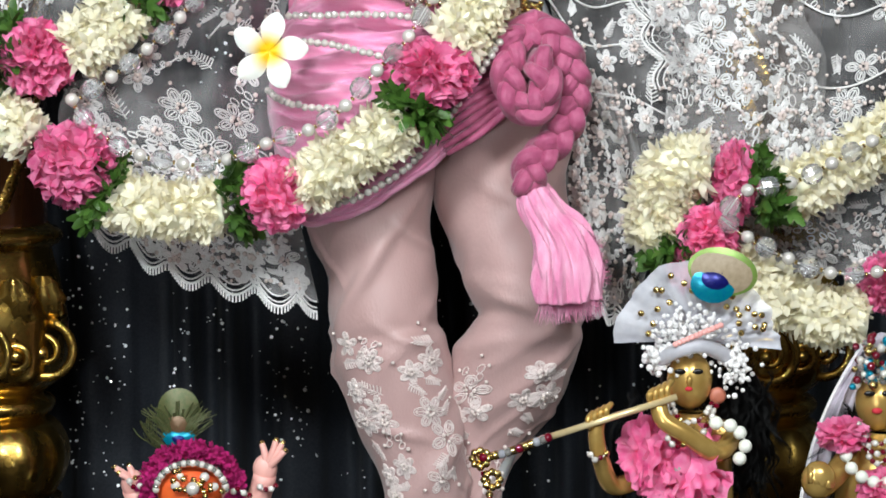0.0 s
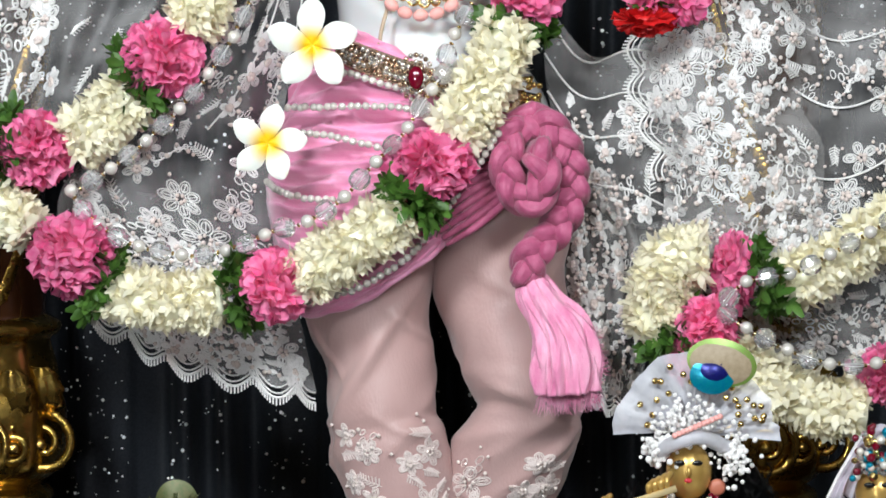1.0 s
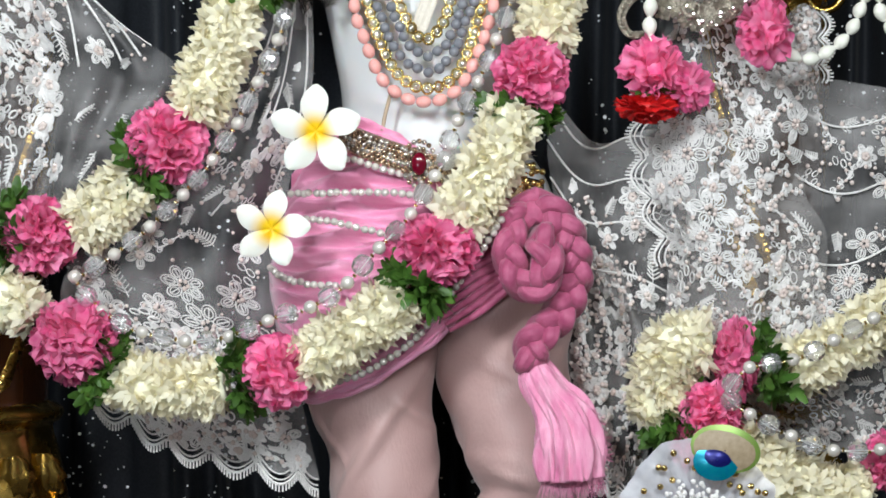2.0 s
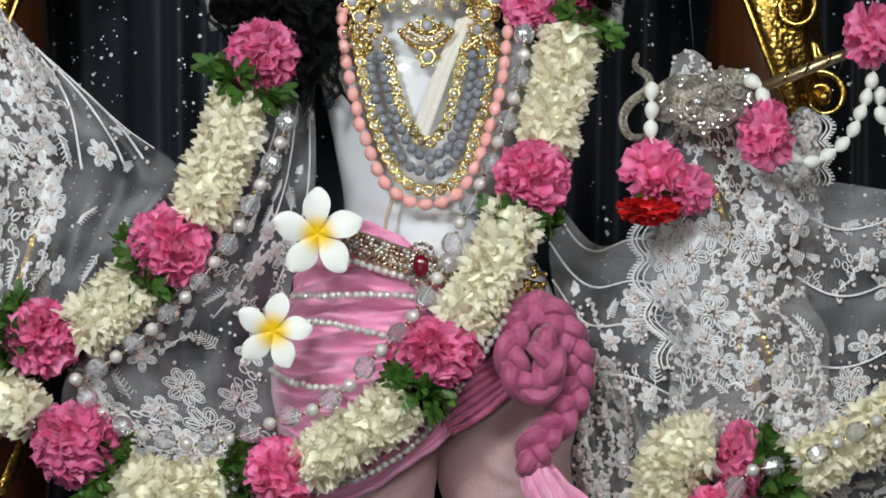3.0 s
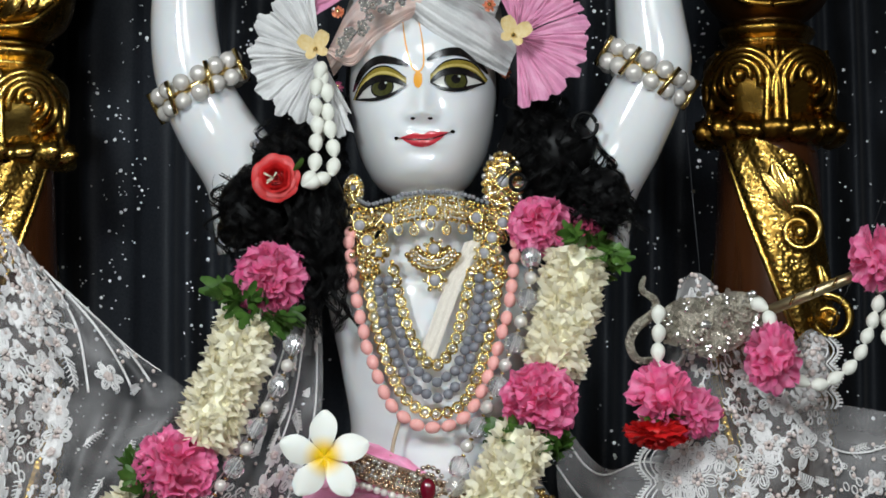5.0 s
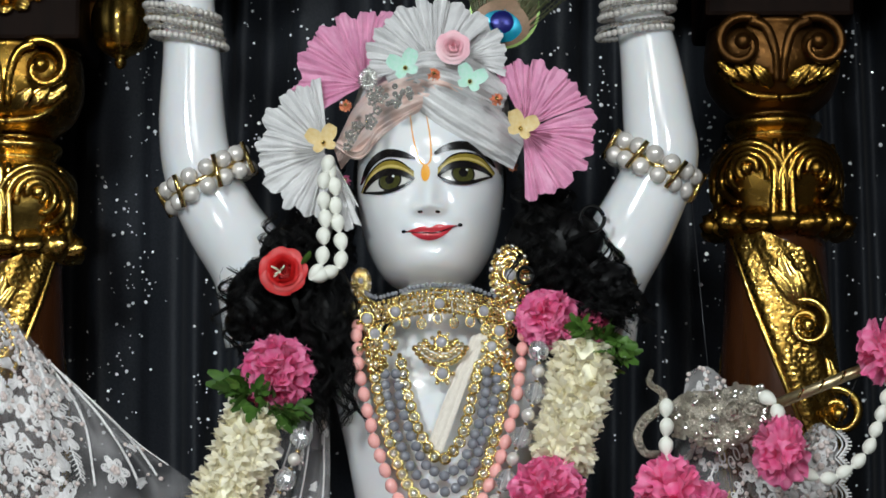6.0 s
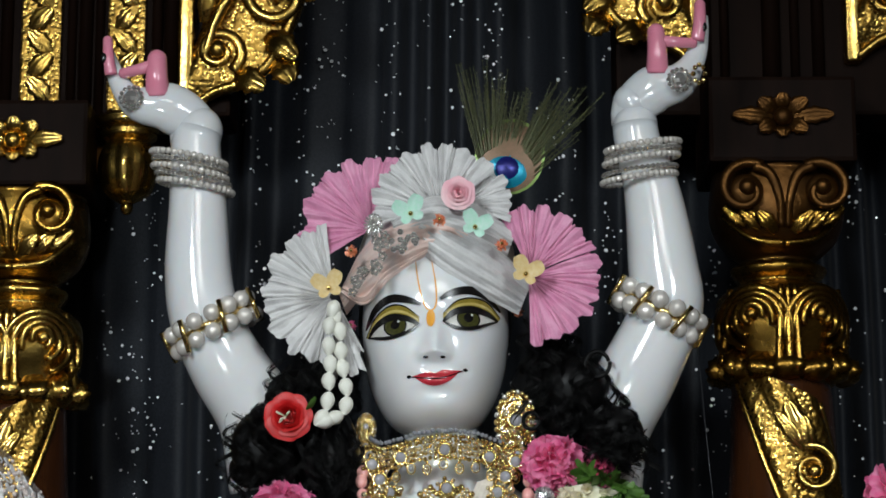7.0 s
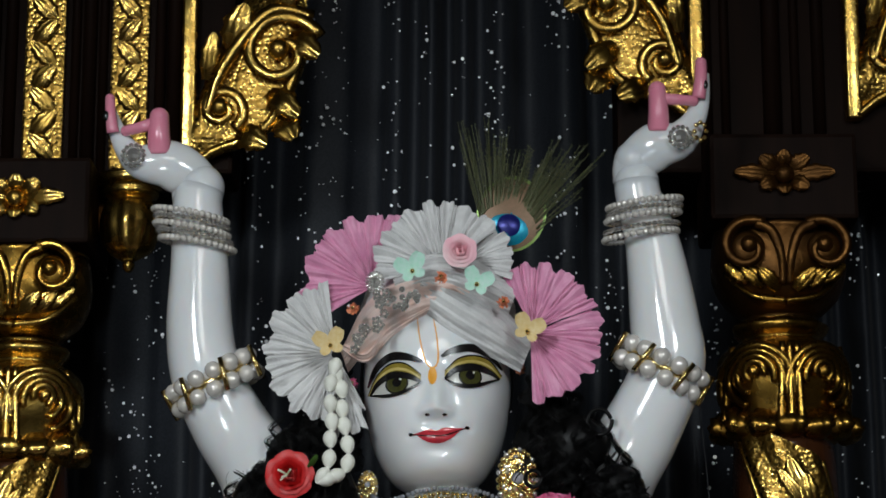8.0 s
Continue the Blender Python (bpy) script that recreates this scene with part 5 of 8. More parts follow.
def embroider(owner, surf, count, big, keep, thick=0.0008, pearl=0.0029, weights=(0.36, 0.2, 0.28, 0.16), pearls_too=0, spread=0.75, lift=0.0012, tone=None, cord=None):
    """Sews motifs on a cloth where keep(u, v) allows, and beads between them."""
    placed, shapes, dots, tries = [], [], [], 0
    while len(placed) < count and tries < count * 60:
        tries += 1
        u, v = rng.random(2)
        if not keep(u, v):
            continue
        r = big * rng.uniform(0.6, 1.1)
        if min(u, 1 - u) * surf.long < 1.1 * r or min(v, 1 - v) * surf.wide < 1.1 * r:
            continue
        if any(abs(u - a) * surf.long < (r + c) * spread and abs(v - b) * surf.wide < (r + c) * spread for a, b, c in placed):
            continue
        placed.append((u, v, r))
        k = rng.choice(4, p=weights)
        lines, pearls = (motif_flower(r, rng.choice([5, 6, 7])) if k == 0 else motif_sprig(r * 0.65) if k == 1 else motif_scroll(r, rng.choice([-1, 1])) if k == 2 else motif_buds(r))
        a = rng.uniform(0, 6.3)
        rot = np.array([[math.cos(a), -math.sin(a)], [math.sin(a), math.cos(a)]])
        for ln in lines:
            q = ln @ rot.T
            if np.abs(u + q[:, 1] / surf.long - 0.5).max() > 0.5 or np.abs(v + q[:, 0] / surf.wide - 0.5).max() > 0.5:
                continue
            p = surf.at(u + q[:, 1] / surf.long, v + q[:, 0] / surf.wide, lift)
            shapes.append(tube(p, thick * rng.uniform(0.8, 1.3), 4, 0.8, False))
        for q in pearls:
            q = rot @ np.array(q)
            dots.append(ball(surf.at(np.array([u + q[1] / surf.long]), np.array([v + q[0] / surf.wide]), 0.003 + lift)[0], pearl * rng.uniform(0.75, 1.1), 8, 6))
    for k in range(pearls_too):
        u, v = rng.random(2)
        if keep(u, v):
            dots.append(ball(surf.at(np.array([u]), np.array([v]), 0.003 + lift)[0], pearl * rng.uniform(0.6, 1.0), 8, 6))
    if shapes:
        tagged(part("embroidery", joined(shapes), cord or THREAD, owner, "pale corded lace embroidery"), kind="stuff")
    if dots:
        tagged(part("pearl_sewing", joined(dots), tone or PEARL_PINK, owner, "small rosy pearls"), kind="stuff")


def scallops(owner, line, r, tooth=0.006, inward=(0, 0, 1)):
    """A scalloped lace border along a line, with little teeth."""
    shapes = []
    total = length(line)
    n = max(int(total / r), 2)
    inward = unit(inward)
    for off in (0.0, 0.005, 0.012):
        pts = []
        for s in np.linspace(0, total, n * 10):
            p, way = along(line, s)
            pts.append(p + inward * (off - 0.35 * r * abs(math.sin(np.pi * s / r))) + (0, -0.002, 0))
        shapes.append(tube(np.array(pts), 0.0017 if off < 0.003 else 0.0011, 4, 0.7, False))
        if off == 0:
            edge = np.array(pts)
    for s in np.arange(0, length(edge), 0.0042):
        p, way = along(edge, s)
        shapes.append(tube(np.array([p, p - inward * tooth + (0, -0.001, 0)]), 0.0011, 4, 1, False))
    for k in range(n):
        p, way = along(line, (k + 0.5) * total / n)
        lines, _ = motif_flower(r * 0.36, 6)
        side = way
        for ln in lines:
            shapes.append(tube(p + inward * (0.026 - 0.2 * r) + ln[:, :1] * side + ln[:, 1:] * inward + (0, -0.003, 0), 0.001, 4, 0.7, False))
    tagged(part("scalloped_border", joined(shapes), THREAD, owner, "white scalloped lace border"), kind="stuff")


def rumple(g, amp, fu, fv, seed):
    """Soft folds in a hanging net."""
    n, m = g.shape[:2]
    u, v = np.meshgrid(np.linspace(0, 1, n), np.linspace(0, 1, m), indexing="ij")
    f = np.sin(2 * np.pi * (fv * v + 0.35 * np.sin(3 * u + seed)) + seed) + 0.5 * np.sin(2 * np.pi * (fu * u + fv * 1.7 * v) + 2 * seed)
    g = g.copy()
    g[..., 1] += amp * f
    return g


def veil(name, label, grid, material):
    th = thing(name, grid[0, 0], label, "veil", "lace veils")
    part("net", cloth(grid), material, th)
    return th, Surface(grid)


# the veil on the arm's side, wide and densely worked
g = rumple(sheet([[(-0.607, 0.050, 1.874), (-0.552, 0.040, 1.849), (-0.512, 0.020, 1.810), (-0.480, 0.010, 1.773)],
                  [(-0.602, 0.030, 1.752), (-0.504, 0.000, 1.730), (-0.432, 0.000, 1.710), (-0.377, 0.000, 1.681)],
                  [(-0.599, 0.020, 1.633), (-0.487, -0.020, 1.624), (-0.390, -0.020, 1.624), (-0.298, -0.060, 1.621)],
                  [(-0.599, 0.020, 1.541), (-0.474, -0.020, 1.540), (-0.401, -0.030, 1.553), (-0.320, -0.060, 1.571)],
                  [(-0.593, 0.000, 1.424), (-0.510, -0.030, 1.437), (-0.431, -0.040, 1.457), (-0.358, -0.060, 1.495)]], 70, 70), 0.015, 1.8, 4.0, 0.4)
th, sf = veil("lace_veil", "sheer white net veil with dense pearl lace", g, VEIL)
embroider(th, sf, 160, 0.026, lambda u, v: v < 0.62 + 0.1 * math.sin(9 * u) and not (u > 0.5 and v > 0.5), pearls_too=150, thick=0.0011, spread=0.52)
embroider(th, sf, 10, 0.030, lambda u, v: v > 0.5, weights=(0.2, 0.6, 0.1, 0.1), pearls_too=30)
for v0 in (0.66, 0.82, 0.93):
    us = np.linspace(0.08, 0.56, 40)
    part("gathered_cord", tube(sf.at(us, v0 + 0.06 * np.sin(us * 8)), 0.0016, 5), THREAD, th)
part("edge_cord", tube(sf.at(np.linspace(0, 0.5, 40), np.full(40, 0.995)), 0.0008, 5), THREAD, th)

# its lower part, between garland and body, down to the scalloped hem
g = rumple(sheet([[(-0.186, -0.030, 1.727), (-0.171, -0.020, 1.725), (-0.152, 0.000, 1.723)],
                  [(-0.239, -0.050, 1.616), (-0.195, -0.030, 1.604), (-0.152, 0.000, 1.599)],
                  [(-0.308, -0.060, 1.514), (-0.239, -0.040, 1.502), (-0.178, 0.000, 1.495)],
                  [(-0.426, -0.070, 1.394), (-0.309, -0.040, 1.393), (-0.196, 0.000, 1.391)],
                  [(-0.416, -0.060, 1.285), (-0.304, -0.030, 1.270), (-0.171, 0.000, 1.267)],
                  [(-0.395, -0.050, 1.246), (-0.292, -0.030, 1.189), (-0.145, 0.000, 1.149)]], 90, 60), 0.009, 1.0, 2.2, 1.7)
th, sf = veil("lace_veil", "sheer grey-white net veil with a scalloped lace hem", g, VEIL)
embroider(th, sf, 60, 0.024, lambda u, v: 0.28 < u < 0.72, weights=(0.45, 0.3, 0.1, 0.15), pearls_too=70)
embroider(th, sf, 14, 0.024, lambda u, v: u < 0.34, weights=(0.1, 0.7, 0.1, 0.1), pearls_too=20)
embroider(th, sf, 130, 0.017, lambda u, v: u > 0.74, weights=(0.4, 0.1, 0.4, 0.1), pearls_too=20, thick=0.0010, spread=0.45)
scallops(th, sf.at(np.full(60, 0.985), np.linspace(0, 1, 60)), 0.055, 0.009)
for v0 in (0.2, 0.55, 0.85):
    us = np.linspace(0.02, 0.5, 40)
    part("gathered_cord", tube(sf.at(us, v0 + 0.05 * np.sin(us * 7)), 0.0012, 5), THREAD, th)

# the veil that leaves the hip and spreads to the neighbouring statue
g = rumple(sheet([[(0.123, -0.040, 1.591), (0.172, -0.020, 1.540), (0.232, 0.000, 1.555), (0.297, 0.000, 1.566)],
                  [(0.115, -0.060, 1.540), (0.170, -0.040, 1.495), (0.230, -0.020, 1.489), (0.303, 0.000, 1.488)],
                  [(0.121, -0.070, 1.489), (0.170, -0.050, 1.431), (0.229, -0.030, 1.412), (0.302, 0.000, 1.404)],
                  [(0.137, -0.060, 1.425), (0.176, -0.050, 1.374), (0.222, -0.030, 1.348), (0.302, 0.000, 1.339)]], 60, 60), 0.008, 2.0, 1.5, 0.9)
th, sf = veil("lace_veil", "sheer net veil gathered at the hip", g, VEIL)
embroider(th, sf, 44, 0.022, lambda u, v: u > 0.35 and v > 0.15, weights=(0.4, 0.2, 0.25, 0.15), pearls_too=140)
for u0 in (0.05, 0.3, 0.55, 0.85):
    vs = np.linspace(0.0, 0.9, 40)
    part("gathered_cord", tube(sf.at(u0 + 0.05 * np.sin(vs * 9), vs), 0.0014, 5), THREAD, th)

# the lace that hangs behind the cord's tassel
g = rumple(sheet([[(0.142, 0.000, 1.410), (0.174, -0.010, 1.411), (0.200, 0.000, 1.410)],
                  [(0.142, 0.000, 1.332), (0.183, -0.020, 1.327), (0.227, 0.000, 1.326)],
                  [(0.146, 0.010, 1.240), (0.193, -0.020, 1.236), (0.241, 0.010, 1.233)],
                  [(0.170, 0.020, 1.153), (0.198, 0.000, 1.136), (0.229, 0.020, 1.136)]], 60, 36), 0.008, 0.6, 2.5, 2.2)
th, sf = veil("lace_veil", "dusky lace end hanging beside the trousers", g, VEIL_DENSE)
embroider(th, sf, 60, 0.018, lambda u, v: True, weights=(0.3, 0.1, 0.5, 0.1), pearls_too=80, spread=0.6)
scallops(th, sf.at(np.full(30, 0.985), np.linspace(0, 1, 30)), 0.035, 0.008)

# the dense lace panel of the neighbouring statue's dress
g = rumple(sheet([[(0.260, -0.020, 1.757), (0.278, -0.030, 1.762), (0.297, -0.030, 1.749), (0.314, -0.020, 1.721)],
                  [(0.245, -0.030, 1.682), (0.278, -0.060, 1.680), (0.329, -0.060, 1.673), (0.381, -0.030, 1.656)],
                  [(0.226, -0.030, 1.553), (0.276, -0.070, 1.565), (0.340, -0.070, 1.571), (0.427, -0.020, 1.585)],
                  [(0.229, -0.030, 1.489), (0.281, -0.080, 1.476), (0.344, -0.080, 1.476), (0.410, -0.020, 1.488)],
                  [(0.254, -0.030, 1.412), (0.294, -0.080, 1.413), (0.357, -0.080, 1.426), (0.436, -0.020, 1.431)],
                  [(0.248, -0.020, 1.296), (0.302, -0.060, 1.299), (0.359, -0.060, 1.299), (0.427, -0.030, 1.309)]], 90, 60), 0.006, 1.6, 1.6, 0.2)
th, sf = veil("lace_dress", "dense white corded lace dress panel with pearls", g, VEIL_DENSE)
embroider(th, sf, 170, 0.025, lambda u, v: True, weights=(0.36, 0.08, 0.42, 0.14), pearls_too=110, thick=0.0009, spread=0.55)
scallops(th, sf.at(np.linspace(0.3, 0.78, 60), np.full(60, 0.01)), 0.048, 0.007, (1, 0, 0))

# small lace crest beside the dress
g = sheet([[(0.391, 0.000, 1.684), (0.409, -0.010, 1.699), (0.432, 0.000, 1.690)], [(0.391, 0.000, 1.644), (0.412, -0.015, 1.650), (0.433, 0.000, 1.651)], [(0.388, 0.000, 1.599), (0.408, -0.015, 1.598), (0.430, 0.000, 1.599)]], 24, 16)
th, sf = veil("lace_crest", "small upright lace crest with scalloped rim", g, VEIL_DENSE)
embroider(th, sf, 22, 0.013, lambda u, v: True, weights=(0.4, 0.0, 0.6, 0.0), spread=0.5)
scallops(th, sf.at(np.linspace(0, 0.9, 24), np.full(24, 0.98)), 0.03, 0.006, (-1, 0, 0))

# the neighbouring veil in long sagging folds
g = rumple(sheet([[(0.388, 0.000, 1.618), (0.450, 0.020, 1.613), (0.502, 0.020, 1.606), (0.582, 0.030, 1.593)],
                  [(0.405, -0.010, 1.553), (0.459, 0.000, 1.527), (0.504, 0.000, 1.534), (0.582, 0.030, 1.554)],
                  [(0.397, -0.020, 1.476), (0.452, 0.000, 1.449), (0.504, 0.000, 1.462), (0.580, 0.020, 1.495)],
                  [(0.389, -0.030, 1.386), (0.442, -0.020, 1.366), (0.501, -0.010, 1.392), (0.579, 0.020, 1.423)],
                  [(0.388, -0.030, 1.296), (0.441, -0.020, 1.296), (0.501, -0.010, 1.308), (0.578, 0.020, 1.332)]], 70, 50), 0.010, 2.2, 1.0, 1.2)
th, sf = veil("lace_veil", "sheer white veil sagging in long folds with pearls", g, VEIL)
embroider(th, sf, 60, 0.022, lambda u, v: 0.16 < u < 0.4 or u > 0.55, weights=(0.35, 0.15, 0.3, 0.2), pearls_too=160)
for u0 in (0.12, 0.36, 0.62):
    vs = np.linspace(0.0, 1, 40)
    part("rolled_fold", tube(sf.at(u0 + 0.06 * np.sin(vs * 5), vs, 0.004), 0.0013, 8, 0.7), THREAD, th)

# the lower lace behind the neighbouring garlands
g = rumple(sheet([[(0.216, 0.030, 1.344), (0.337, 0.000, 1.358), (0.455, 0.000, 1.345), (0.589, 0.020, 1.357)],
                  [(0.230, 0.030, 1.264), (0.338, 0.000, 1.267), (0.455, 0.000, 1.267), (0.590, 0.020, 1.292)],
                  [(0.296, 0.030, 1.211), (0.366, 0.010, 1.194), (0.458, 0.010, 1.181), (0.591, 0.020, 1.199)]], 50, 60), 0.008, 1.2, 2.4, 0.1)
th, sf = veil("lace_veil", "dusky lace hanging behind the garlands", g, VEIL_DENSE)
embroider(th, sf, 90, 0.022, lambda u, v: True, weights=(0.3, 0.15, 0.4, 0.15), pearls_too=60, spread=0.6)

# pearl embroidery on the trouser legs
for owner, grid, spans in ((trouser_a, leg_a, ((0.31, 0.64, 97, 119), (0.31, 0.64, 0, 22))), (trouser_b, leg_b, ((0.40, 0.66, 97, 119), (0.40, 0.66, 0, 24)))):
    n = grid.shape[0]
    for u0, u1, j0, j1 in spans:
        sub = grid[int(u0 * n):int(u1 * n), j0:j1 + 1]
        embroider(owner, Surface(sub), 26, 0.024, lambda u, v: True, weights=(0.55, 0.35, 0.0, 0.1), pearls_too=8, spread=0.6, pearl=0.0025, thick=0.00075, lift=0.0012, cord=THREAD_BLUSH)


# ---- strings of pearls, crystals and beads ----
ROUND, PINKB, GREYB = ("round", PEARL), ("oval", BEAD_PINK), ("round", BEAD_GREY)
CRYS, GOLDB, BUD = ("crystal", CRYSTAL), ("disc", GOLD_JEWEL), ("bud", BEAD_WHITE)
crystal_pattern = [("crystal_bead", CRYS, 0.0115, 0.0004), ("gold_spacer", GOLDB, 0.0028, 0.0002), ("pearl", ROUND, 0.0075, 0.0002), ("gold_spacer", GOLDB, 0.0028, 0.0004)]
bead_string("crystal_string", "string of clear crystals, pearls and gold spacers along the garland", glide([
    (-0.173, -0.120, 1.686), (-0.186, -0.120, 1.645), (-0.210, -0.125, 1.595), (-0.232, -0.125, 1.552), (-0.263, -0.125, 1.509), (-0.304, -0.120, 1.465), (-0.350, -0.120, 1.425),
    (-0.397, -0.120, 1.394), (-0.408, -0.120, 1.390), (-0.383, -0.125, 1.359), (-0.342, -0.130, 1.334), (-0.282, -0.140, 1.321), (-0.232, -0.150, 1.328), (-0.184, -0.170, 1.348),
    (-0.147, -0.180, 1.360), (-0.107, -0.190, 1.385), (-0.077, -0.190, 1.418), (-0.040, -0.185, 1.456), (-0.012, -0.170, 1.501), (0.008, -0.150, 1.526)], 300), crystal_pattern)
bead_string("crystal_string", "string of clear crystals and pearls beside the coral beads", glide([
    (0.086, -0.100, 1.784), (0.085, -0.110, 1.745), (0.076, -0.115, 1.707), (0.057, -0.115, 1.651), (0.035, -0.110, 1.601), (0.013, -0.110, 1.558), (0.001, -0.120, 1.529)], 120), crystal_pattern)
bead_string("crystal_string", "string of clear crystals and pearls before the lace", glide([
    (0.308, -0.140, 1.266), (0.327, -0.145, 1.289), (0.351, -0.140, 1.296), (0.389, -0.135, 1.303), (0.439, -0.130, 1.328), (0.495, -0.130, 1.359)], 100), crystal_pattern)
bead_string("crystal_string", "string of clear crystals and pearls over the lower garland", glide([
    (0.305, -0.140, 1.263), (0.327, -0.140, 1.245), (0.368, -0.140, 1.222), (0.417, -0.140, 1.204), (0.470, -0.140, 1.201), (0.520, -0.140, 1.217)], 100), crystal_pattern)
pearls = [("pearl", ROUND, 0.0044, 0.0001)]
for pts in ([(-0.173, -0.100, 1.483), (-0.131, -0.130, 1.483), (-0.087, -0.142, 1.484), (-0.050, -0.146, 1.483), (-0.013, -0.148, 1.478)],
            [(-0.156, -0.118, 1.455), (-0.124, -0.136, 1.452), (-0.087, -0.146, 1.444), (-0.047, -0.150, 1.434)],
            [(-0.198, -0.060, 1.400), (-0.176, -0.105, 1.388), (-0.144, -0.130, 1.383), (-0.109, -0.142, 1.381)],
            [(-0.113, -0.118, 1.522), (-0.081, -0.128, 1.514), (-0.050, -0.132, 1.504), (-0.026, -0.134, 1.496)]):
    bead_string("pearl_string", "string of small white pearls over the pink hip cloth", glide(pts, 60), pearls, "pearls", "pearl strings on the hip cloth")
bead_string("pearl_string", "long string of white pearls along the hem of the hip cloth", glide([(-0.151, -0.125, 1.268), (-0.112, -0.140, 1.278), (-0.072, -0.145, 1.295), (-0.035, -0.148, 1.322), (-0.004, -0.150, 1.357), (0.020, -0.155, 1.394), (0.042, -0.160, 1.423), (0.063, -0.160, 1.457)], 120), pearls, "pearls", "pearl strings on the hip cloth")

# ---- the necklaces ----
bead_string("coral_necklace", "long necklace of oval coral pink beads", glide([(0.071, -0.070, 1.819), (0.068, -0.085, 1.773), (0.061, -0.092, 1.722), (0.049, -0.097, 1.671), (0.034, -0.100, 1.630), (0.013, -0.103, 1.597), (-0.018, -0.106, 1.584), (-0.049, -0.104, 1.591), (-0.073, -0.100, 1.615), (-0.091, -0.097, 1.658), (-0.106, -0.092, 1.712), (-0.115, -0.085, 1.760), (-0.118, -0.070, 1.803)], 160), [("coral_bead", PINKB, 0.0088, 0.0002)])


def link_chain(label, points, r=0.0056):
    """A chain of round gold links, each set with a pale stone."""
    line = glide(points, 140)
    th = thing("gold_chain", line[0], label, "necklace", "necklaces")
    ring = tube(np.array([[math.cos(a), 0, math.sin(a)] for a in np.linspace(0, 2 * np.pi, 13)]), 0.32, 5, 1, False)
    me = mesh_of("gold_link", *ring, GOLD_JEWEL)
    st = mesh_of("stone", *ball((0, -0.05, 0), (0.62, 0.4, 0.62), 8, 6), DIAMOND)
    s = 0.0
    while s < length(line):
        p, way = along(line, s)
        for nm, m in (("gold_link", me), ("stone", st)):
            ob = new(nm, m)
            ob.parent = th
            ob.matrix_local = Matrix.Translation(p - ORIGIN[th.name]) @ Matrix.Rotation(rng.normal(0, 0.25), 4, "Z") @ Matrix.Diagonal((r, r, r, 1))
        s += r * 2.25
    return th


link_chain("outer gold chain of round stone-set links", [(-0.102, -0.078, 1.780), (-0.094, -0.090, 1.731), (-0.079, -0.097, 1.671), (-0.059, -0.101, 1.624), (-0.037, -0.103, 1.603), (-0.012, -0.103, 1.599), (0.013, -0.102, 1.614), (0.032, -0.098, 1.658), (0.045, -0.091, 1.715), (0.053, -0.080, 1.780)])
link_chain("inner gold chain of round stone-set links", [(-0.067, -0.087, 1.760), (-0.058, -0.094, 1.718), (-0.045, -0.099, 1.680), (-0.024, -0.102, 1.652), (-0.002, -0.100, 1.671), (0.010, -0.095, 1.712), (0.022, -0.087, 1.766)])
for pts in ([(-0.087, -0.085, 1.754), (-0.080, -0.093, 1.709), (-0.065, -0.099, 1.661), (-0.045, -0.102, 1.630), (-0.020, -0.104, 1.617), (0.005, -0.102, 1.632), (0.024, -0.098, 1.671), (0.037, -0.092, 1.715), (0.042, -0.085, 1.754)],
            [(-0.073, -0.087, 1.754), (-0.066, -0.095, 1.712), (-0.052, -0.101, 1.671), (-0.037, -0.104, 1.644), (-0.018, -0.105, 1.634), (0.001, -0.104, 1.647), (0.015, -0.100, 1.677), (0.025, -0.094, 1.715), (0.029, -0.087, 1.754)]):
    bead_string("grey_bead_strand", "strand of smooth grey beads between gold chains", glide(pts, 140), [("grey_bead", GREYB, 0.0060, 0.0002)], group="necklaces")

# the sacred thread: a pale cloth band across the chest
band = glide([(0.023, -0.075, 1.796), (0.004, -0.088, 1.754), (-0.015, -0.094, 1.703), (-0.031, -0.097, 1.658)], 30)
side = np.array([0.011, 0, 0.004])
g = np.stack([band + side * k + (0, -0.0015 * math.cos(k * 8), 0) for k in np.linspace(-1, 1, 9)], 1)
single("cloth_band", cloth(g), mat("cream_cotton", (0.72, 0.66, 0.58), (0.66, 0.60, 0.52), rough=0.8, scale=200, bump=0.3), "cream folded cotton band lying across the chest", "cloth band")
single("cord_end", tube(glide([(-0.059, -0.095, 1.596), (-0.066, -0.098, 1.570), (-0.069, -0.100, 1.552)], 12), 0.0022, 6), mat("beige_cord", (0.55, 0.42, 0.30), rough=0.8), "thin beige cord hanging on the belly", "cord")


def jewel_cluster(owner, at, r, n=7, stone=STONE_GREY):
    """A set stone in a ring of small rhinestones."""
    at = np.asarray(at, float)
    part("setting", tube(np.array([[math.cos(a) * r, 0, math.sin(a) * r] for a in np.linspace(0, 2 * np.pi, 17)]) + at, r * 0.24, 6, 1, False), GOLD_JEWEL, owner)
    part("stone", ball(at, (r * 0.82, r * 0.45, r * 0.82), 12, 8), stone, owner)
    for k in range(n):
        a = 2 * np.pi * k / n
        bead("rhinestone", owner, ("round", DIAMOND_WARM if k % 2 else GOLD_JEWEL), at + np.array([math.cos(a), -0.05, math.sin(a)]) * r * 1.5, size=r * 0.36)


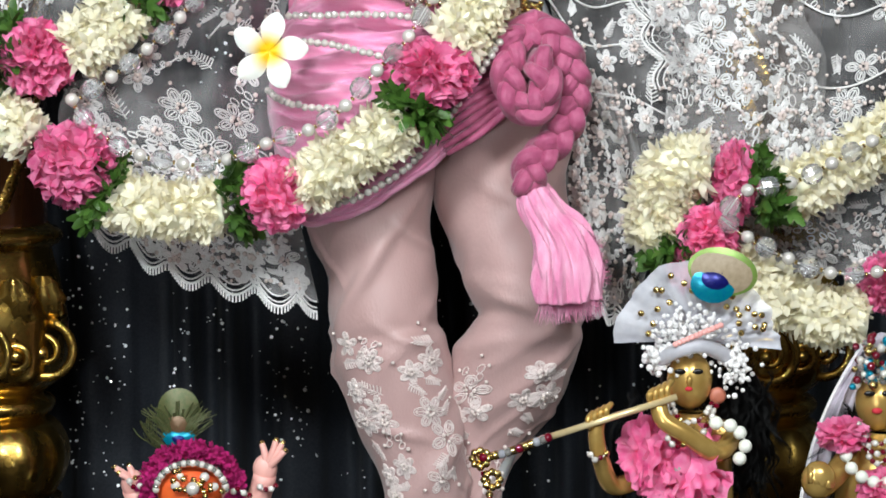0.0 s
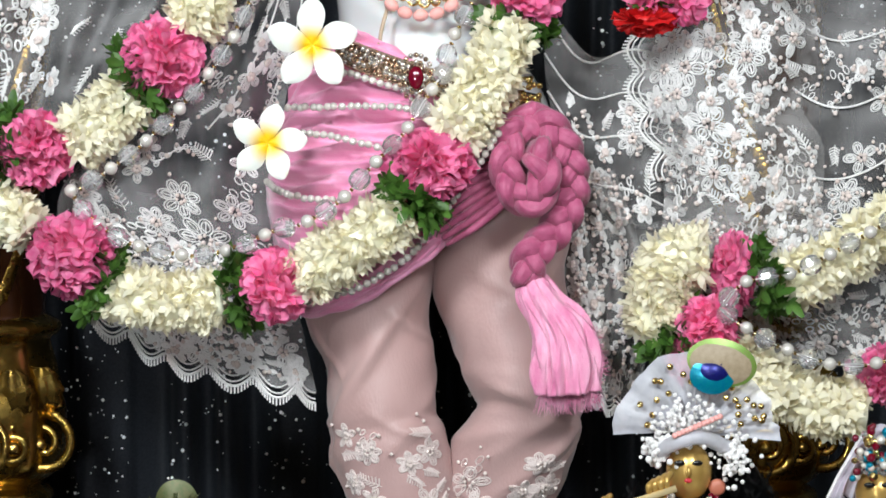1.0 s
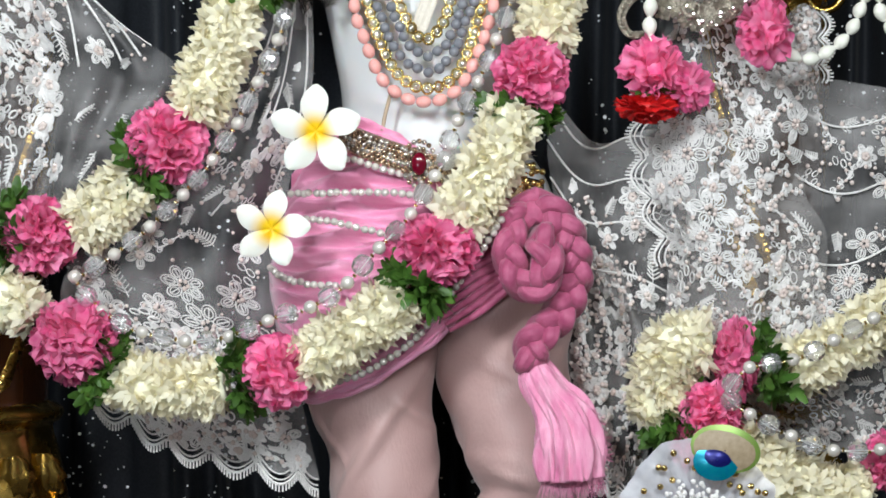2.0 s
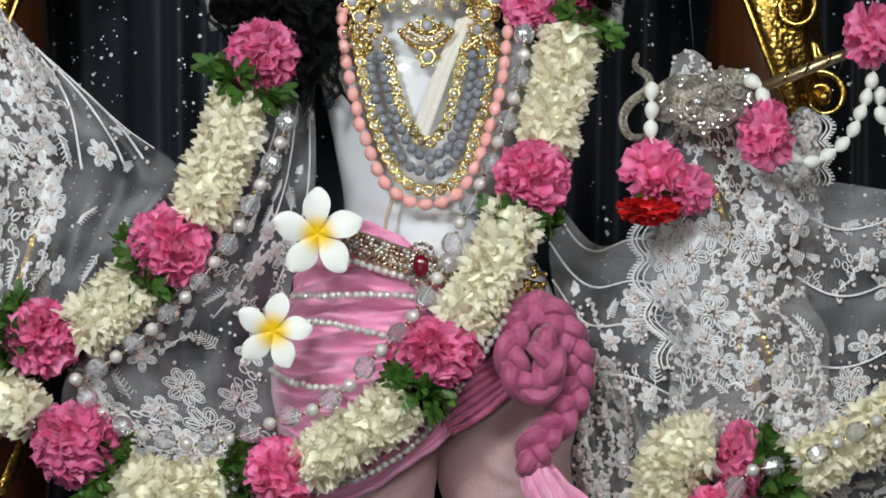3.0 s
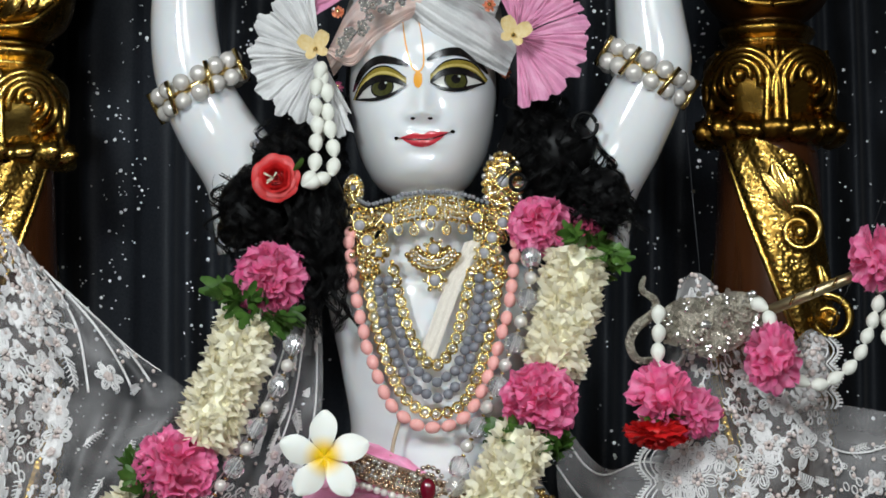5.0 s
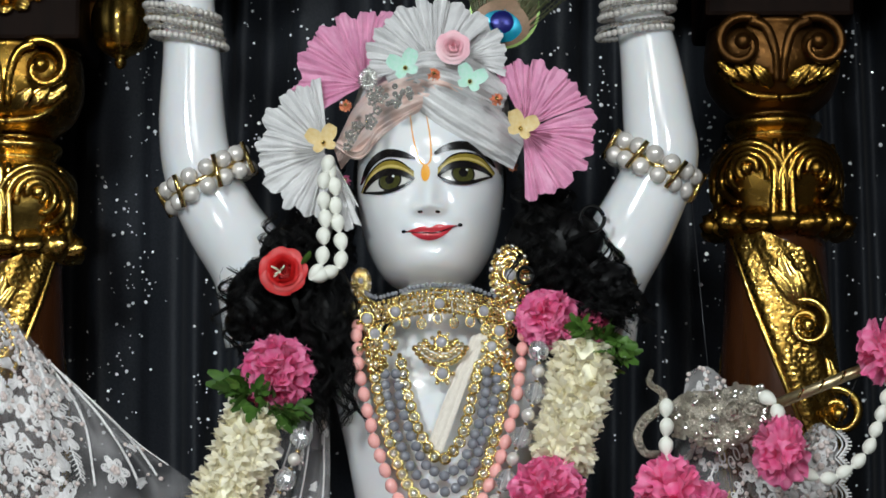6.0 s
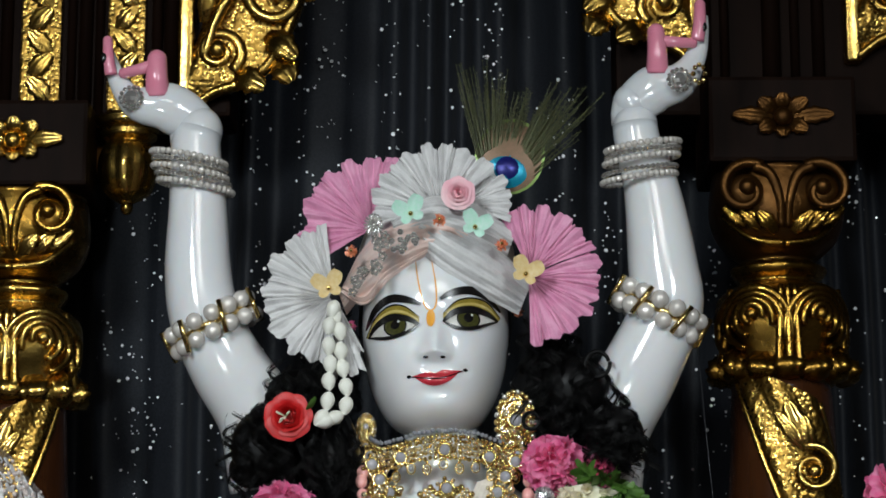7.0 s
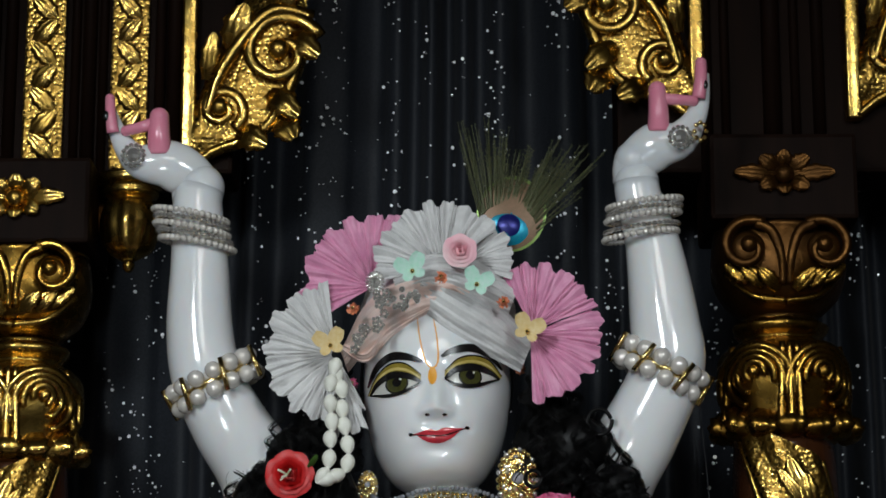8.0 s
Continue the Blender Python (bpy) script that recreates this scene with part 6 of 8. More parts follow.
choker = thing("choker", (-0.024, -0.080, 1.818), "broad gold choker with grey stones and a crescent pendant", "necklace", "necklaces")
collar = glide([(-0.118, -0.020, 1.838), (-0.098, -0.060, 1.817), (-0.059, -0.075, 1.825), (-0.024, -0.080, 1.829), (0.014, -0.075, 1.825), (0.049, -0.060, 1.817), (0.069, -0.020, 1.838)], 60)
for dz, dy, r, key in ((0.022, 0.008, 0.0026, ("round", BEAD_GREY)), (0.015, 0.004, 0.0026, ("round", GOLD_JEWEL)), (0.010, 0.002, 0.0028, ("round", GOLD_JEWEL)), (0.004, 0.001, 0.0028, ("round", DIAMOND_WARM)), (-0.003, -0.001, 0.0028, ("round", GOLD_JEWEL)), (-0.010, -0.004, 0.0028, ("round", GOLD_JEWEL))):
    ln = collar + (0, dy, dz)
    s = 0.0
    while s < length(ln):
        p, _ = along(ln, s)
        bead("bead", choker, key, p + rng.normal(0, 0.0005, 3), size=r)
        s += r * 2.0
total = length(collar)
for k in range(15):
    p, _ = along(collar, total * (k + 0.5) / 15)
    p = p + (0, -0.006, 0.003 * math.cos(k * 2.1))
    if k % 3 == 1:
        jewel_cluster(choker, p, 0.0072)
        continue
    # a small blossom of stones in gold claws
    bead("gold_bead", choker, ("round", GOLD_JEWEL), p + (0, -0.003, 0), size=0.0028)
    for q in range(6):
        a = q * math.pi / 3 + k
        bead("rhinestone", choker, ("oval", DIAMOND_WARM), p + 0.0068 * np.array([math.cos(a), 0, math.sin(a)]), (math.cos(a), 0, math.sin(a)), 0.0032)
for k in range(13):
    p, _ = along(collar, total * (k + 0.9) / 14)
    p = p + (0, -0.008, -0.018 - 0.004 * (k % 2))
    part("drop_ring", tube(p + 0.0046 * np.array([[math.cos(a), 0, 1.3 * math.sin(a)] for a in np.linspace(0, 2 * np.pi, 13)]), 0.0011, 5, 1, False), GOLD_JEWEL, choker)
    bead("drop", choker, ("oval", DIAMOND_WARM if k % 2 else STONE_GREY), p + (0, -0.001, 0), size=0.0036)
    bead("drop_cap", choker, ("round", GOLD_JEWEL), p + (0, 0, 0.0085), size=0.0022)
for p in ((-0.097, -0.082, 1.794), (-0.086, -0.088, 1.779), (0.034, -0.088, 1.779), (0.043, -0.085, 1.797), (-0.106, -0.075, 1.812), (0.055, -0.075, 1.815)):
    jewel_cluster(choker, p, 0.0074)
for k in range(3):
    a0 = np.linspace(0.15 * np.pi, 0.85 * np.pi, 13 - 2 * k)
    for a in a0:
        bead("gold_bead", choker, ("round", GOLD_JEWEL if k != 1 else DIAMOND_WARM), np.array((-0.023, -0.093, 1.792)) + (0.032 * math.cos(a) * (1 - 0.2 * k), -0.001 * k, -0.034 * math.sin(a) * (1 - 0.24 * k)), size=0.0037)
jewel_cluster(choker, (-0.022, -0.095, 1.783), 0.0075)
jewel_cluster(choker, (-0.021, -0.094, 1.748), 0.0078, 6)
for cx in ((-0.091, -0.086, 1.763), (0.039, -0.086, 1.763)):
    for k in range(34):
        bead("gold_bead", choker, ("round", GOLD_JEWEL if k % 3 else DIAMOND_WARM), np.array(cx) + (rng.normal(0, 0.011), rng.normal(0, 0.002), rng.uniform(-0.014, 0.022)), size=rng.uniform(0.003, 0.0048))

for at, sc in (((0.056, -0.055, 1.862), 1.0), ((-0.115, -0.030, 1.858), 0.5)):
    ear = thing("earring", at, "large gold filigree earring with grey stones", "earring", "earrings")
    for ring_r, cnt, sz in ((0.030, 26, 0.0034), (0.023, 22, 0.0030), (0.016, 15, 0.0032)):
        for k in range(cnt):
            a = 2 * np.pi * k / cnt
            bead("gold_bead", ear, ("round", GOLD_JEWEL if k % 3 else DIAMOND), np.array(at) + np.array([0.72 * ring_r * math.cos(a), -0.002, ring_r * 1.15 * math.sin(a)]) * sc, size=sz * sc)
    part("plate", ball(at, (0.022 * sc, 0.003, 0.034 * sc), 20, 10), GOLD_JEWEL, ear)
    jewel_cluster(ear, np.array(at) + (0, -0.006, 0.002), 0.0085 * sc)
    jewel_cluster(ear, np.array(at) + (0, -0.006, -0.040 * sc), 0.0085 * sc, 6)

# ---- the jewelled belt ----
belt = thing("jewelled_belt", (-0.075, -0.125, 1.531), "bronze rhinestone belt with a ruby clasp", "belt")
bl = glide([(-0.114, -0.108, 1.547), (-0.081, -0.124, 1.533), (-0.047, -0.130, 1.521), (-0.026, -0.132, 1.514), (0.011, -0.130, 1.504), (0.074, -0.100, 1.489), (0.107, -0.050, 1.482)], 100)
BRONZE = mat("bronze_rhinestone", (0.42, 0.28, 0.20), (0.7, 0.55, 0.4), rough=0.15, metal=0.9, scale=300, vary=0.5)
part("band", tube(bl, 0.015, 10, 0.35), BRONZE, belt)
for r_i in range(5):
    s = 0.002 * (r_i % 2)
    while s < length(bl) * 0.62:
        p, way = along(bl, s)
        bead("rhinestone", belt, ("round", BRONZE if rng.random() < 0.6 else DIAMOND), p + (0.3 * (r_i - 2) * 0.006, -0.006, (2 - r_i) * 0.0062), size=0.0031)
        s += 0.0062
clasp = np.array((-0.028, -0.142, 1.515))
part("ruby", ball(clasp, (0.009, 0.006, 0.013), 14, 10), RUBY, belt, "dark red oval stone")
for ring_r, cnt in ((1.0, 16), (1.45, 20)):
    for k in range(cnt):
        a = 2 * np.pi * k / cnt
        bead("rhinestone", belt, ("round", BRONZE if k % 2 else DIAMOND), clasp + (0.0125 * ring_r * math.cos(a), 0.002, 0.017 * ring_r * math.sin(a)), size=0.003)
bead("clasp_pearl", belt, ROUND, (0.000, -0.145, 1.521), size=0.0085)
bead("clasp_pearl", belt, ROUND, (-0.023, -0.152, 1.480), size=0.0085)
for k in range(26):
    bead("gold_bead", belt, ("round", GOLD_JEWEL), np.array((0.098, -0.090, 1.498)) + (rng.normal(0, 0.005), rng.normal(0, 0.003), rng.uniform(-0.025, 0.02)), size=0.0036)


# ---- armlets, bangles and rings ----
def armlet(centre, axis, r, label):
    th = thing("pearl_armlet", centre, label, "armlet", "pearl armlets")
    fr = frame_for(axis)
    for k in range(14):
        a = 2 * np.pi * k / 14
        for row in (-1, 1):
            p = np.asarray(centre) + fr @ np.array([r * math.cos(a + 0.08 * row), r * math.sin(a + 0.08 * row), row * 0.0100])
            bead("pearl", th, ROUND, p, size=0.0104 * rng.uniform(0.95, 1.04))
        if k % 2 == 0:
            b = a + np.pi / 14
            c0, c1 = (np.asarray(centre) + fr @ np.array([(r + 0.008) * math.cos(b + 4 * q), (r + 0.008) * math.sin(b + 4 * q), q]) for q in (-0.019, 0.019))
            part("gold_bar", tube(np.array([c0, c1]), 0.0030, 7), GOLD_JEWEL, th)
    part("band", tube(np.array([np.asarray(centre) + fr @ np.array([r * 0.93 * math.cos(a), r * 0.93 * math.sin(a), 0]) for a in np.linspace(0, 2 * np.pi, 33)]), 0.004, 6), GOLD_JEWEL, th)
    return th


armlet((-0.295, -0.008, 1.983), (-0.46, -0.12, 0.88), 0.050, "armlet of two rows of large pearls with gold bars")
armlet((0.224, -0.008, 1.998), (0.46, -0.12, 0.88), 0.050, "armlet of two rows of large pearls with gold bars")


def bangle(centre, axis, r, key, size, label):
    th = thing("bangle", centre, label, "bangle", "bangles on the wrists")
    fr = frame_for(axis)
    n = int(2 * np.pi * r / (size * 1.95))
    for k in range(n):
        a = 2 * np.pi * k / n
        bead("bead", th, key, np.asarray(centre) + fr @ np.array([r * math.cos(a), r * math.sin(a), 0]), size=size)
    part("wire", tube(np.array([np.asarray(centre) + fr @ np.array([r * 0.96 * math.cos(a), r * 0.96 * math.sin(a), 0]) for a in np.linspace(0, 2 * np.pi, 33)]), size * 0.6, 6), GOLD_JEWEL if key != ROUND else THREAD, th)
    return th


GLINT = ("round", DIAMOND)
for dz, key, size, dx in ((0.018, ROUND, 0.0040, -0.006), (0.010, GLINT, 0.0032, -0.004), (0.001, ROUND, 0.0040, -0.004), (-0.008, GLINT, 0.0032, 0.0), (-0.017, ROUND, 0.0040, 0.003)):
    bangle(np.array((-0.322, -0.010, 2.165)) + (dx, 0, dz), (0.18, -0.10, 1), 0.044, key, size, "thin bangle of pearls" if key == ROUND else "thin glittering rhinestone bangle")
for dz, key, size, dx in ((0.020, ROUND, 0.0040, 0.004), (0.012, GLINT, 0.0032, 0.004), (0.004, ROUND, 0.0040, 0.002), (-0.010, GLINT, 0.0032, 0.0), (-0.019, ROUND, 0.0040, -0.001)):
    bangle(np.array((0.205, -0.010, 2.176)) + (dx, 0, dz), (-0.14, -0.12, 1), 0.0435, key, size, "thin bangle of pearls" if key == ROUND else "thin glittering rhinestone bangle")
for at in ((-0.393, -0.045, 2.248), (0.250, -0.050, 2.267)):
    fr = thing("finger_ring", at, "square rhinestone ring on the statue's finger", "ring", "finger rings")
    part("crystal", ball(at, (0.009, 0.006, 0.009), 8, 6), DIAMOND, fr, smooth=False)
    for k in range(14):
        a = 2 * np.pi * k / 14
        bead("rhinestone", fr, GLINT, np.array(at) + (0.0125 * math.cos(a), 0.001, 0.0125 * math.sin(a)), size=0.0028)
    if at[0] > 0:
        for k in range(8):
            bead("gold_bead", fr, ("round", GOLD_JEWEL), np.array((0.274, -0.045, 2.275)) + (0.007 * math.cos(k * 0.785), 0, 0.011 * math.sin(k * 0.785)), size=0.003)


# ---- the curled black wig ----
def curls(count, spots, scale=1.0):
    """Bundles of fine hair that fall in loose ringlets, with stray hairs about them."""
    shapes = []
    for k in range(count):
        c, spread, fall = spots[rng.choice(len(spots))]
        p = np.asarray(c) + np.clip(rng.normal(0, 1, 3), -1.5, 1.5) * np.asarray(spread) + (0, 0, 0.5 * fall)
        n = 34
        s = np.linspace(0, 1, n)
        r = rng.uniform(0.005, 0.009) * scale
        turns = rng.uniform(0.8, 1.8) * rng.choice([-1, 1])
        ph = rng.uniform(0, 6.3)
        lean = rng.normal(0, 0.2, 2)
        fl = fall * rng.uniform(0.9, 1.5)
        line = p + np.stack([r * np.cos(ph + turns * 6.28 * s) + lean[0] * fl * s, 0.7 * r * np.sin(ph + turns * 6.28 * s) + 0.3 * lean[1] * fl * s, -fl * s], 1)
        if np.any((np.abs(line[:, 0] - HEAD[0]) < 0.086) & (np.abs(line[:, 2] - HEAD[2]) < 0.125) & (line[:, 1] < 0.02)):
            continue
        for q in range(11):
            o = rng.normal(0, 0.0016 * scale, 3)
            fan = rng.normal(0, 0.0014 * scale, 3) * (s ** 2)[:, None]
            shapes.append(tube(line + o + fan, rng.uniform(0.0003, 0.00065) * scale * np.sin(np.pi * np.linspace(0.2, 0.93, n)) ** 0.5, 3, 1, False))
    for k in range(count):
        c, spread, fall = spots[rng.choice(len(spots))]
        p = np.asarray(c) + np.clip(rng.normal(0, 1.1, 3), -1.7, 1.7) * np.asarray(spread)
        if abs(p[0] - HEAD[0]) < 0.1 and abs(p[2] - HEAD[2]) < 0.14:
            continue
        a = np.linspace(0, rng.uniform(2, 6), 12) + rng.uniform(0, 6.3)
        r = rng.uniform(0.003, 0.010) * scale
        shapes.append(tube(p + np.stack([r * np.cos(a), 0.002 * a, r * np.sin(a) - 0.003 * a * scale], 1), 0.00022, 3, 1, False))
    return shapes


wig = thing("black_wig", (-0.037, 0.060, 1.923), "long curled black wig falling on both shoulders", "wig")
back = ball((-0.037, 0.055, 1.997), (0.092, 0.075, 0.125), 24, 16)
part("cap", back, HAIR, wig)
part("hair_mass", joined(curls(260, [((-0.187, -0.050, 1.894), (0.020, 0.015, 0.016), 0.04), ((-0.209, -0.050, 1.842), (0.024, 0.015, 0.020), 0.04), ((-0.153, -0.070, 1.839), (0.020, 0.015, 0.025), 0.06), ((-0.149, -0.090, 1.773), (0.016, 0.010, 0.035), 0.05), ((-0.235, -0.070, 1.833), (0.020, 0.012, 0.022), 0.03), ((-0.137, 0.000, 1.941), (0.010, 0.015, 0.03), 0.03)])
     + [ball(p, r, 14, 10) for p, r in (((-0.190, -0.010, 1.883), (0.055, 0.035, 0.048)), ((-0.211, -0.020, 1.836), (0.050, 0.03, 0.038)), ((-0.153, -0.050, 1.809), (0.034, 0.03, 0.075)), ((-0.233, -0.045, 1.836), (0.036, 0.025, 0.042)), ((-0.246, -0.030, 1.812), (0.026, 0.025, 0.022)))]), HAIR, wig)
part("hair_mass", joined(curls(260, [((0.091, -0.030, 1.916), (0.022, 0.02, 0.03), 0.05), ((0.119, -0.050, 1.887), (0.026, 0.015, 0.026), 0.035), ((0.151, -0.040, 1.869), (0.022, 0.015, 0.022), 0.035), ((0.169, -0.070, 1.839), (0.018, 0.012, 0.016), 0.025), ((0.095, -0.010, 1.946), (0.010, 0.012, 0.02), 0.03), ((0.115, -0.050, 1.835), (0.026, 0.015, 0.012), 0.02)])
     + [ball(p, r, 14, 10) for p, r in (((0.101, -0.010, 1.896), (0.052, 0.035, 0.058)), ((0.147, -0.010, 1.873), (0.052, 0.03, 0.042)), ((0.170, -0.045, 1.848), (0.032, 0.025, 0.034)), ((0.123, -0.040, 1.905), (0.040, 0.025, 0.034)))]), HAIR, wig)
for c, r in (((0.149, -0.060, 1.928), 0.014), ((0.073, -0.075, 1.861), 0.009), ((-0.190, -0.060, 1.786), 0.016)):
    a = np.linspace(0.3, 6.4, 24)
    part("loose_curl", tube(np.stack([c[0] + r * np.cos(a), c[1] + 0.006 * np.cos(a / 2), c[2] + r * 1.1 * np.sin(a)], 1), 0.0024, 6), HAIR, wig)


# ---- the turban ----
def pleated_fan(centre, r, a0, a1, pleats, cup=0.25, edge=0.0):
    """A fan of gathered satin: sharp uneven pleats that run from its heart to a wavy rim."""
    pleats = int(pleats * 1.35)
    n, m = 16, pleats * 9 + 1
    v = np.linspace(0.06, 1, n)[:, None]
    t = np.linspace(0, 1, m)[None]
    wob = np.cumsum(rng.normal(0, 0.28, pleats + 2))
    ph = t * pleats + np.interp(t, np.linspace(0, 1, pleats + 2), wob)
    a = np.radians(a0 + (a1 - a0) * t) + 0.03 * np.sin(ph * 2.3) * v
    tri = 0.5 + 0.5 * np.cos(2 * np.pi * ph) * np.abs(np.cos(2 * np.pi * ph)) ** 0.2 * 0.8 + 0.12 * np.sin(2 * np.pi * ph * 2.7)
    amp = np.interp(t, np.linspace(0, 1, pleats + 2), rng.uniform(0.3, 1.7, pleats + 2))
    rad = r * v * (1 + 0.045 * np.sin(ph * 6.28 * 0.37 + 1) + 0.03 * np.sin(ph * 1.7) + 0.04 * (tri - 0.5) * v)
    y = -cup * r * np.sin(np.pi * 0.62 * v) - (0.068 * r * amp * v ** 0.7) * (tri - 0.5) + 0.016 * r * np.sin(v * 11 + ph * 2.1) + 0.010 * r * np.sin(v * 23 + ph * 5) + edge * r * v ** 4
    return cloth(np.stack([centre[0] + rad * np.cos(a), centre[1] + y, centre[2] + rad * np.sin(a)], -1))


turban = thing("turban", (-0.039, -0.050, 2.045), "turban of pleated pink and silver-grey satin fans", "turban")
part("satin_fan", pleated_fan((-0.110, -0.045, 2.088), 0.079, 52, 215, 17), SATIN_PINK, turban, "pink pleated satin fan")
part("satin_fan", pleated_fan((-0.092, -0.020, 2.120), 0.056, 30, 120, 6), SATIN_PINK, turban, "pink pleated satin fan")
part("satin_fan", pleated_fan((-0.029, -0.075, 2.099), 0.077, 38, 190, 19), SATIN_GREY, turban, "silver-grey pleated satin fan")
part("satin_fan", pleated_fan((-0.005, -0.070, 2.110), 0.056, -22, 66, 9), SATIN_GREY, turban, "silver-grey pleated satin fan")
part("satin_fan", pleated_fan((-0.152, -0.055, 2.007), 0.079, 95, 300, 24), SATIN_GREY, turban, "silver-grey pleated satin fan")
part("satin_fan", pleated_fan((0.074, -0.060, 2.033), 0.074, 18, 118, 12), SATIN_PINK, turban, "pink pleated satin fan")
part("satin_fan", pleated_fan((0.071, -0.065, 2.028), 0.080, -88, 20, 14), SATIN_PINK, turban, "pink pleated satin fan")
part("satin_fan", pleated_fan((-0.149, -0.060, 1.997), 0.085, 268, 296, 5), SATIN_GREY, turban, "silver-grey pleated satin fan")


def wrap(points, width, folds, n=50, m=41, up=(0, -0.1, 1), taper=0.5):
    """A gathered satin band with lengthwise folds."""
    line = glide(points, n)
    s = np.linspace(0, 1, n + 1)[:, None]
    t = np.linspace(-0.5, 0.5, m)[None]
    w = width * (1 - taper * np.abs(2 * s - 1) ** 1.5)
    lay = 0.0015 * np.sin(2 * np.pi * folds * t + 2.2 * np.sin(4 * s)) + 0.0008 * np.sin(2 * np.pi * folds * 2.3 * t + 5 * s)
    bow = 0.25 * width * (4 * t * t)
    tan = unit(np.gradient(line, axis=0))
    side = unit(np.cross(np.cross(tan, up), tan))
    side = side * np.sign(side[:, 2:3] + 1e-9)
    g = line[:, None] + side[:, None] * (w * t)[..., None]
    g[..., 1] += bow - lay
    return cloth(g)


part("crown_cloth", ball((-0.035, 0.000, 2.062), (0.092, 0.088, 0.075), 28, 18), SATIN_GREY, turban)
part("satin_wrap", wrap([(-0.144, -0.030, 2.006), (-0.116, -0.075, 2.036), (-0.077, -0.100, 2.061), (-0.032, -0.108, 2.072), (-0.000, -0.100, 2.064)], 0.050, 3, taper=0.35), SATIN_PEACH, turban, "peach satin wrap")
part("satin_wrap", wrap([(-0.054, -0.105, 2.078), (-0.013, -0.108, 2.052), (0.029, -0.092, 2.030), (0.068, -0.060, 2.006)], 0.062, 5, taper=0.3), SATIN_GREY, turban, "silver-grey satin wrap")
part("satin_wrap", wrap([(-0.083, -0.095, 2.080), (-0.038, -0.110, 2.094), (0.006, -0.105, 2.086), (0.052, -0.080, 2.065)], 0.045, 4, taper=0.3), SATIN_GREY, turban, "silver-grey satin wrap")
part("satin_wrap", wrap([(-0.143, -0.050, 2.018), (-0.117, -0.060, 2.006), (-0.090, -0.085, 2.031), (-0.045, -0.100, 2.054)], 0.020, 2, taper=0.5), SATIN_PEACH, turban, "peach satin wrap")


def butterfly(at, size, lean, material, name, label):
    th = thing(name, at, label, "butterfly ornament", "butterfly ornaments")
    for e in (-1, 1):
        for a, sz in ((0.80, 1.1), (-0.55, 0.70)):
            d = np.array([e * math.cos(a), -0.25, math.sin(a)])
            c, s = math.cos(lean), math.sin(lean)
            d = np.array([d[0] * c - d[2] * s, d[1], d[0] * s + d[2] * c])
            part("wing", moved(blade(size * sz, size * 0.36 * sz, 0.1, 7, 6, 0.0004, 0, 0.7), frame_for(d, (0.0, -1.0, 0.0)), at), material, th)
    part("heart", ball(np.array(at) + (0, -0.004, 0), 0.0028, 10, 7), GOLD_JEWEL, th)
    return th


butterfly((-0.062, -0.142, 2.085), 0.022, 0.35, MINT, "butterfly", "pale mint film butterfly on the turban")
butterfly((0.010, -0.135, 2.071), 0.021, -0.35, MINT, "butterfly", "pale mint film butterfly on the turban")
butterfly((-0.155, -0.102, 2.008), 0.022, 0.25, STRAW, "butterfly", "straw yellow film butterfly on the turban")
butterfly((0.067, -0.107, 2.023), 0.022, -0.35, STRAW, "butterfly", "straw yellow film butterfly on the turban")
for at, m, lab in (((-0.030, -0.139, 2.079), ORANGE_STONE, "orange"), ((0.040, -0.117, 2.055), ORANGE_STONE, "orange"), ((-0.130, -0.107, 2.050), ORANGE_STONE, "orange"), ((0.0597, -0.030, 1.995), ORANGE_STONE, "orange"), ((-0.1337, -0.030, 1.978), ROSE, "pink")):
    st = thing("turban_bud", at, f"tiny {lab} bud with a gold heart on the turban", "ornament", "turban buds")
    part("petal_head", petal_ball(at, 0.0072, 16), m, st)
    bead("heart", st, ("round", GOLD_JEWEL), np.array(at) + (0, -0.0065, 0), size=0.0022)
rs = thing("cloth_rose", (-0.009, -0.137, 2.111), "pale pink cloth rose on the turban", "flower")
part("base", ball((-0.009, -0.124, 2.112), (0.014, 0.008, 0.014), 16, 10), ROSE_PALE, rs)
for shape in spiral_rose((-0.009, -0.127, 2.112), 0.020, 0.6, 5):
    part("petal", shape, ROSE_PALE, rs)

# the silver spray
spray = thing("silver_brooch", (-0.101, -0.127, 2.055), "silver flower spray brooch set with rhinestones", "brooch")
for k in range(18):
    a = 2 * np.pi * k / 18
    part("petal", tube(np.array([(-0.105, -0.129, 2.076), np.array((-0.104, -0.133, 2.075)) + (0.011 * math.cos(a), 0, 0.013 * math.sin(a))]), 0.0013, 5), DIAMOND, spray)
stem = glide([(-0.104, -0.131, 2.070), (-0.096, -0.129, 2.048), (-0.101, -0.125, 2.033), (-0.114, -0.117, 2.018), (-0.133, -0.102, 2.000)], 30)
part("stem", tube(stem, 0.0012, 5), DIAMOND, spray)
for k in range(16):
    p = stem[2 + int(k * 1.7)] + rng.normal(0, 0.005, 3) * (1, 0.3, 1)
    for q in range(5):
        bead("rhinestone", spray, GLINT, p + (0.0036 * math.cos(q * 1.26), -0.003, 0.0036 * math.sin(q * 1.26)), size=0.0024)
for k in range(16):
    bead("rhinestone", spray, GLINT, np.array((-0.067, -0.135, 2.055)) + (rng.normal(0, 0.007), -0.002, rng.normal(0, 0.009)), size=0.0036)

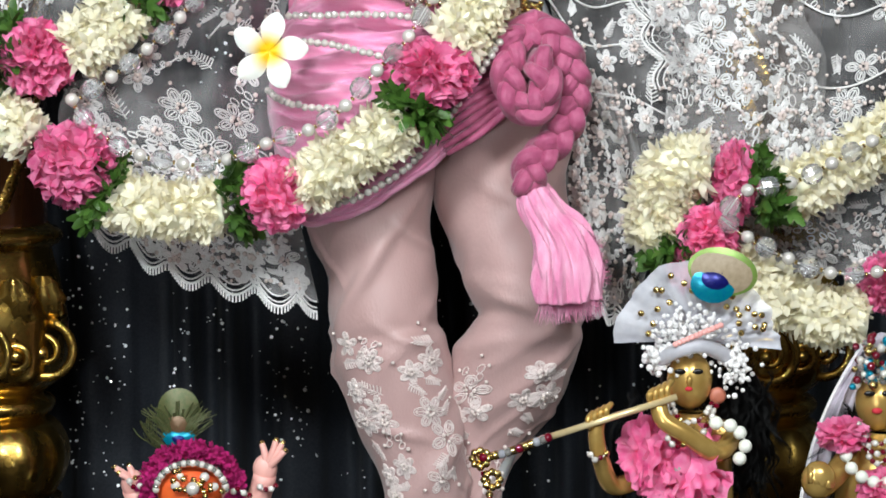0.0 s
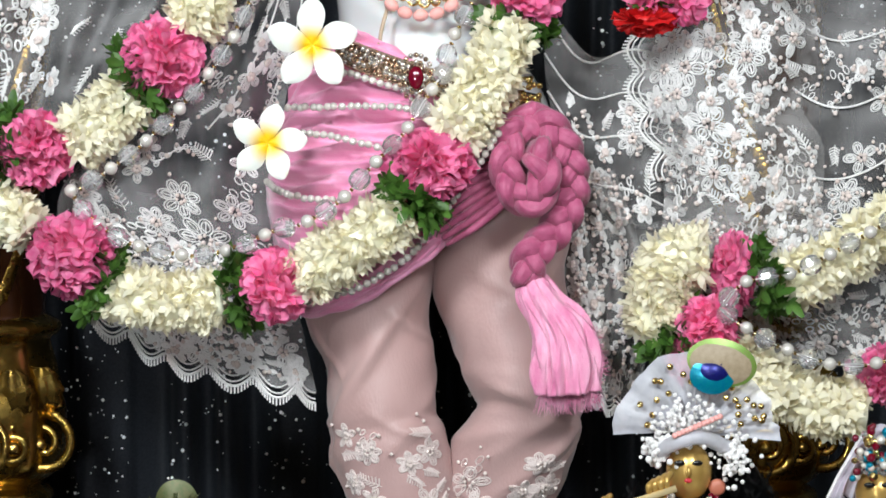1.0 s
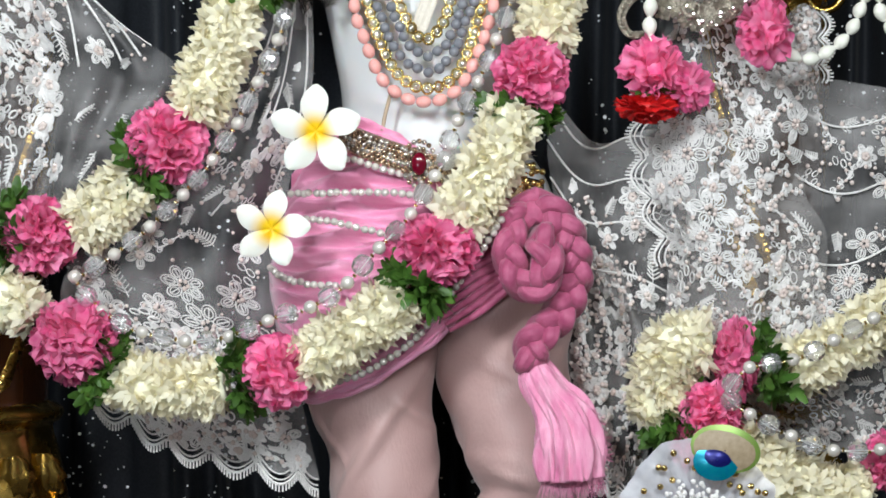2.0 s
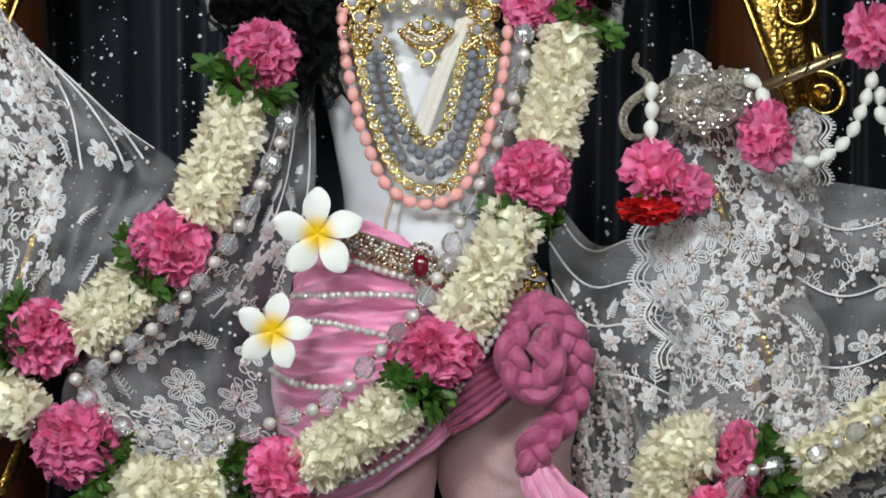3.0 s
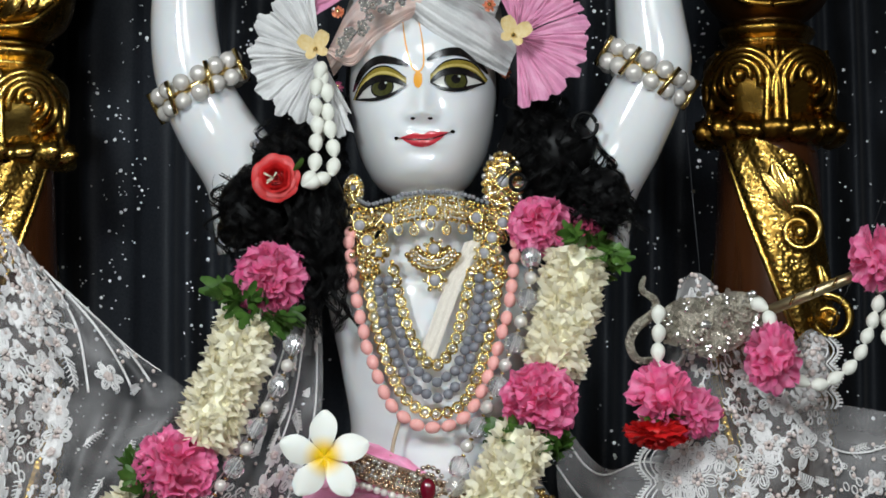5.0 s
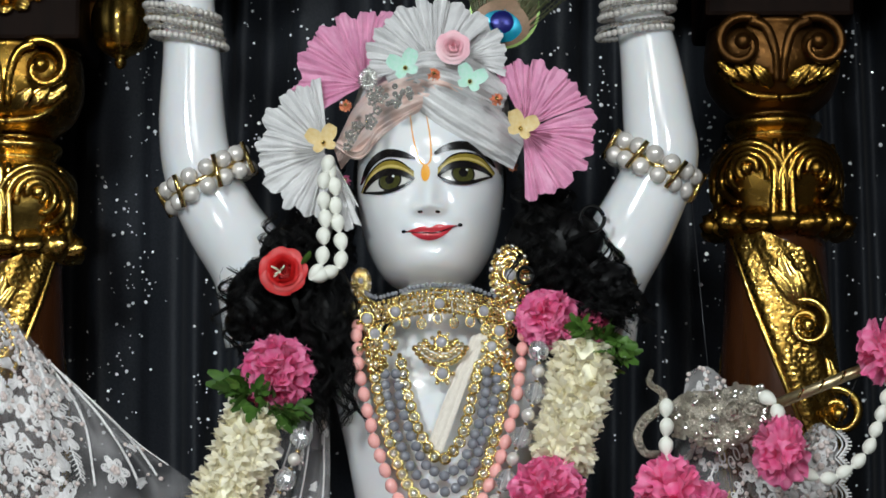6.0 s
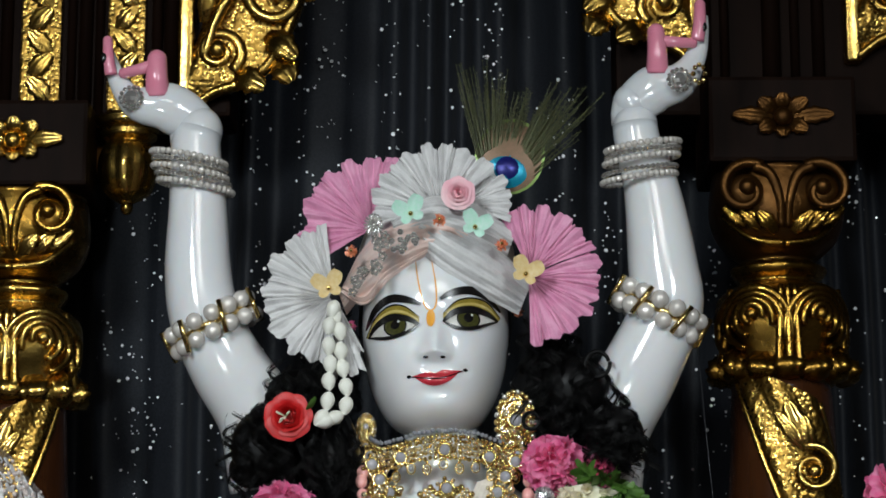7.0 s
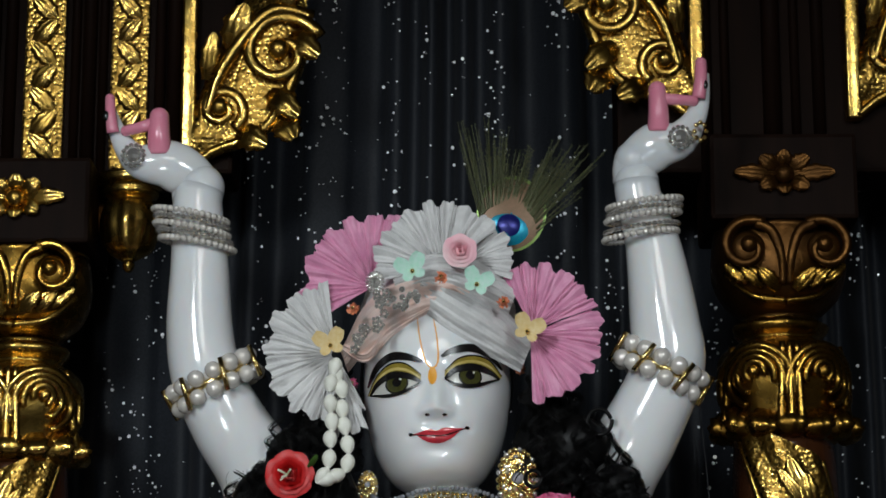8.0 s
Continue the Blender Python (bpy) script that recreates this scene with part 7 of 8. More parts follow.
# bud strings and the red flower
buds = [("bud", BUD, 0.0105, 0.0003)]
bead_string("bud_string", "two strings of white jasmine buds hanging from the turban", glide([(-0.147, -0.100, 1.994), (-0.154, -0.105, 1.962), (-0.153, -0.105, 1.924), (-0.153, -0.110, 1.888), (-0.159, -0.115, 1.865), (-0.169, -0.115, 1.852)], 60), buds, "flower string")
bead_string("bud_string", "string of white jasmine buds hanging beside the face", glide([(-0.150, -0.095, 1.989), (-0.142, -0.100, 1.957), (-0.139, -0.100, 1.918), (-0.134, -0.105, 1.885), (-0.139, -0.110, 1.864), (-0.157, -0.115, 1.855)], 60), buds, "flower string")
rf = thing("red_rose", (-0.199, -0.100, 1.863), "small red rose with a pale heart in the black hair", "flower")
part("hip", ball((-0.199, -0.098, 1.862), (0.020, 0.010, 0.020), 16, 10), RED, rf)
for shape in spiral_rose((-0.199, -0.102, 1.862), 0.028):
    part("petal", shape, RED, rf)
for k in range(5):
    part("stamen", tube(np.array([np.array((-0.200, -0.128, 1.859)), np.array((-0.199, -0.142, 1.857)) + rng.normal(0, 0.006, 3) * (1, 0.2, 1)]), 0.0012, 6), TUBEROSE, rf)
part("leaf", moved(blade(0.018, 0.006, 0.2), frame_for((0.8, -0.2, 0.7)), (-0.178, -0.110, 1.869)), LEAF, rf)


def peacock_feather(eye, up, size, spread, name="peacock_feather", label="peacock feather with a blue eye standing in the turban", barbs=230, tall=1.0):
    """A feather's end: rings of colour about a navy eye and a loose fringe of barbs."""
    th = thing(name, eye, label, "feather", "peacock feathers")
    eye = np.asarray(eye, float)
    up = unit(np.array([up[0], 0, up[1]]))
    rt = np.array([up[2], 0, -up[0]])

    def disc(rx, rz, shift, lift, n=30, dent=0.0):
        a = np.linspace(0, 2 * np.pi, n, endpoint=False)
        k = np.linspace(0.03, 1, 6)[:, None]
        rr = k * (1 - dent * np.exp(-((a - 1.5 * np.pi) / 0.35) ** 2))
        g = eye + (rx * rr * np.cos(a))[..., None] * rt + (rz * rr * np.sin(a) + shift)[..., None] * up + (0, -lift, 0) + np.stack([0 * rr, 0.004 * rr ** 2, 0 * rr], -1)
        return g.reshape(-1, 3), grid_faces(6, n, True)
    s = size
    part("lime_ring", disc(1.72 * s, 1.95 * s, 0.72 * s, 0.0), FEATHER_LIME, th)
    part("bronze_ring", disc(1.58 * s, 1.80 * s, 0.68 * s, 0.0015), FEATHER_BROWN, th)
    part("turquoise_ring", disc(1.05 * s, 0.98 * s, 0.05 * s, 0.003), FEATHER_BLUE, th)
    part("navy_eye", disc(0.70 * s, 0.68 * s, 0.06 * s, 0.0045, dent=0.45), FEATHER_NAVY, th)
    shapes = []
    for k in range(barbs):
        q = rng.uniform(-1, 1)
        if abs(q) < 0.35 and rng.random() < 0.6:
            continue
        a = q * spread + (0.12 if q < 0 else 0.0)
        d = math.cos(a) * up + math.sin(a) * rt
        p = eye + rt * (1.7 * s * q) + up * (0.3 * s + 1.7 * s * math.sqrt(max(0, 1 - q * q)) * 0.8)
        ln = s * tall * rng.uniform(1.2, 3.1) * (0.75 + 0.45 * abs(q))
        e = p + d * ln + rng.normal(0, 0.10 * s, 3)
        mid = 0.5 * (p + e) + d * 0.0 + rng.normal(0, 0.05 * s, 3)
        line = glide([p - d * s * 0.5, mid, e], 10)
        shapes.append(tube(line, np.linspace(0.0009, 0.0004, 11), 3, 1, False))
        for j in range(3, 11):
            w = 0.0045 * (1 - 0.05 * j)
            for e2 in (-1, 1):
                o = unit(d * 0.8 + e2 * rt * 0.7 + rng.normal(0, 0.15, 3))
                shapes.append(tube(np.array([line[j], line[j] + o * w]), 0.0004, 3, 1, False))
    tagged(part("barb_fringe", joined(shapes), FEATHER_GREEN, th, "loose dark green barbs"), kind="stuff")
    part("quill", tube(np.array([eye - up * 3.2 * s + (0, 0.012, 0), eye + up * 1.2 * s + (0, 0.002, 0)]), 0.0018, 6), STRAW, th)
    return th


peacock_feather((0.047, -0.065, 2.155), (0.24, 1.0), 0.0235, 0.62, barbs=170, tall=1.25)


# ---- the neighbouring statue's flute, brooch and flowers ----
br = thing("swan_brooch", (0.280, -0.100, 1.696), "silver rhinestone brooch shaped like a swan", "brooch")
curl = glide([(0.211, -0.105, 1.749), (0.209, -0.105, 1.736), (0.223, -0.105, 1.725), (0.222, -0.105, 1.711), (0.203, -0.105, 1.695), (0.195, -0.105, 1.677), (0.203, -0.105, 1.659), (0.220, -0.105, 1.658)], 50)
SILVER_STONE = mat("champagne_rhinestone", (0.80, 0.73, 0.60), (0.60, 0.54, 0.45), rough=0.2, metal=0.5, scale=420, bump=0.9, kind="voronoi", vary=0.45)
part("neck", tube(curl, np.concatenate([np.linspace(0.003, 0.006, 26), np.linspace(0.006, 0.004, 25)]), 8), SILVER_STONE, br)
body = glide([(0.233, -0.100, 1.689), (0.254, -0.110, 1.700), (0.285, -0.112, 1.695), (0.316, -0.110, 1.707), (0.346, -0.100, 1.708)], 30)
part("body", tube(body, np.array([0.012 + 0.020 * math.sin(math.pi * k / 30) ** 0.7 for k in range(31)]), 14, 0.35), SILVER_STONE, br)
for k in range(210):
    q = rng.random()
    p, _ = along(body, q * length(body))
    w = 0.012 + 0.024 * math.sin(math.pi * q) ** 0.7
    bead("rhinestone", br, ("round", SILVER_STONE if k % 4 else DIAMOND), p + (0, -0.010, rng.uniform(-1, 1) * w), size=rng.uniform(0.0018, 0.0042))
for s in np.arange(0, length(curl), 0.0055):
    p, way = along(curl, s)
    bead("rhinestone", br, ("round", SILVER_STONE), p + (0, -0.005, 0), size=0.0026)
for c, r in (((0.272, -0.125, 1.686), 0.014), ((0.299, -0.125, 1.703), 0.013), ((0.321, -0.120, 1.707), 0.011)):
    part("filigree_scroll", scroll(c, r, 1.4, 0.5, 1, 0.0028, 1.0), SILVER_STONE, br)
part("heart_stone", ball((0.277, -0.128, 1.695), (0.008, 0.005, 0.006), 8, 6), DIAMOND, br, smooth=False)

flute = thing("gold_flute", (0.393, -0.100, 1.730), "slim gold flute bound with thin bands", "flute")
a, b = np.array((0.334, -0.095, 1.707)), np.array((0.532, -0.095, 1.787))
PALE_GOLD = mat("pale_gold", (0.46, 0.36, 0.20), (0.56, 0.46, 0.28), rough=0.3, metal=0.9, scale=60)
part("pipe", tube(np.array([a, b]), 0.0062, 14), PALE_GOLD, flute)
for k in range(7):
    c = a + (b - a) * (0.2 + 0.12 * k)
    d = c + (b - a) * 0.03
    part("binding", tube(np.array([c + (0, -0.006, -0.003), d + (0, -0.006, 0.005)]), 0.0016, 6), GOLD_JEWEL, flute)
bead_string("bud_string", "short string of white jasmine buds over the brooch", glide([(0.226, -0.125, 1.718), (0.224, -0.125, 1.681), (0.225, -0.125, 1.641)], 20), buds, "flower string", "bud strings")
bead_string("bud_string", "short string of white jasmine buds above the pink flower", glide([(0.328, -0.120, 1.724), (0.343, -0.125, 1.712), (0.349, -0.125, 1.691), (0.351, -0.125, 1.678)], 20), buds, "flower string", "bud strings")
bead_string("bud_string", "looped string of white jasmine buds hanging from the flute", glide([(0.375, -0.110, 1.639), (0.403, -0.110, 1.631), (0.435, -0.110, 1.648), (0.457, -0.110, 1.682), (0.470, -0.110, 1.723), (0.475, -0.110, 1.754)], 60), [("bud", BUD, 0.0098, 0.0003)], "flower string", "bud strings")
bead_string("bud_string", "string of white jasmine buds on the neighbour's arm", glide([(0.481, -0.100, 1.714), (0.482, -0.100, 1.683), (0.499, -0.100, 1.658)], 20), buds, "flower string", "bud strings")


def bloom(at, r, material, label, squash=(1, 1, 1)):
    th = thing("pink_bloom" if material is ROSE else "red_bloom", at, label, "flower", "loose blooms")
    part("petal_head", petal_ball(at, r, 60, squash, 0.75), material, th)
    return th


bloom((0.226, -0.130, 1.620), 0.031, ROSE, "pink flower hanging under the bud string")
bloom((0.266, -0.125, 1.599), 0.025, ROSE, "pink flower beside the red one")
bloom((0.222, -0.125, 1.577), 0.025, RED, "dark red flower under the pink one", (1.3, 1, 0.6))
single("leaf_tuft", leaf_ruff((0.227, -0.130, 1.593), (0, 0, 1), 0.020, 12, 0.014), LEAF, "tuft of green leaves between pink and red flowers", "leaves")
bloom((0.350, -0.125, 1.660), 0.028, ROSE, "pink flower hanging from the brooch", (0.95, 1, 1.25))
bloom((0.467, -0.120, 1.770), 0.029, ROSE, "pink flower bound to the flute", (0.9, 1, 1.15))
WIRE = mat("dark_wire", (0.05, 0.05, 0.055), rough=0.4, metal=0.6)
single("thin_wire", tube(np.array([(0.270, 0.020, 1.981), (0.282, 0.020, 1.821), (0.287, 0.000, 1.740)]), 0.0006, 5), WIRE, "thin dark wire that steadies the dress", "wire", "wires")
single("thin_wire", tube(np.array([(0.519, 0.050, 1.889), (0.484, 0.030, 1.803), (0.428, 0.000, 1.688)]), 0.0006, 5), WIRE, "thin dark wire that steadies the dress", "wire", "wires")


# ---- small statues before the altar, on their stands ----
def stand(x, y, z):
    th = thing("small_stand", (x, y, 0.55), "dark turned wooden stand under a small statue", "stand", "small stands")
    part("post", lathe((x, y, 0.55), [(0, 0.08), (0.02, 0.08), (0.04, 0.04), ((z - 0.55) * 0.5, 0.03), (z - 0.57, 0.05), (z - 0.55, 0.07)], 24, None, 30), WOOD_DARK, th)


FRONT = -0.28
# the brass flute player
px, _, pz = (0.262, -0.280, 0.969)
stand(px, FRONT, pz - 0.02)
figure = [oval_body([(px, FRONT, pz - 0.02, 0.045, 0.035), (px, FRONT, pz + 0.06, 0.04, 0.03), (*(0.255, -0.280, 1.047), 0.042, 0.03), (*(0.259, -0.280, 1.071), 0.016, 0.015)], 24, 24),
          ball((0.257, -0.285, 1.106), (0.024, 0.024, 0.031), 24, 18),
          tube(glide([(0.277, -0.290, 1.061), (0.297, -0.300, 1.045), (0.279, -0.330, 1.038), (0.249, -0.340, 1.058), (0.225, -0.340, 1.073), (0.220, -0.335, 1.089)], 24), np.linspace(0.012, 0.009, 25), 14),
          tube(glide([(0.204, -0.290, 1.001), (0.176, -0.310, 0.999), (0.163, -0.330, 1.027), (0.157, -0.335, 1.054), (0.158, -0.335, 1.072)], 24), np.linspace(0.011, 0.008, 25), 14)]
for k in range(4):
    figure.append(tube(glide([np.array((0.212, -0.340, 1.090)) + (0.006 * k, 0, 0.002 * k), np.array((0.210, -0.345, 1.100)) + (0.006 * k, 0, 0.002 * k), np.array((0.216, -0.335, 1.104)) + (0.006 * k, 0, 0.003 * k)], 8), 0.0034, 8))
    figure.append(tube(glide([np.array((0.151, -0.340, 1.064)) + (0.006 * k, 0, 0.003 * k), np.array((0.148, -0.345, 1.075)) + (0.006 * k, 0, 0.003 * k), np.array((0.154, -0.335, 1.080)) + (0.006 * k, 0, 0.003 * k)], 8), 0.0034, 8))
fc = np.array((0.254, -0.310, 1.110))
figure += [marked(ball(fc + (-0.009, 0.003, 0.008), (0.006, 0.002, 0.003), 10, 6), 1), marked(ball(fc + (0.009, 0.003, 0.008), (0.006, 0.002, 0.003), 10, 6), 1),
           marked(ball(fc + (0, 0.002, -0.010), (0.0042, 0.003, 0.0026), 10, 6), 2), ball(fc + (0, 0.0, -0.001), (0.003, 0.004, 0.006), 8, 6)]
single("brass_statuette", joined(figure), [BRASS, BLACK_PAINT, LIP_PAINT], "small polished brass statue playing a flute", "statuette", "small statues")
fl = thing("small_flute", (0.182, -0.345, 1.073), "thin gold flute with a jewelled end", "flute")
part("pipe", tube(np.array([(0.238, -0.345, 1.098), (0.107, -0.345, 1.056)]), 0.0036, 10), mat("bright_brass", (0.88, 0.72, 0.42), (0.80, 0.62, 0.32), rough=0.25, metal=0.45), fl)
je = glide([(0.107, -0.345, 1.056), (0.067, -0.345, 1.041), (0.035, -0.345, 1.034)], 12)
part("jewelled_end", tube(je, 0.0045, 8), GOLD_JEWEL, fl)
for k in range(9):
    bead("stone", fl, ("round", [RUBY, DIAMOND, STONE_GREY, GOLD_JEWEL][k % 4]), je[min(int(k * 1.4), 12)] + (0, -0.005, 0.001), size=0.0048)
for p in ((0.038, -0.348, 1.035), (0.050, -0.348, 1.013)):
    for k in range(8):
        bead("gold_bead", fl, ("round", GOLD_JEWEL), np.array(p) + (0.008 * math.cos(k * 0.785), 0, 0.008 * math.sin(k * 0.785)), size=0.0042)
bead_string("jewelled_drop", "small jewelled drop hanging from the flute", glide([(0.037, -0.345, 1.028), (0.045, -0.345, 1.012), (0.048, -0.345, 0.992)], 10), [("gold_bead", ("round", GOLD_JEWEL), 0.004, 0.0003), ("stone", ("round", RUBY), 0.003, 0.0003)], "ornament")
hw = thing("small_wig", (0.303, -0.250, 1.066), "black curled wig on the brass statue", "wig")
part("hair_mass", joined(curls(220, [((0.318, -0.250, 1.059), (0.016, 0.012, 0.022), 0.05), ((0.301, -0.260, 1.085), (0.014, 0.012, 0.02), 0.04), ((0.207, -0.250, 1.035), (0.014, 0.012, 0.02), 0.05), ((0.327, -0.250, 1.023), (0.014, 0.012, 0.025), 0.05)], 0.6) + [ball((0.314, -0.235, 1.045), (0.035, 0.02, 0.07), 14, 10), ball((0.262, -0.260, 1.106), (0.034, 0.026, 0.034), 14, 10)]), HAIR, hw)
tb = thing("small_turban", (0.262, -0.290, 1.144), "stiff white organza fan turban with white flower cluster and gold dots", "turban")
part("organza_fan", pleated_fan((0.266, -0.280, 1.148), 0.086, 62, 182, 4, 0.12), FAN_SHEER, tb)
part("organza_fan", pleated_fan((0.269, -0.280, 1.145), 0.078, -5, 72, 3, 0.12), FAN_SHEER, tb)
for k in range(26):
    a, rr = rng.uniform(0.1, 3.05), rng.uniform(0.045, 0.072)
    bead("gold_dot", tb, ("disc", GOLD_JEWEL), np.array((0.263, -0.300, 1.151)) + (rr * math.cos(a), 0, rr * math.sin(a)), (0, 1, 0), 0.0036)
cl = [ball(np.array((0.254, -0.305, 1.158)) + rng.normal(0, 1, 3) * (0.017, 0.008, 0.011), rng.uniform(0.0016, 0.0032), 7, 5) for k in range(260)]
cl += [ball(np.array((0.302, -0.295, 1.121)) + rng.normal(0, 1, 3) * (0.009, 0.006, 0.012), rng.uniform(0.0016, 0.0034), 7, 5) for k in range(140)]
cl += [ball(np.array((0.226, -0.295, 1.133)) + rng.normal(0, 1, 3) * (0.008, 0.006, 0.008), rng.uniform(0.002, 0.004), 7, 5) for k in range(80)]
tagged(part("blossom_tuft", joined(cl), THREAD, tb, "cluster of tiny white flowers"), kind="stuff")
for k in range(12):
    bead("pink_bead", tb, ("round", BEAD_PINK), np.array((0.238, -0.325, 1.149)) + (0.0042 * k, 0, 0.0018 * k), size=0.0032)
part("turban_roll", tube(glide([(0.224, -0.290, 1.126), (0.239, -0.315, 1.140), (0.265, -0.315, 1.146), (0.297, -0.290, 1.131)], 20), 0.008, 12), FAN_SHEER, tb)
pe = thing("peacock_feather", (0.287, -0.275, 1.207), "trimmed peacock feather eye in the small turban", "feather", "peacock feathers")
FEATHER_BUFF = mat("feather_buff", (0.36, 0.28, 0.19), (0.28, 0.21, 0.13), rough=0.5, scale=200)
for nm, ox, oz, rx, rz, tilt_, m, lift in (("lime_ring", 0.0046, 0.0110, 0.036, 0.025, -0.25, FEATHER_LIME, 0.0), ("bronze_ring", 0.0035, 0.0098, 0.032, 0.0215, -0.25, FEATHER_BUFF, 0.0015), ("turquoise_ring", -0.0058, -0.0029, 0.023, 0.0185, -0.1, FEATHER_BLUE, 0.003), ("navy_eye", -0.0045, 0.0006, 0.0165, 0.0125, -0.1, FEATHER_NAVY, 0.0045)):
    cc = np.array((0.283, -0.312, 1.211)) + (ox, -lift, oz)
    a = np.linspace(0, 2 * np.pi, 30, endpoint=False)
    k = np.linspace(0.03, 1, 6)[:, None]
    g = np.stack([rx * k * np.cos(a), 0.005 * k ** 2 + 0 * a, rz * k * np.sin(a) + tilt_ * rx * k * np.cos(a) * 0.5], -1) + cc
    part(nm, (g.reshape(-1, 3), grid_faces(6, 30, True)), m, pe)
part("quill", tube(np.array([(0.282, -0.275, 1.189), (0.274, -0.280, 1.154)]), 0.002, 6), STRAW, pe)
dr = thing("small_dress", (0.244, -0.300, 1.015), "deep pink ruffled cloth on the brass statue", "dress")
for p, r in (((0.214, -0.310, 1.035), 0.030), ((0.260, -0.320, 1.010), 0.032), ((0.229, -0.310, 1.005), 0.026), ((0.271, -0.300, 1.033), 0.020)):
    part("ruffle", petal_ball(p, r, 40, (0.9, 0.7, 1.2), 0.9), ROSE, dr)
bead_string("pearl_string", "string of cream wool beads on the brass statue's arm", glide([(0.272, -0.335, 1.070), (0.292, -0.335, 1.068), (0.309, -0.335, 1.051), (0.303, -0.335, 1.025)], 30), [("bead", ("round", BEAD_WHITE), 0.0072, 0.0)], "beads")
for pts in ([(0.236, -0.315, 1.088), (0.244, -0.330, 1.071), (0.261, -0.330, 1.071), (0.279, -0.310, 1.085)], [(0.231, -0.315, 1.086), (0.241, -0.330, 1.056), (0.264, -0.330, 1.056), (0.282, -0.310, 1.082)], [(0.228, -0.340, 1.058), (0.237, -0.345, 1.047), (0.248, -0.345, 1.050), (0.252, -0.340, 1.059)], [(0.147, -0.345, 1.041), (0.156, -0.350, 1.035), (0.169, -0.345, 1.040)], [(0.238, -0.330, 1.030), (0.241, -0.335, 1.022), (0.244, -0.330, 1.006)]):
    bead_string("small_necklace", "short string of pearls and red stones on the brass statue", glide(pts, 30), [("pearl", ROUND, 0.0035, 0.0001), ("pearl", ROUND, 0.0035, 0.0001), ("red_stone", ("round", RUBY), 0.003, 0.0001), ("gold_bead", ("round", GOLD_JEWEL), 0.0035, 0.0001)], "necklace", "small necklaces")
for p in ((0.228, -0.290, 1.090), (0.286, -0.290, 1.090)):
    e = thing("small_earring", p, "round coral and gold earring", "earring", "small earrings")
    part("disc", ball(p, (0.009, 0.004, 0.009), 14, 8), mat("coral_disc", (0.5, 0.16, 0.10), rough=0.4), e)

# the veiled brass statue beside it
qx, _, qz = (0.466, -0.280, 0.969)
stand(qx, FRONT, qz - 0.02)
fig2 = [oval_body([(qx, FRONT, qz - 0.02, 0.06, 0.04), (qx, FRONT, qz + 0.07, 0.045, 0.03), (*(0.462, -0.280, 1.050), 0.016, 0.015)], 20, 20), ball((0.454, -0.285, 1.082), (0.024, 0.024, 0.030), 22, 16),
        tube(glide([(0.428, -0.290, 1.031), (0.402, -0.310, 1.005), (0.387, -0.330, 1.002), (0.380, -0.335, 1.013)], 16), np.linspace(0.014, 0.011, 17), 12), ball((0.385, -0.335, 1.010), (0.018, 0.012, 0.02), 14, 10)]
for k in range(4):
    fig2.append(tube(np.array([np.array((0.376, -0.345, 1.009)) + (0.006 * k, 0, -0.002 * k), np.array((0.376, -0.340, 1.024)) + (0.006 * k, 0, -0.003 * k)]), 0.0034, 8))
f2 = np.array((0.449, -0.310, 1.087))
fig2 += [marked(ball(f2 + (-0.008, 0.003, 0.008), (0.006, 0.002, 0.003), 10, 6), 1), marked(ball(f2 + (0.010, 0.003, 0.008), (0.006, 0.002, 0.003), 10, 6), 1), marked(ball(f2 + (0, 0.002, -0.010), (0.006, 0.003, 0.0035), 10, 6), 2)]
single("brass_statuette", joined(fig2), [BRASS, BLACK_PAINT, LIP_PAINT], "small polished brass statue under a pale veil", "statuette", "small statues")
g = rumple(sheet([[(0.439, -0.280, 1.142), (0.455, -0.290, 1.156), (0.481, -0.280, 1.148)], [(0.410, -0.270, 1.087), (0.422, -0.280, 1.101), (0.442, -0.270, 1.111)], [(0.391, -0.260, 1.031), (0.403, -0.280, 1.035), (0.422, -0.270, 1.033)], [(0.377, -0.260, 0.964), (0.389, -0.280, 0.969), (0.412, -0.270, 0.966)]], 40, 24), 0.004, 0.8, 2.5, 0.6)
vt, _ = veil("small_veil", "pale lilac net veil over the brass statue", g, sheer("lilac_net", (0.62, 0.56, 0.64), 0.6))
part("edge", tube(g[:, 0], 0.0022, 6), THREAD, vt)
kr = thing("jewelled_headdress", (0.445, -0.300, 1.122), "gold crown with coloured stones", "headdress")
for k in range(60):
    bead("stone", kr, ("round", [GOLD_JEWEL, PEARL, RUBY, FEATHER_BLUE, DIAMOND][k % 5]), np.array((0.447, -0.305, 1.122)) + (rng.normal(0, 0.013), rng.normal(0, 0.004), rng.uniform(-0.02, 0.035)), size=rng.uniform(0.003, 0.005))
bloom((0.411, -0.320, 1.055), 0.019, ROSE, "pink flower beside the veiled statue", (1.3, 1, 0.9))
bloom((0.454, -0.320, 0.996), 0.022, ROSE, "pink flower at the veiled statue's breast")
bead_string("pearl_string", "string of cream beads on the veiled statue", glide([(0.413, -0.325, 1.040), (0.418, -0.330, 1.024), (0.438, -0.335, 1.009), (0.462, -0.330, 1.006)], 30), [("bead", ("round", BEAD_WHITE), 0.0068, 0.0)], "beads")
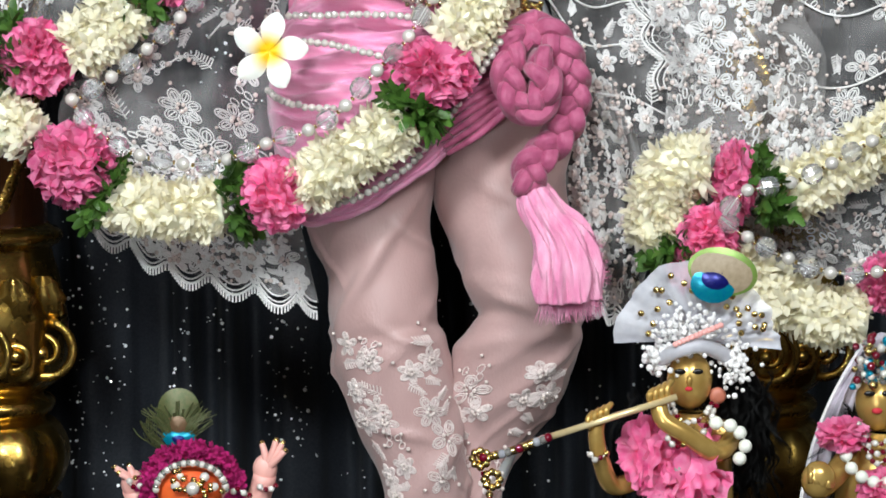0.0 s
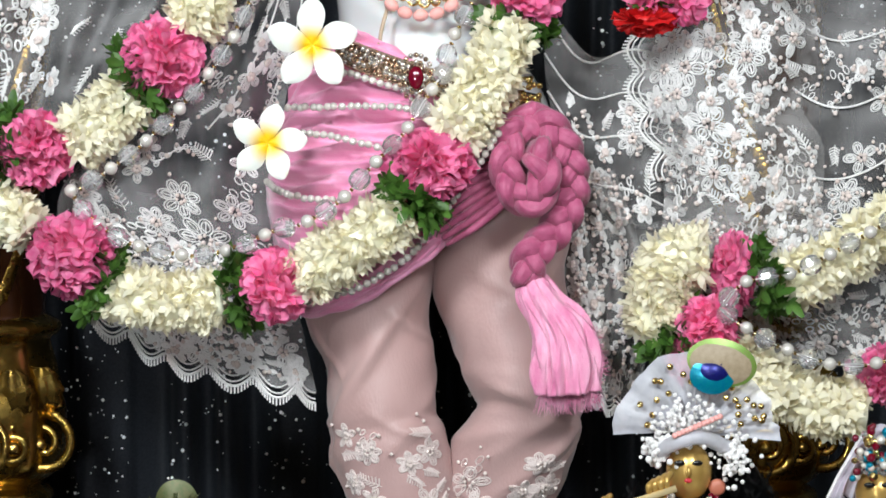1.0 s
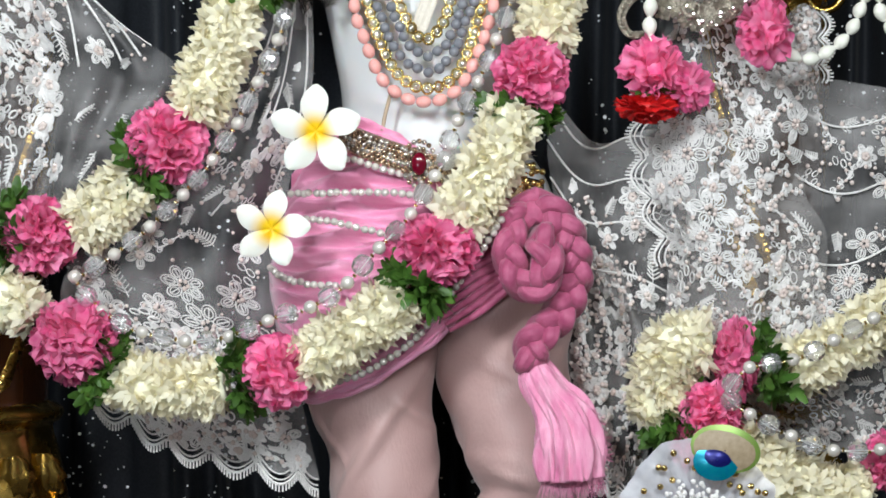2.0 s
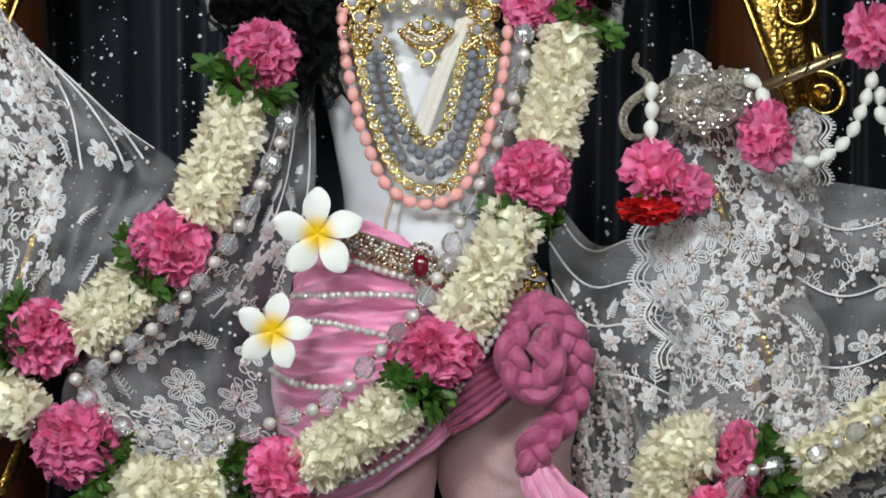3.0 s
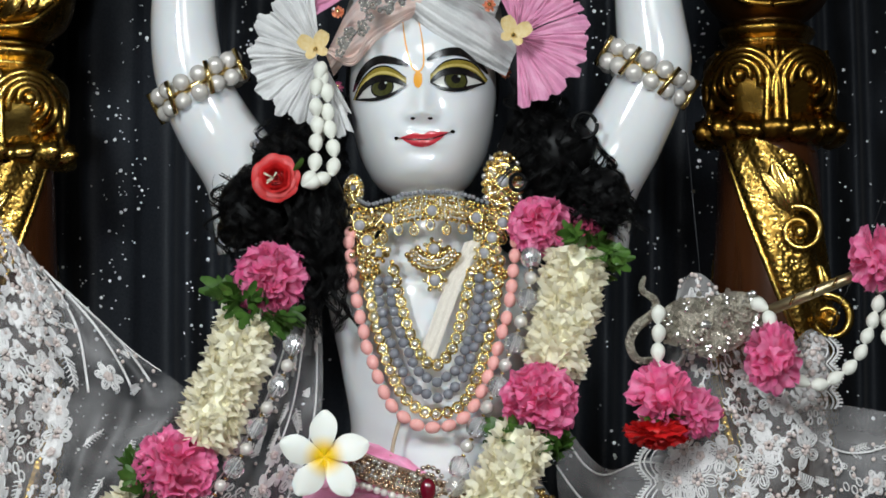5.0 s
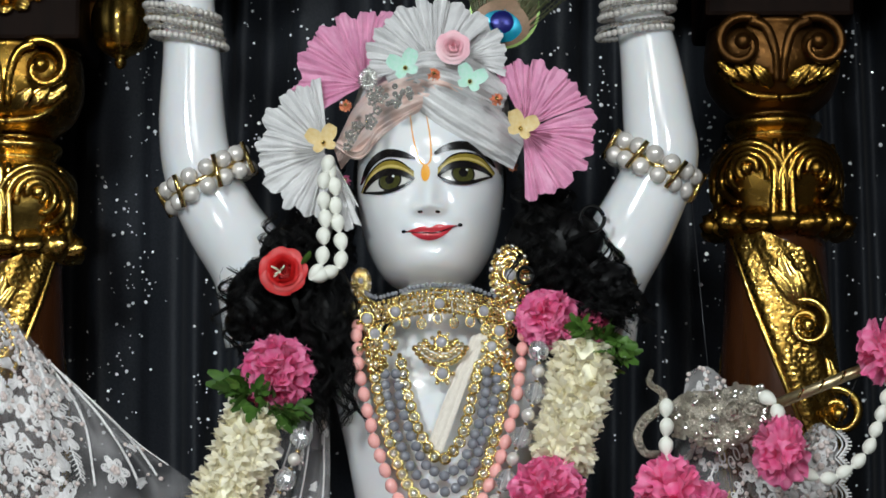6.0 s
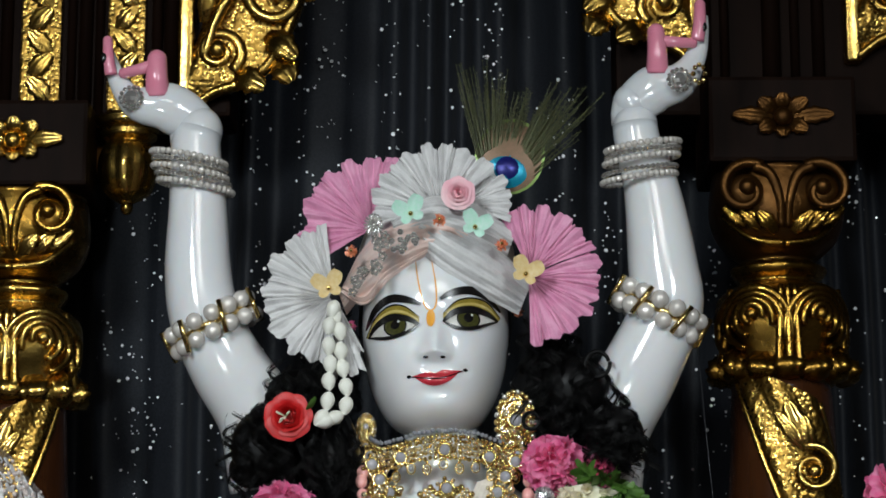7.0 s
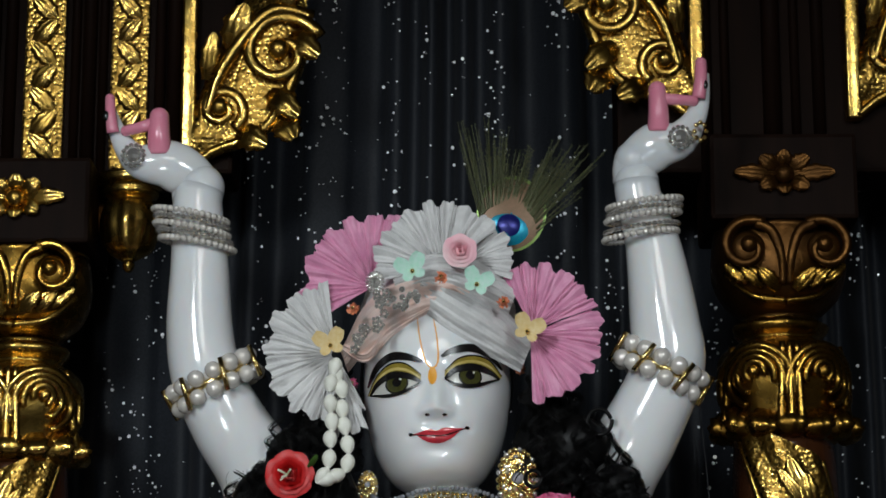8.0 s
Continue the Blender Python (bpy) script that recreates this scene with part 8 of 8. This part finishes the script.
for k in range(3):
    bead_string("small_necklace", "short string of pearls and red stones on the veiled statue", glide([np.array((0.426, -0.315, 1.068)) + (0.004 * k, -0.002, -0.010 * k), np.array((0.445, -0.325, 1.046)) + (0, -0.003, -0.010 * k), np.array((0.476, -0.315, 1.059)) + (0, -0.002, -0.010 * k)], 24), [("pearl", ROUND, 0.0036, 0.0001), ("red_stone", ("round", RUBY), 0.003, 0.0001)], "necklace", "small necklaces")
part_locks = thing("small_wig", (0.426, -0.270, 1.009), "black wig behind the veiled statue", "wig")
part("hair_mass", joined(curls(60, [((0.425, -0.270, 1.027), (0.008, 0.01, 0.02), 0.05)], 0.6) + [ball((0.430, -0.262, 1.025), (0.016, 0.014, 0.05), 12, 8)]), HAIR, part_locks)

# the small dancing statue with raised hands
dx, _, dz = (-0.261, -0.280, 0.951)
stand(dx, FRONT, dz - 0.06)
doll = [oval_body([(dx, FRONT, dz - 0.06, 0.05, 0.035), (dx, FRONT, dz - 0.02, 0.04, 0.03), (*(-0.261, -0.280, 0.960), 0.02, 0.02)], 20, 16), ball((-0.261, -0.290, 0.977), (0.036, 0.032, 0.04), 24, 16)]
for pts, tips in (([(-0.288, -0.280, 0.932), (-0.310, -0.280, 0.957), (-0.320, -0.285, 0.979), (-0.324, -0.290, 0.991)], ((-0.342, -0.295, 1.015), (-0.337, -0.300, 1.010), (-0.328, -0.290, 1.016), (-0.320, -0.300, 1.005))),
                  ([(-0.234, -0.280, 0.932), (-0.204, -0.280, 0.960), (-0.191, -0.285, 0.988), (-0.186, -0.290, 1.007)], ((-0.189, -0.290, 1.040), (-0.174, -0.295, 1.044), (-0.167, -0.295, 1.041), (-0.164, -0.300, 1.034)))):
    ln = glide(pts, 14)
    doll.append(tube(ln, np.linspace(0.014, 0.012, 15), 12))
    doll.append(ball(ln[-1] + (0, 0, 0.006), (0.013, 0.009, 0.015), 12, 8))
    for t in tips:
        t = np.array(t)
        f = glide([ln[-1] + (0, 0, 0.004), 0.5 * (ln[-1] + t) + (0.002, -0.003, 0.004), t], 8)
        doll.append(tube(f, np.linspace(0.0055, 0.003, 9), 8))
        doll.append(marked(ball(t, 0.0032, 8, 6), 1))
single("small_dancing_statue", joined(doll), [DOLL_PINK, GOLD_JEWEL], "small pink-skinned statue with raised hands", "statuette", "small statues")
cw = thing("wool_crown", (-0.260, -0.310, 1.005), "magenta wool crown with orange cloth and pearls", "crown")
for k in range(30):
    a = -0.25 + (np.pi + 0.5) * k / 29
    part("wool_tuft", petal_ball(np.array((-0.262, -0.300, 0.994)) + (0.047 * math.cos(a), 0, 0.041 * math.sin(a)), 0.0085, 14, (1, 1, 1), 1.0), MAGENTA, cw)
part("orange_front", ball((-0.262, -0.315, 0.993), (0.034, 0.02, 0.028), 20, 12), ORANGE_CLOTH, cw)
for k in range(24):
    a = 0.05 + (np.pi - 0.1) * k / 23
    bead("pearl", cw, ROUND if k % 2 else GLINT, np.array((-0.259, -0.332, 0.998)) + (0.036 * math.cos(a), 0, 0.029 * math.sin(a)), size=0.0038)
for p, s, key in (((-0.256, -0.345, 1.003), 0.0072, ROUND), ((-0.244, -0.340, 1.014), 0.0052, ROUND), ((-0.274, -0.340, 1.005), 0.0052, ROUND), ((-0.269, -0.340, 1.015), 0.004, ROUND), ((-0.234, -0.340, 1.004), 0.0045, ROUND)):
    bead("pearl", cw, key, p, size=s)
for k in range(20):
    bead("gold_bead", cw, ("round", GOLD_JEWEL), np.array((-0.258, -0.342, 1.004)) + (rng.normal(0, 0.010), 0, rng.normal(0, 0.006)), size=0.0034)
for pts in ([(-0.220, -0.310, 0.992), (-0.210, -0.315, 0.995), (-0.199, -0.310, 0.987)], [(-0.329, -0.300, 1.003), (-0.322, -0.305, 0.997), (-0.314, -0.300, 0.998)], [(-0.193, -0.300, 0.996), (-0.183, -0.305, 0.993), (-0.175, -0.300, 0.996)]):
    bead_string("small_necklace", "short string of pearls and red stones on the small statue", glide(pts, 16), [("pearl", ROUND, 0.0036, 0.0001), ("red_stone", ("round", RUBY), 0.003, 0.0001)], "necklace", "small necklaces")
pf = thing("peacock_feather", (-0.275, -0.290, 1.031), "small peacock feather with green fringe in the wool crown", "feather", "peacock feathers")
fe = np.array((-0.276, -0.285, 1.033))
for nm, rx, rz, up_, m, lift in (("green_blade", 0.022, 0.034, 0.016, FEATHER_GREEN, 0.0), ("lime_band", 0.017, 0.021, 0.013, FEATHER_LIME, 0.001), ("bronze_band", 0.0145, 0.017, 0.011, FEATHER_BROWN, 0.0025), ("turquoise_ring", 0.017, 0.011, -0.003, FEATHER_BLUE, 0.004), ("navy_eye", 0.0100, 0.0070, -0.003, FEATHER_NAVY, 0.0055)):
    a = np.linspace(0, 2 * np.pi, 30, endpoint=False)
    k = np.linspace(0.03, 1, 6)[:, None]
    g = np.stack([rx * k * np.cos(a) * (1 + 0.25 * np.sin(a)), 0.006 * k ** 2 + 0 * a, up_ + 0.014 + rz * k * np.sin(a)], -1) + fe + (0, -0.004 - lift, 0)
    part(nm, (g.reshape(-1, 3), grid_faces(6, 30, True)), m, pf)
bb = []
for k in range(150):
    q = rng.uniform(-1, 1)
    b0 = fe + (0.016 * q, -0.004, 0.012 + rng.uniform(0, 0.02))
    b1 = b0 + (0.020 * q + rng.normal(0, 0.003), 0, rng.uniform(0.008, 0.022))
    bb.append(tube(np.array([b0, b1]), 0.0007, 3, 1, False))
for k in range(24):
    b0 = np.array((-0.292, -0.285, 1.033)) + rng.normal(0, 0.003, 3)
    b1 = np.array((-0.308, -0.285, 1.063)) + rng.normal(0, 0.006, 3)
    bb.append(tube(glide([b0, 0.5 * (b0 + b1) + (-0.006, 0, 0.0), b1], 5), 0.0007, 3, 1, False))
tagged(part("barb_fringe", joined(bb), FEATHER_GREEN, pf, "green barbs"), kind="stuff")
part("quill", tube(np.array([fe + (0, 0, -0.03), fe + (0, -0.002, 0.03)]), 0.0014, 6), BLACK_PAINT, pf)
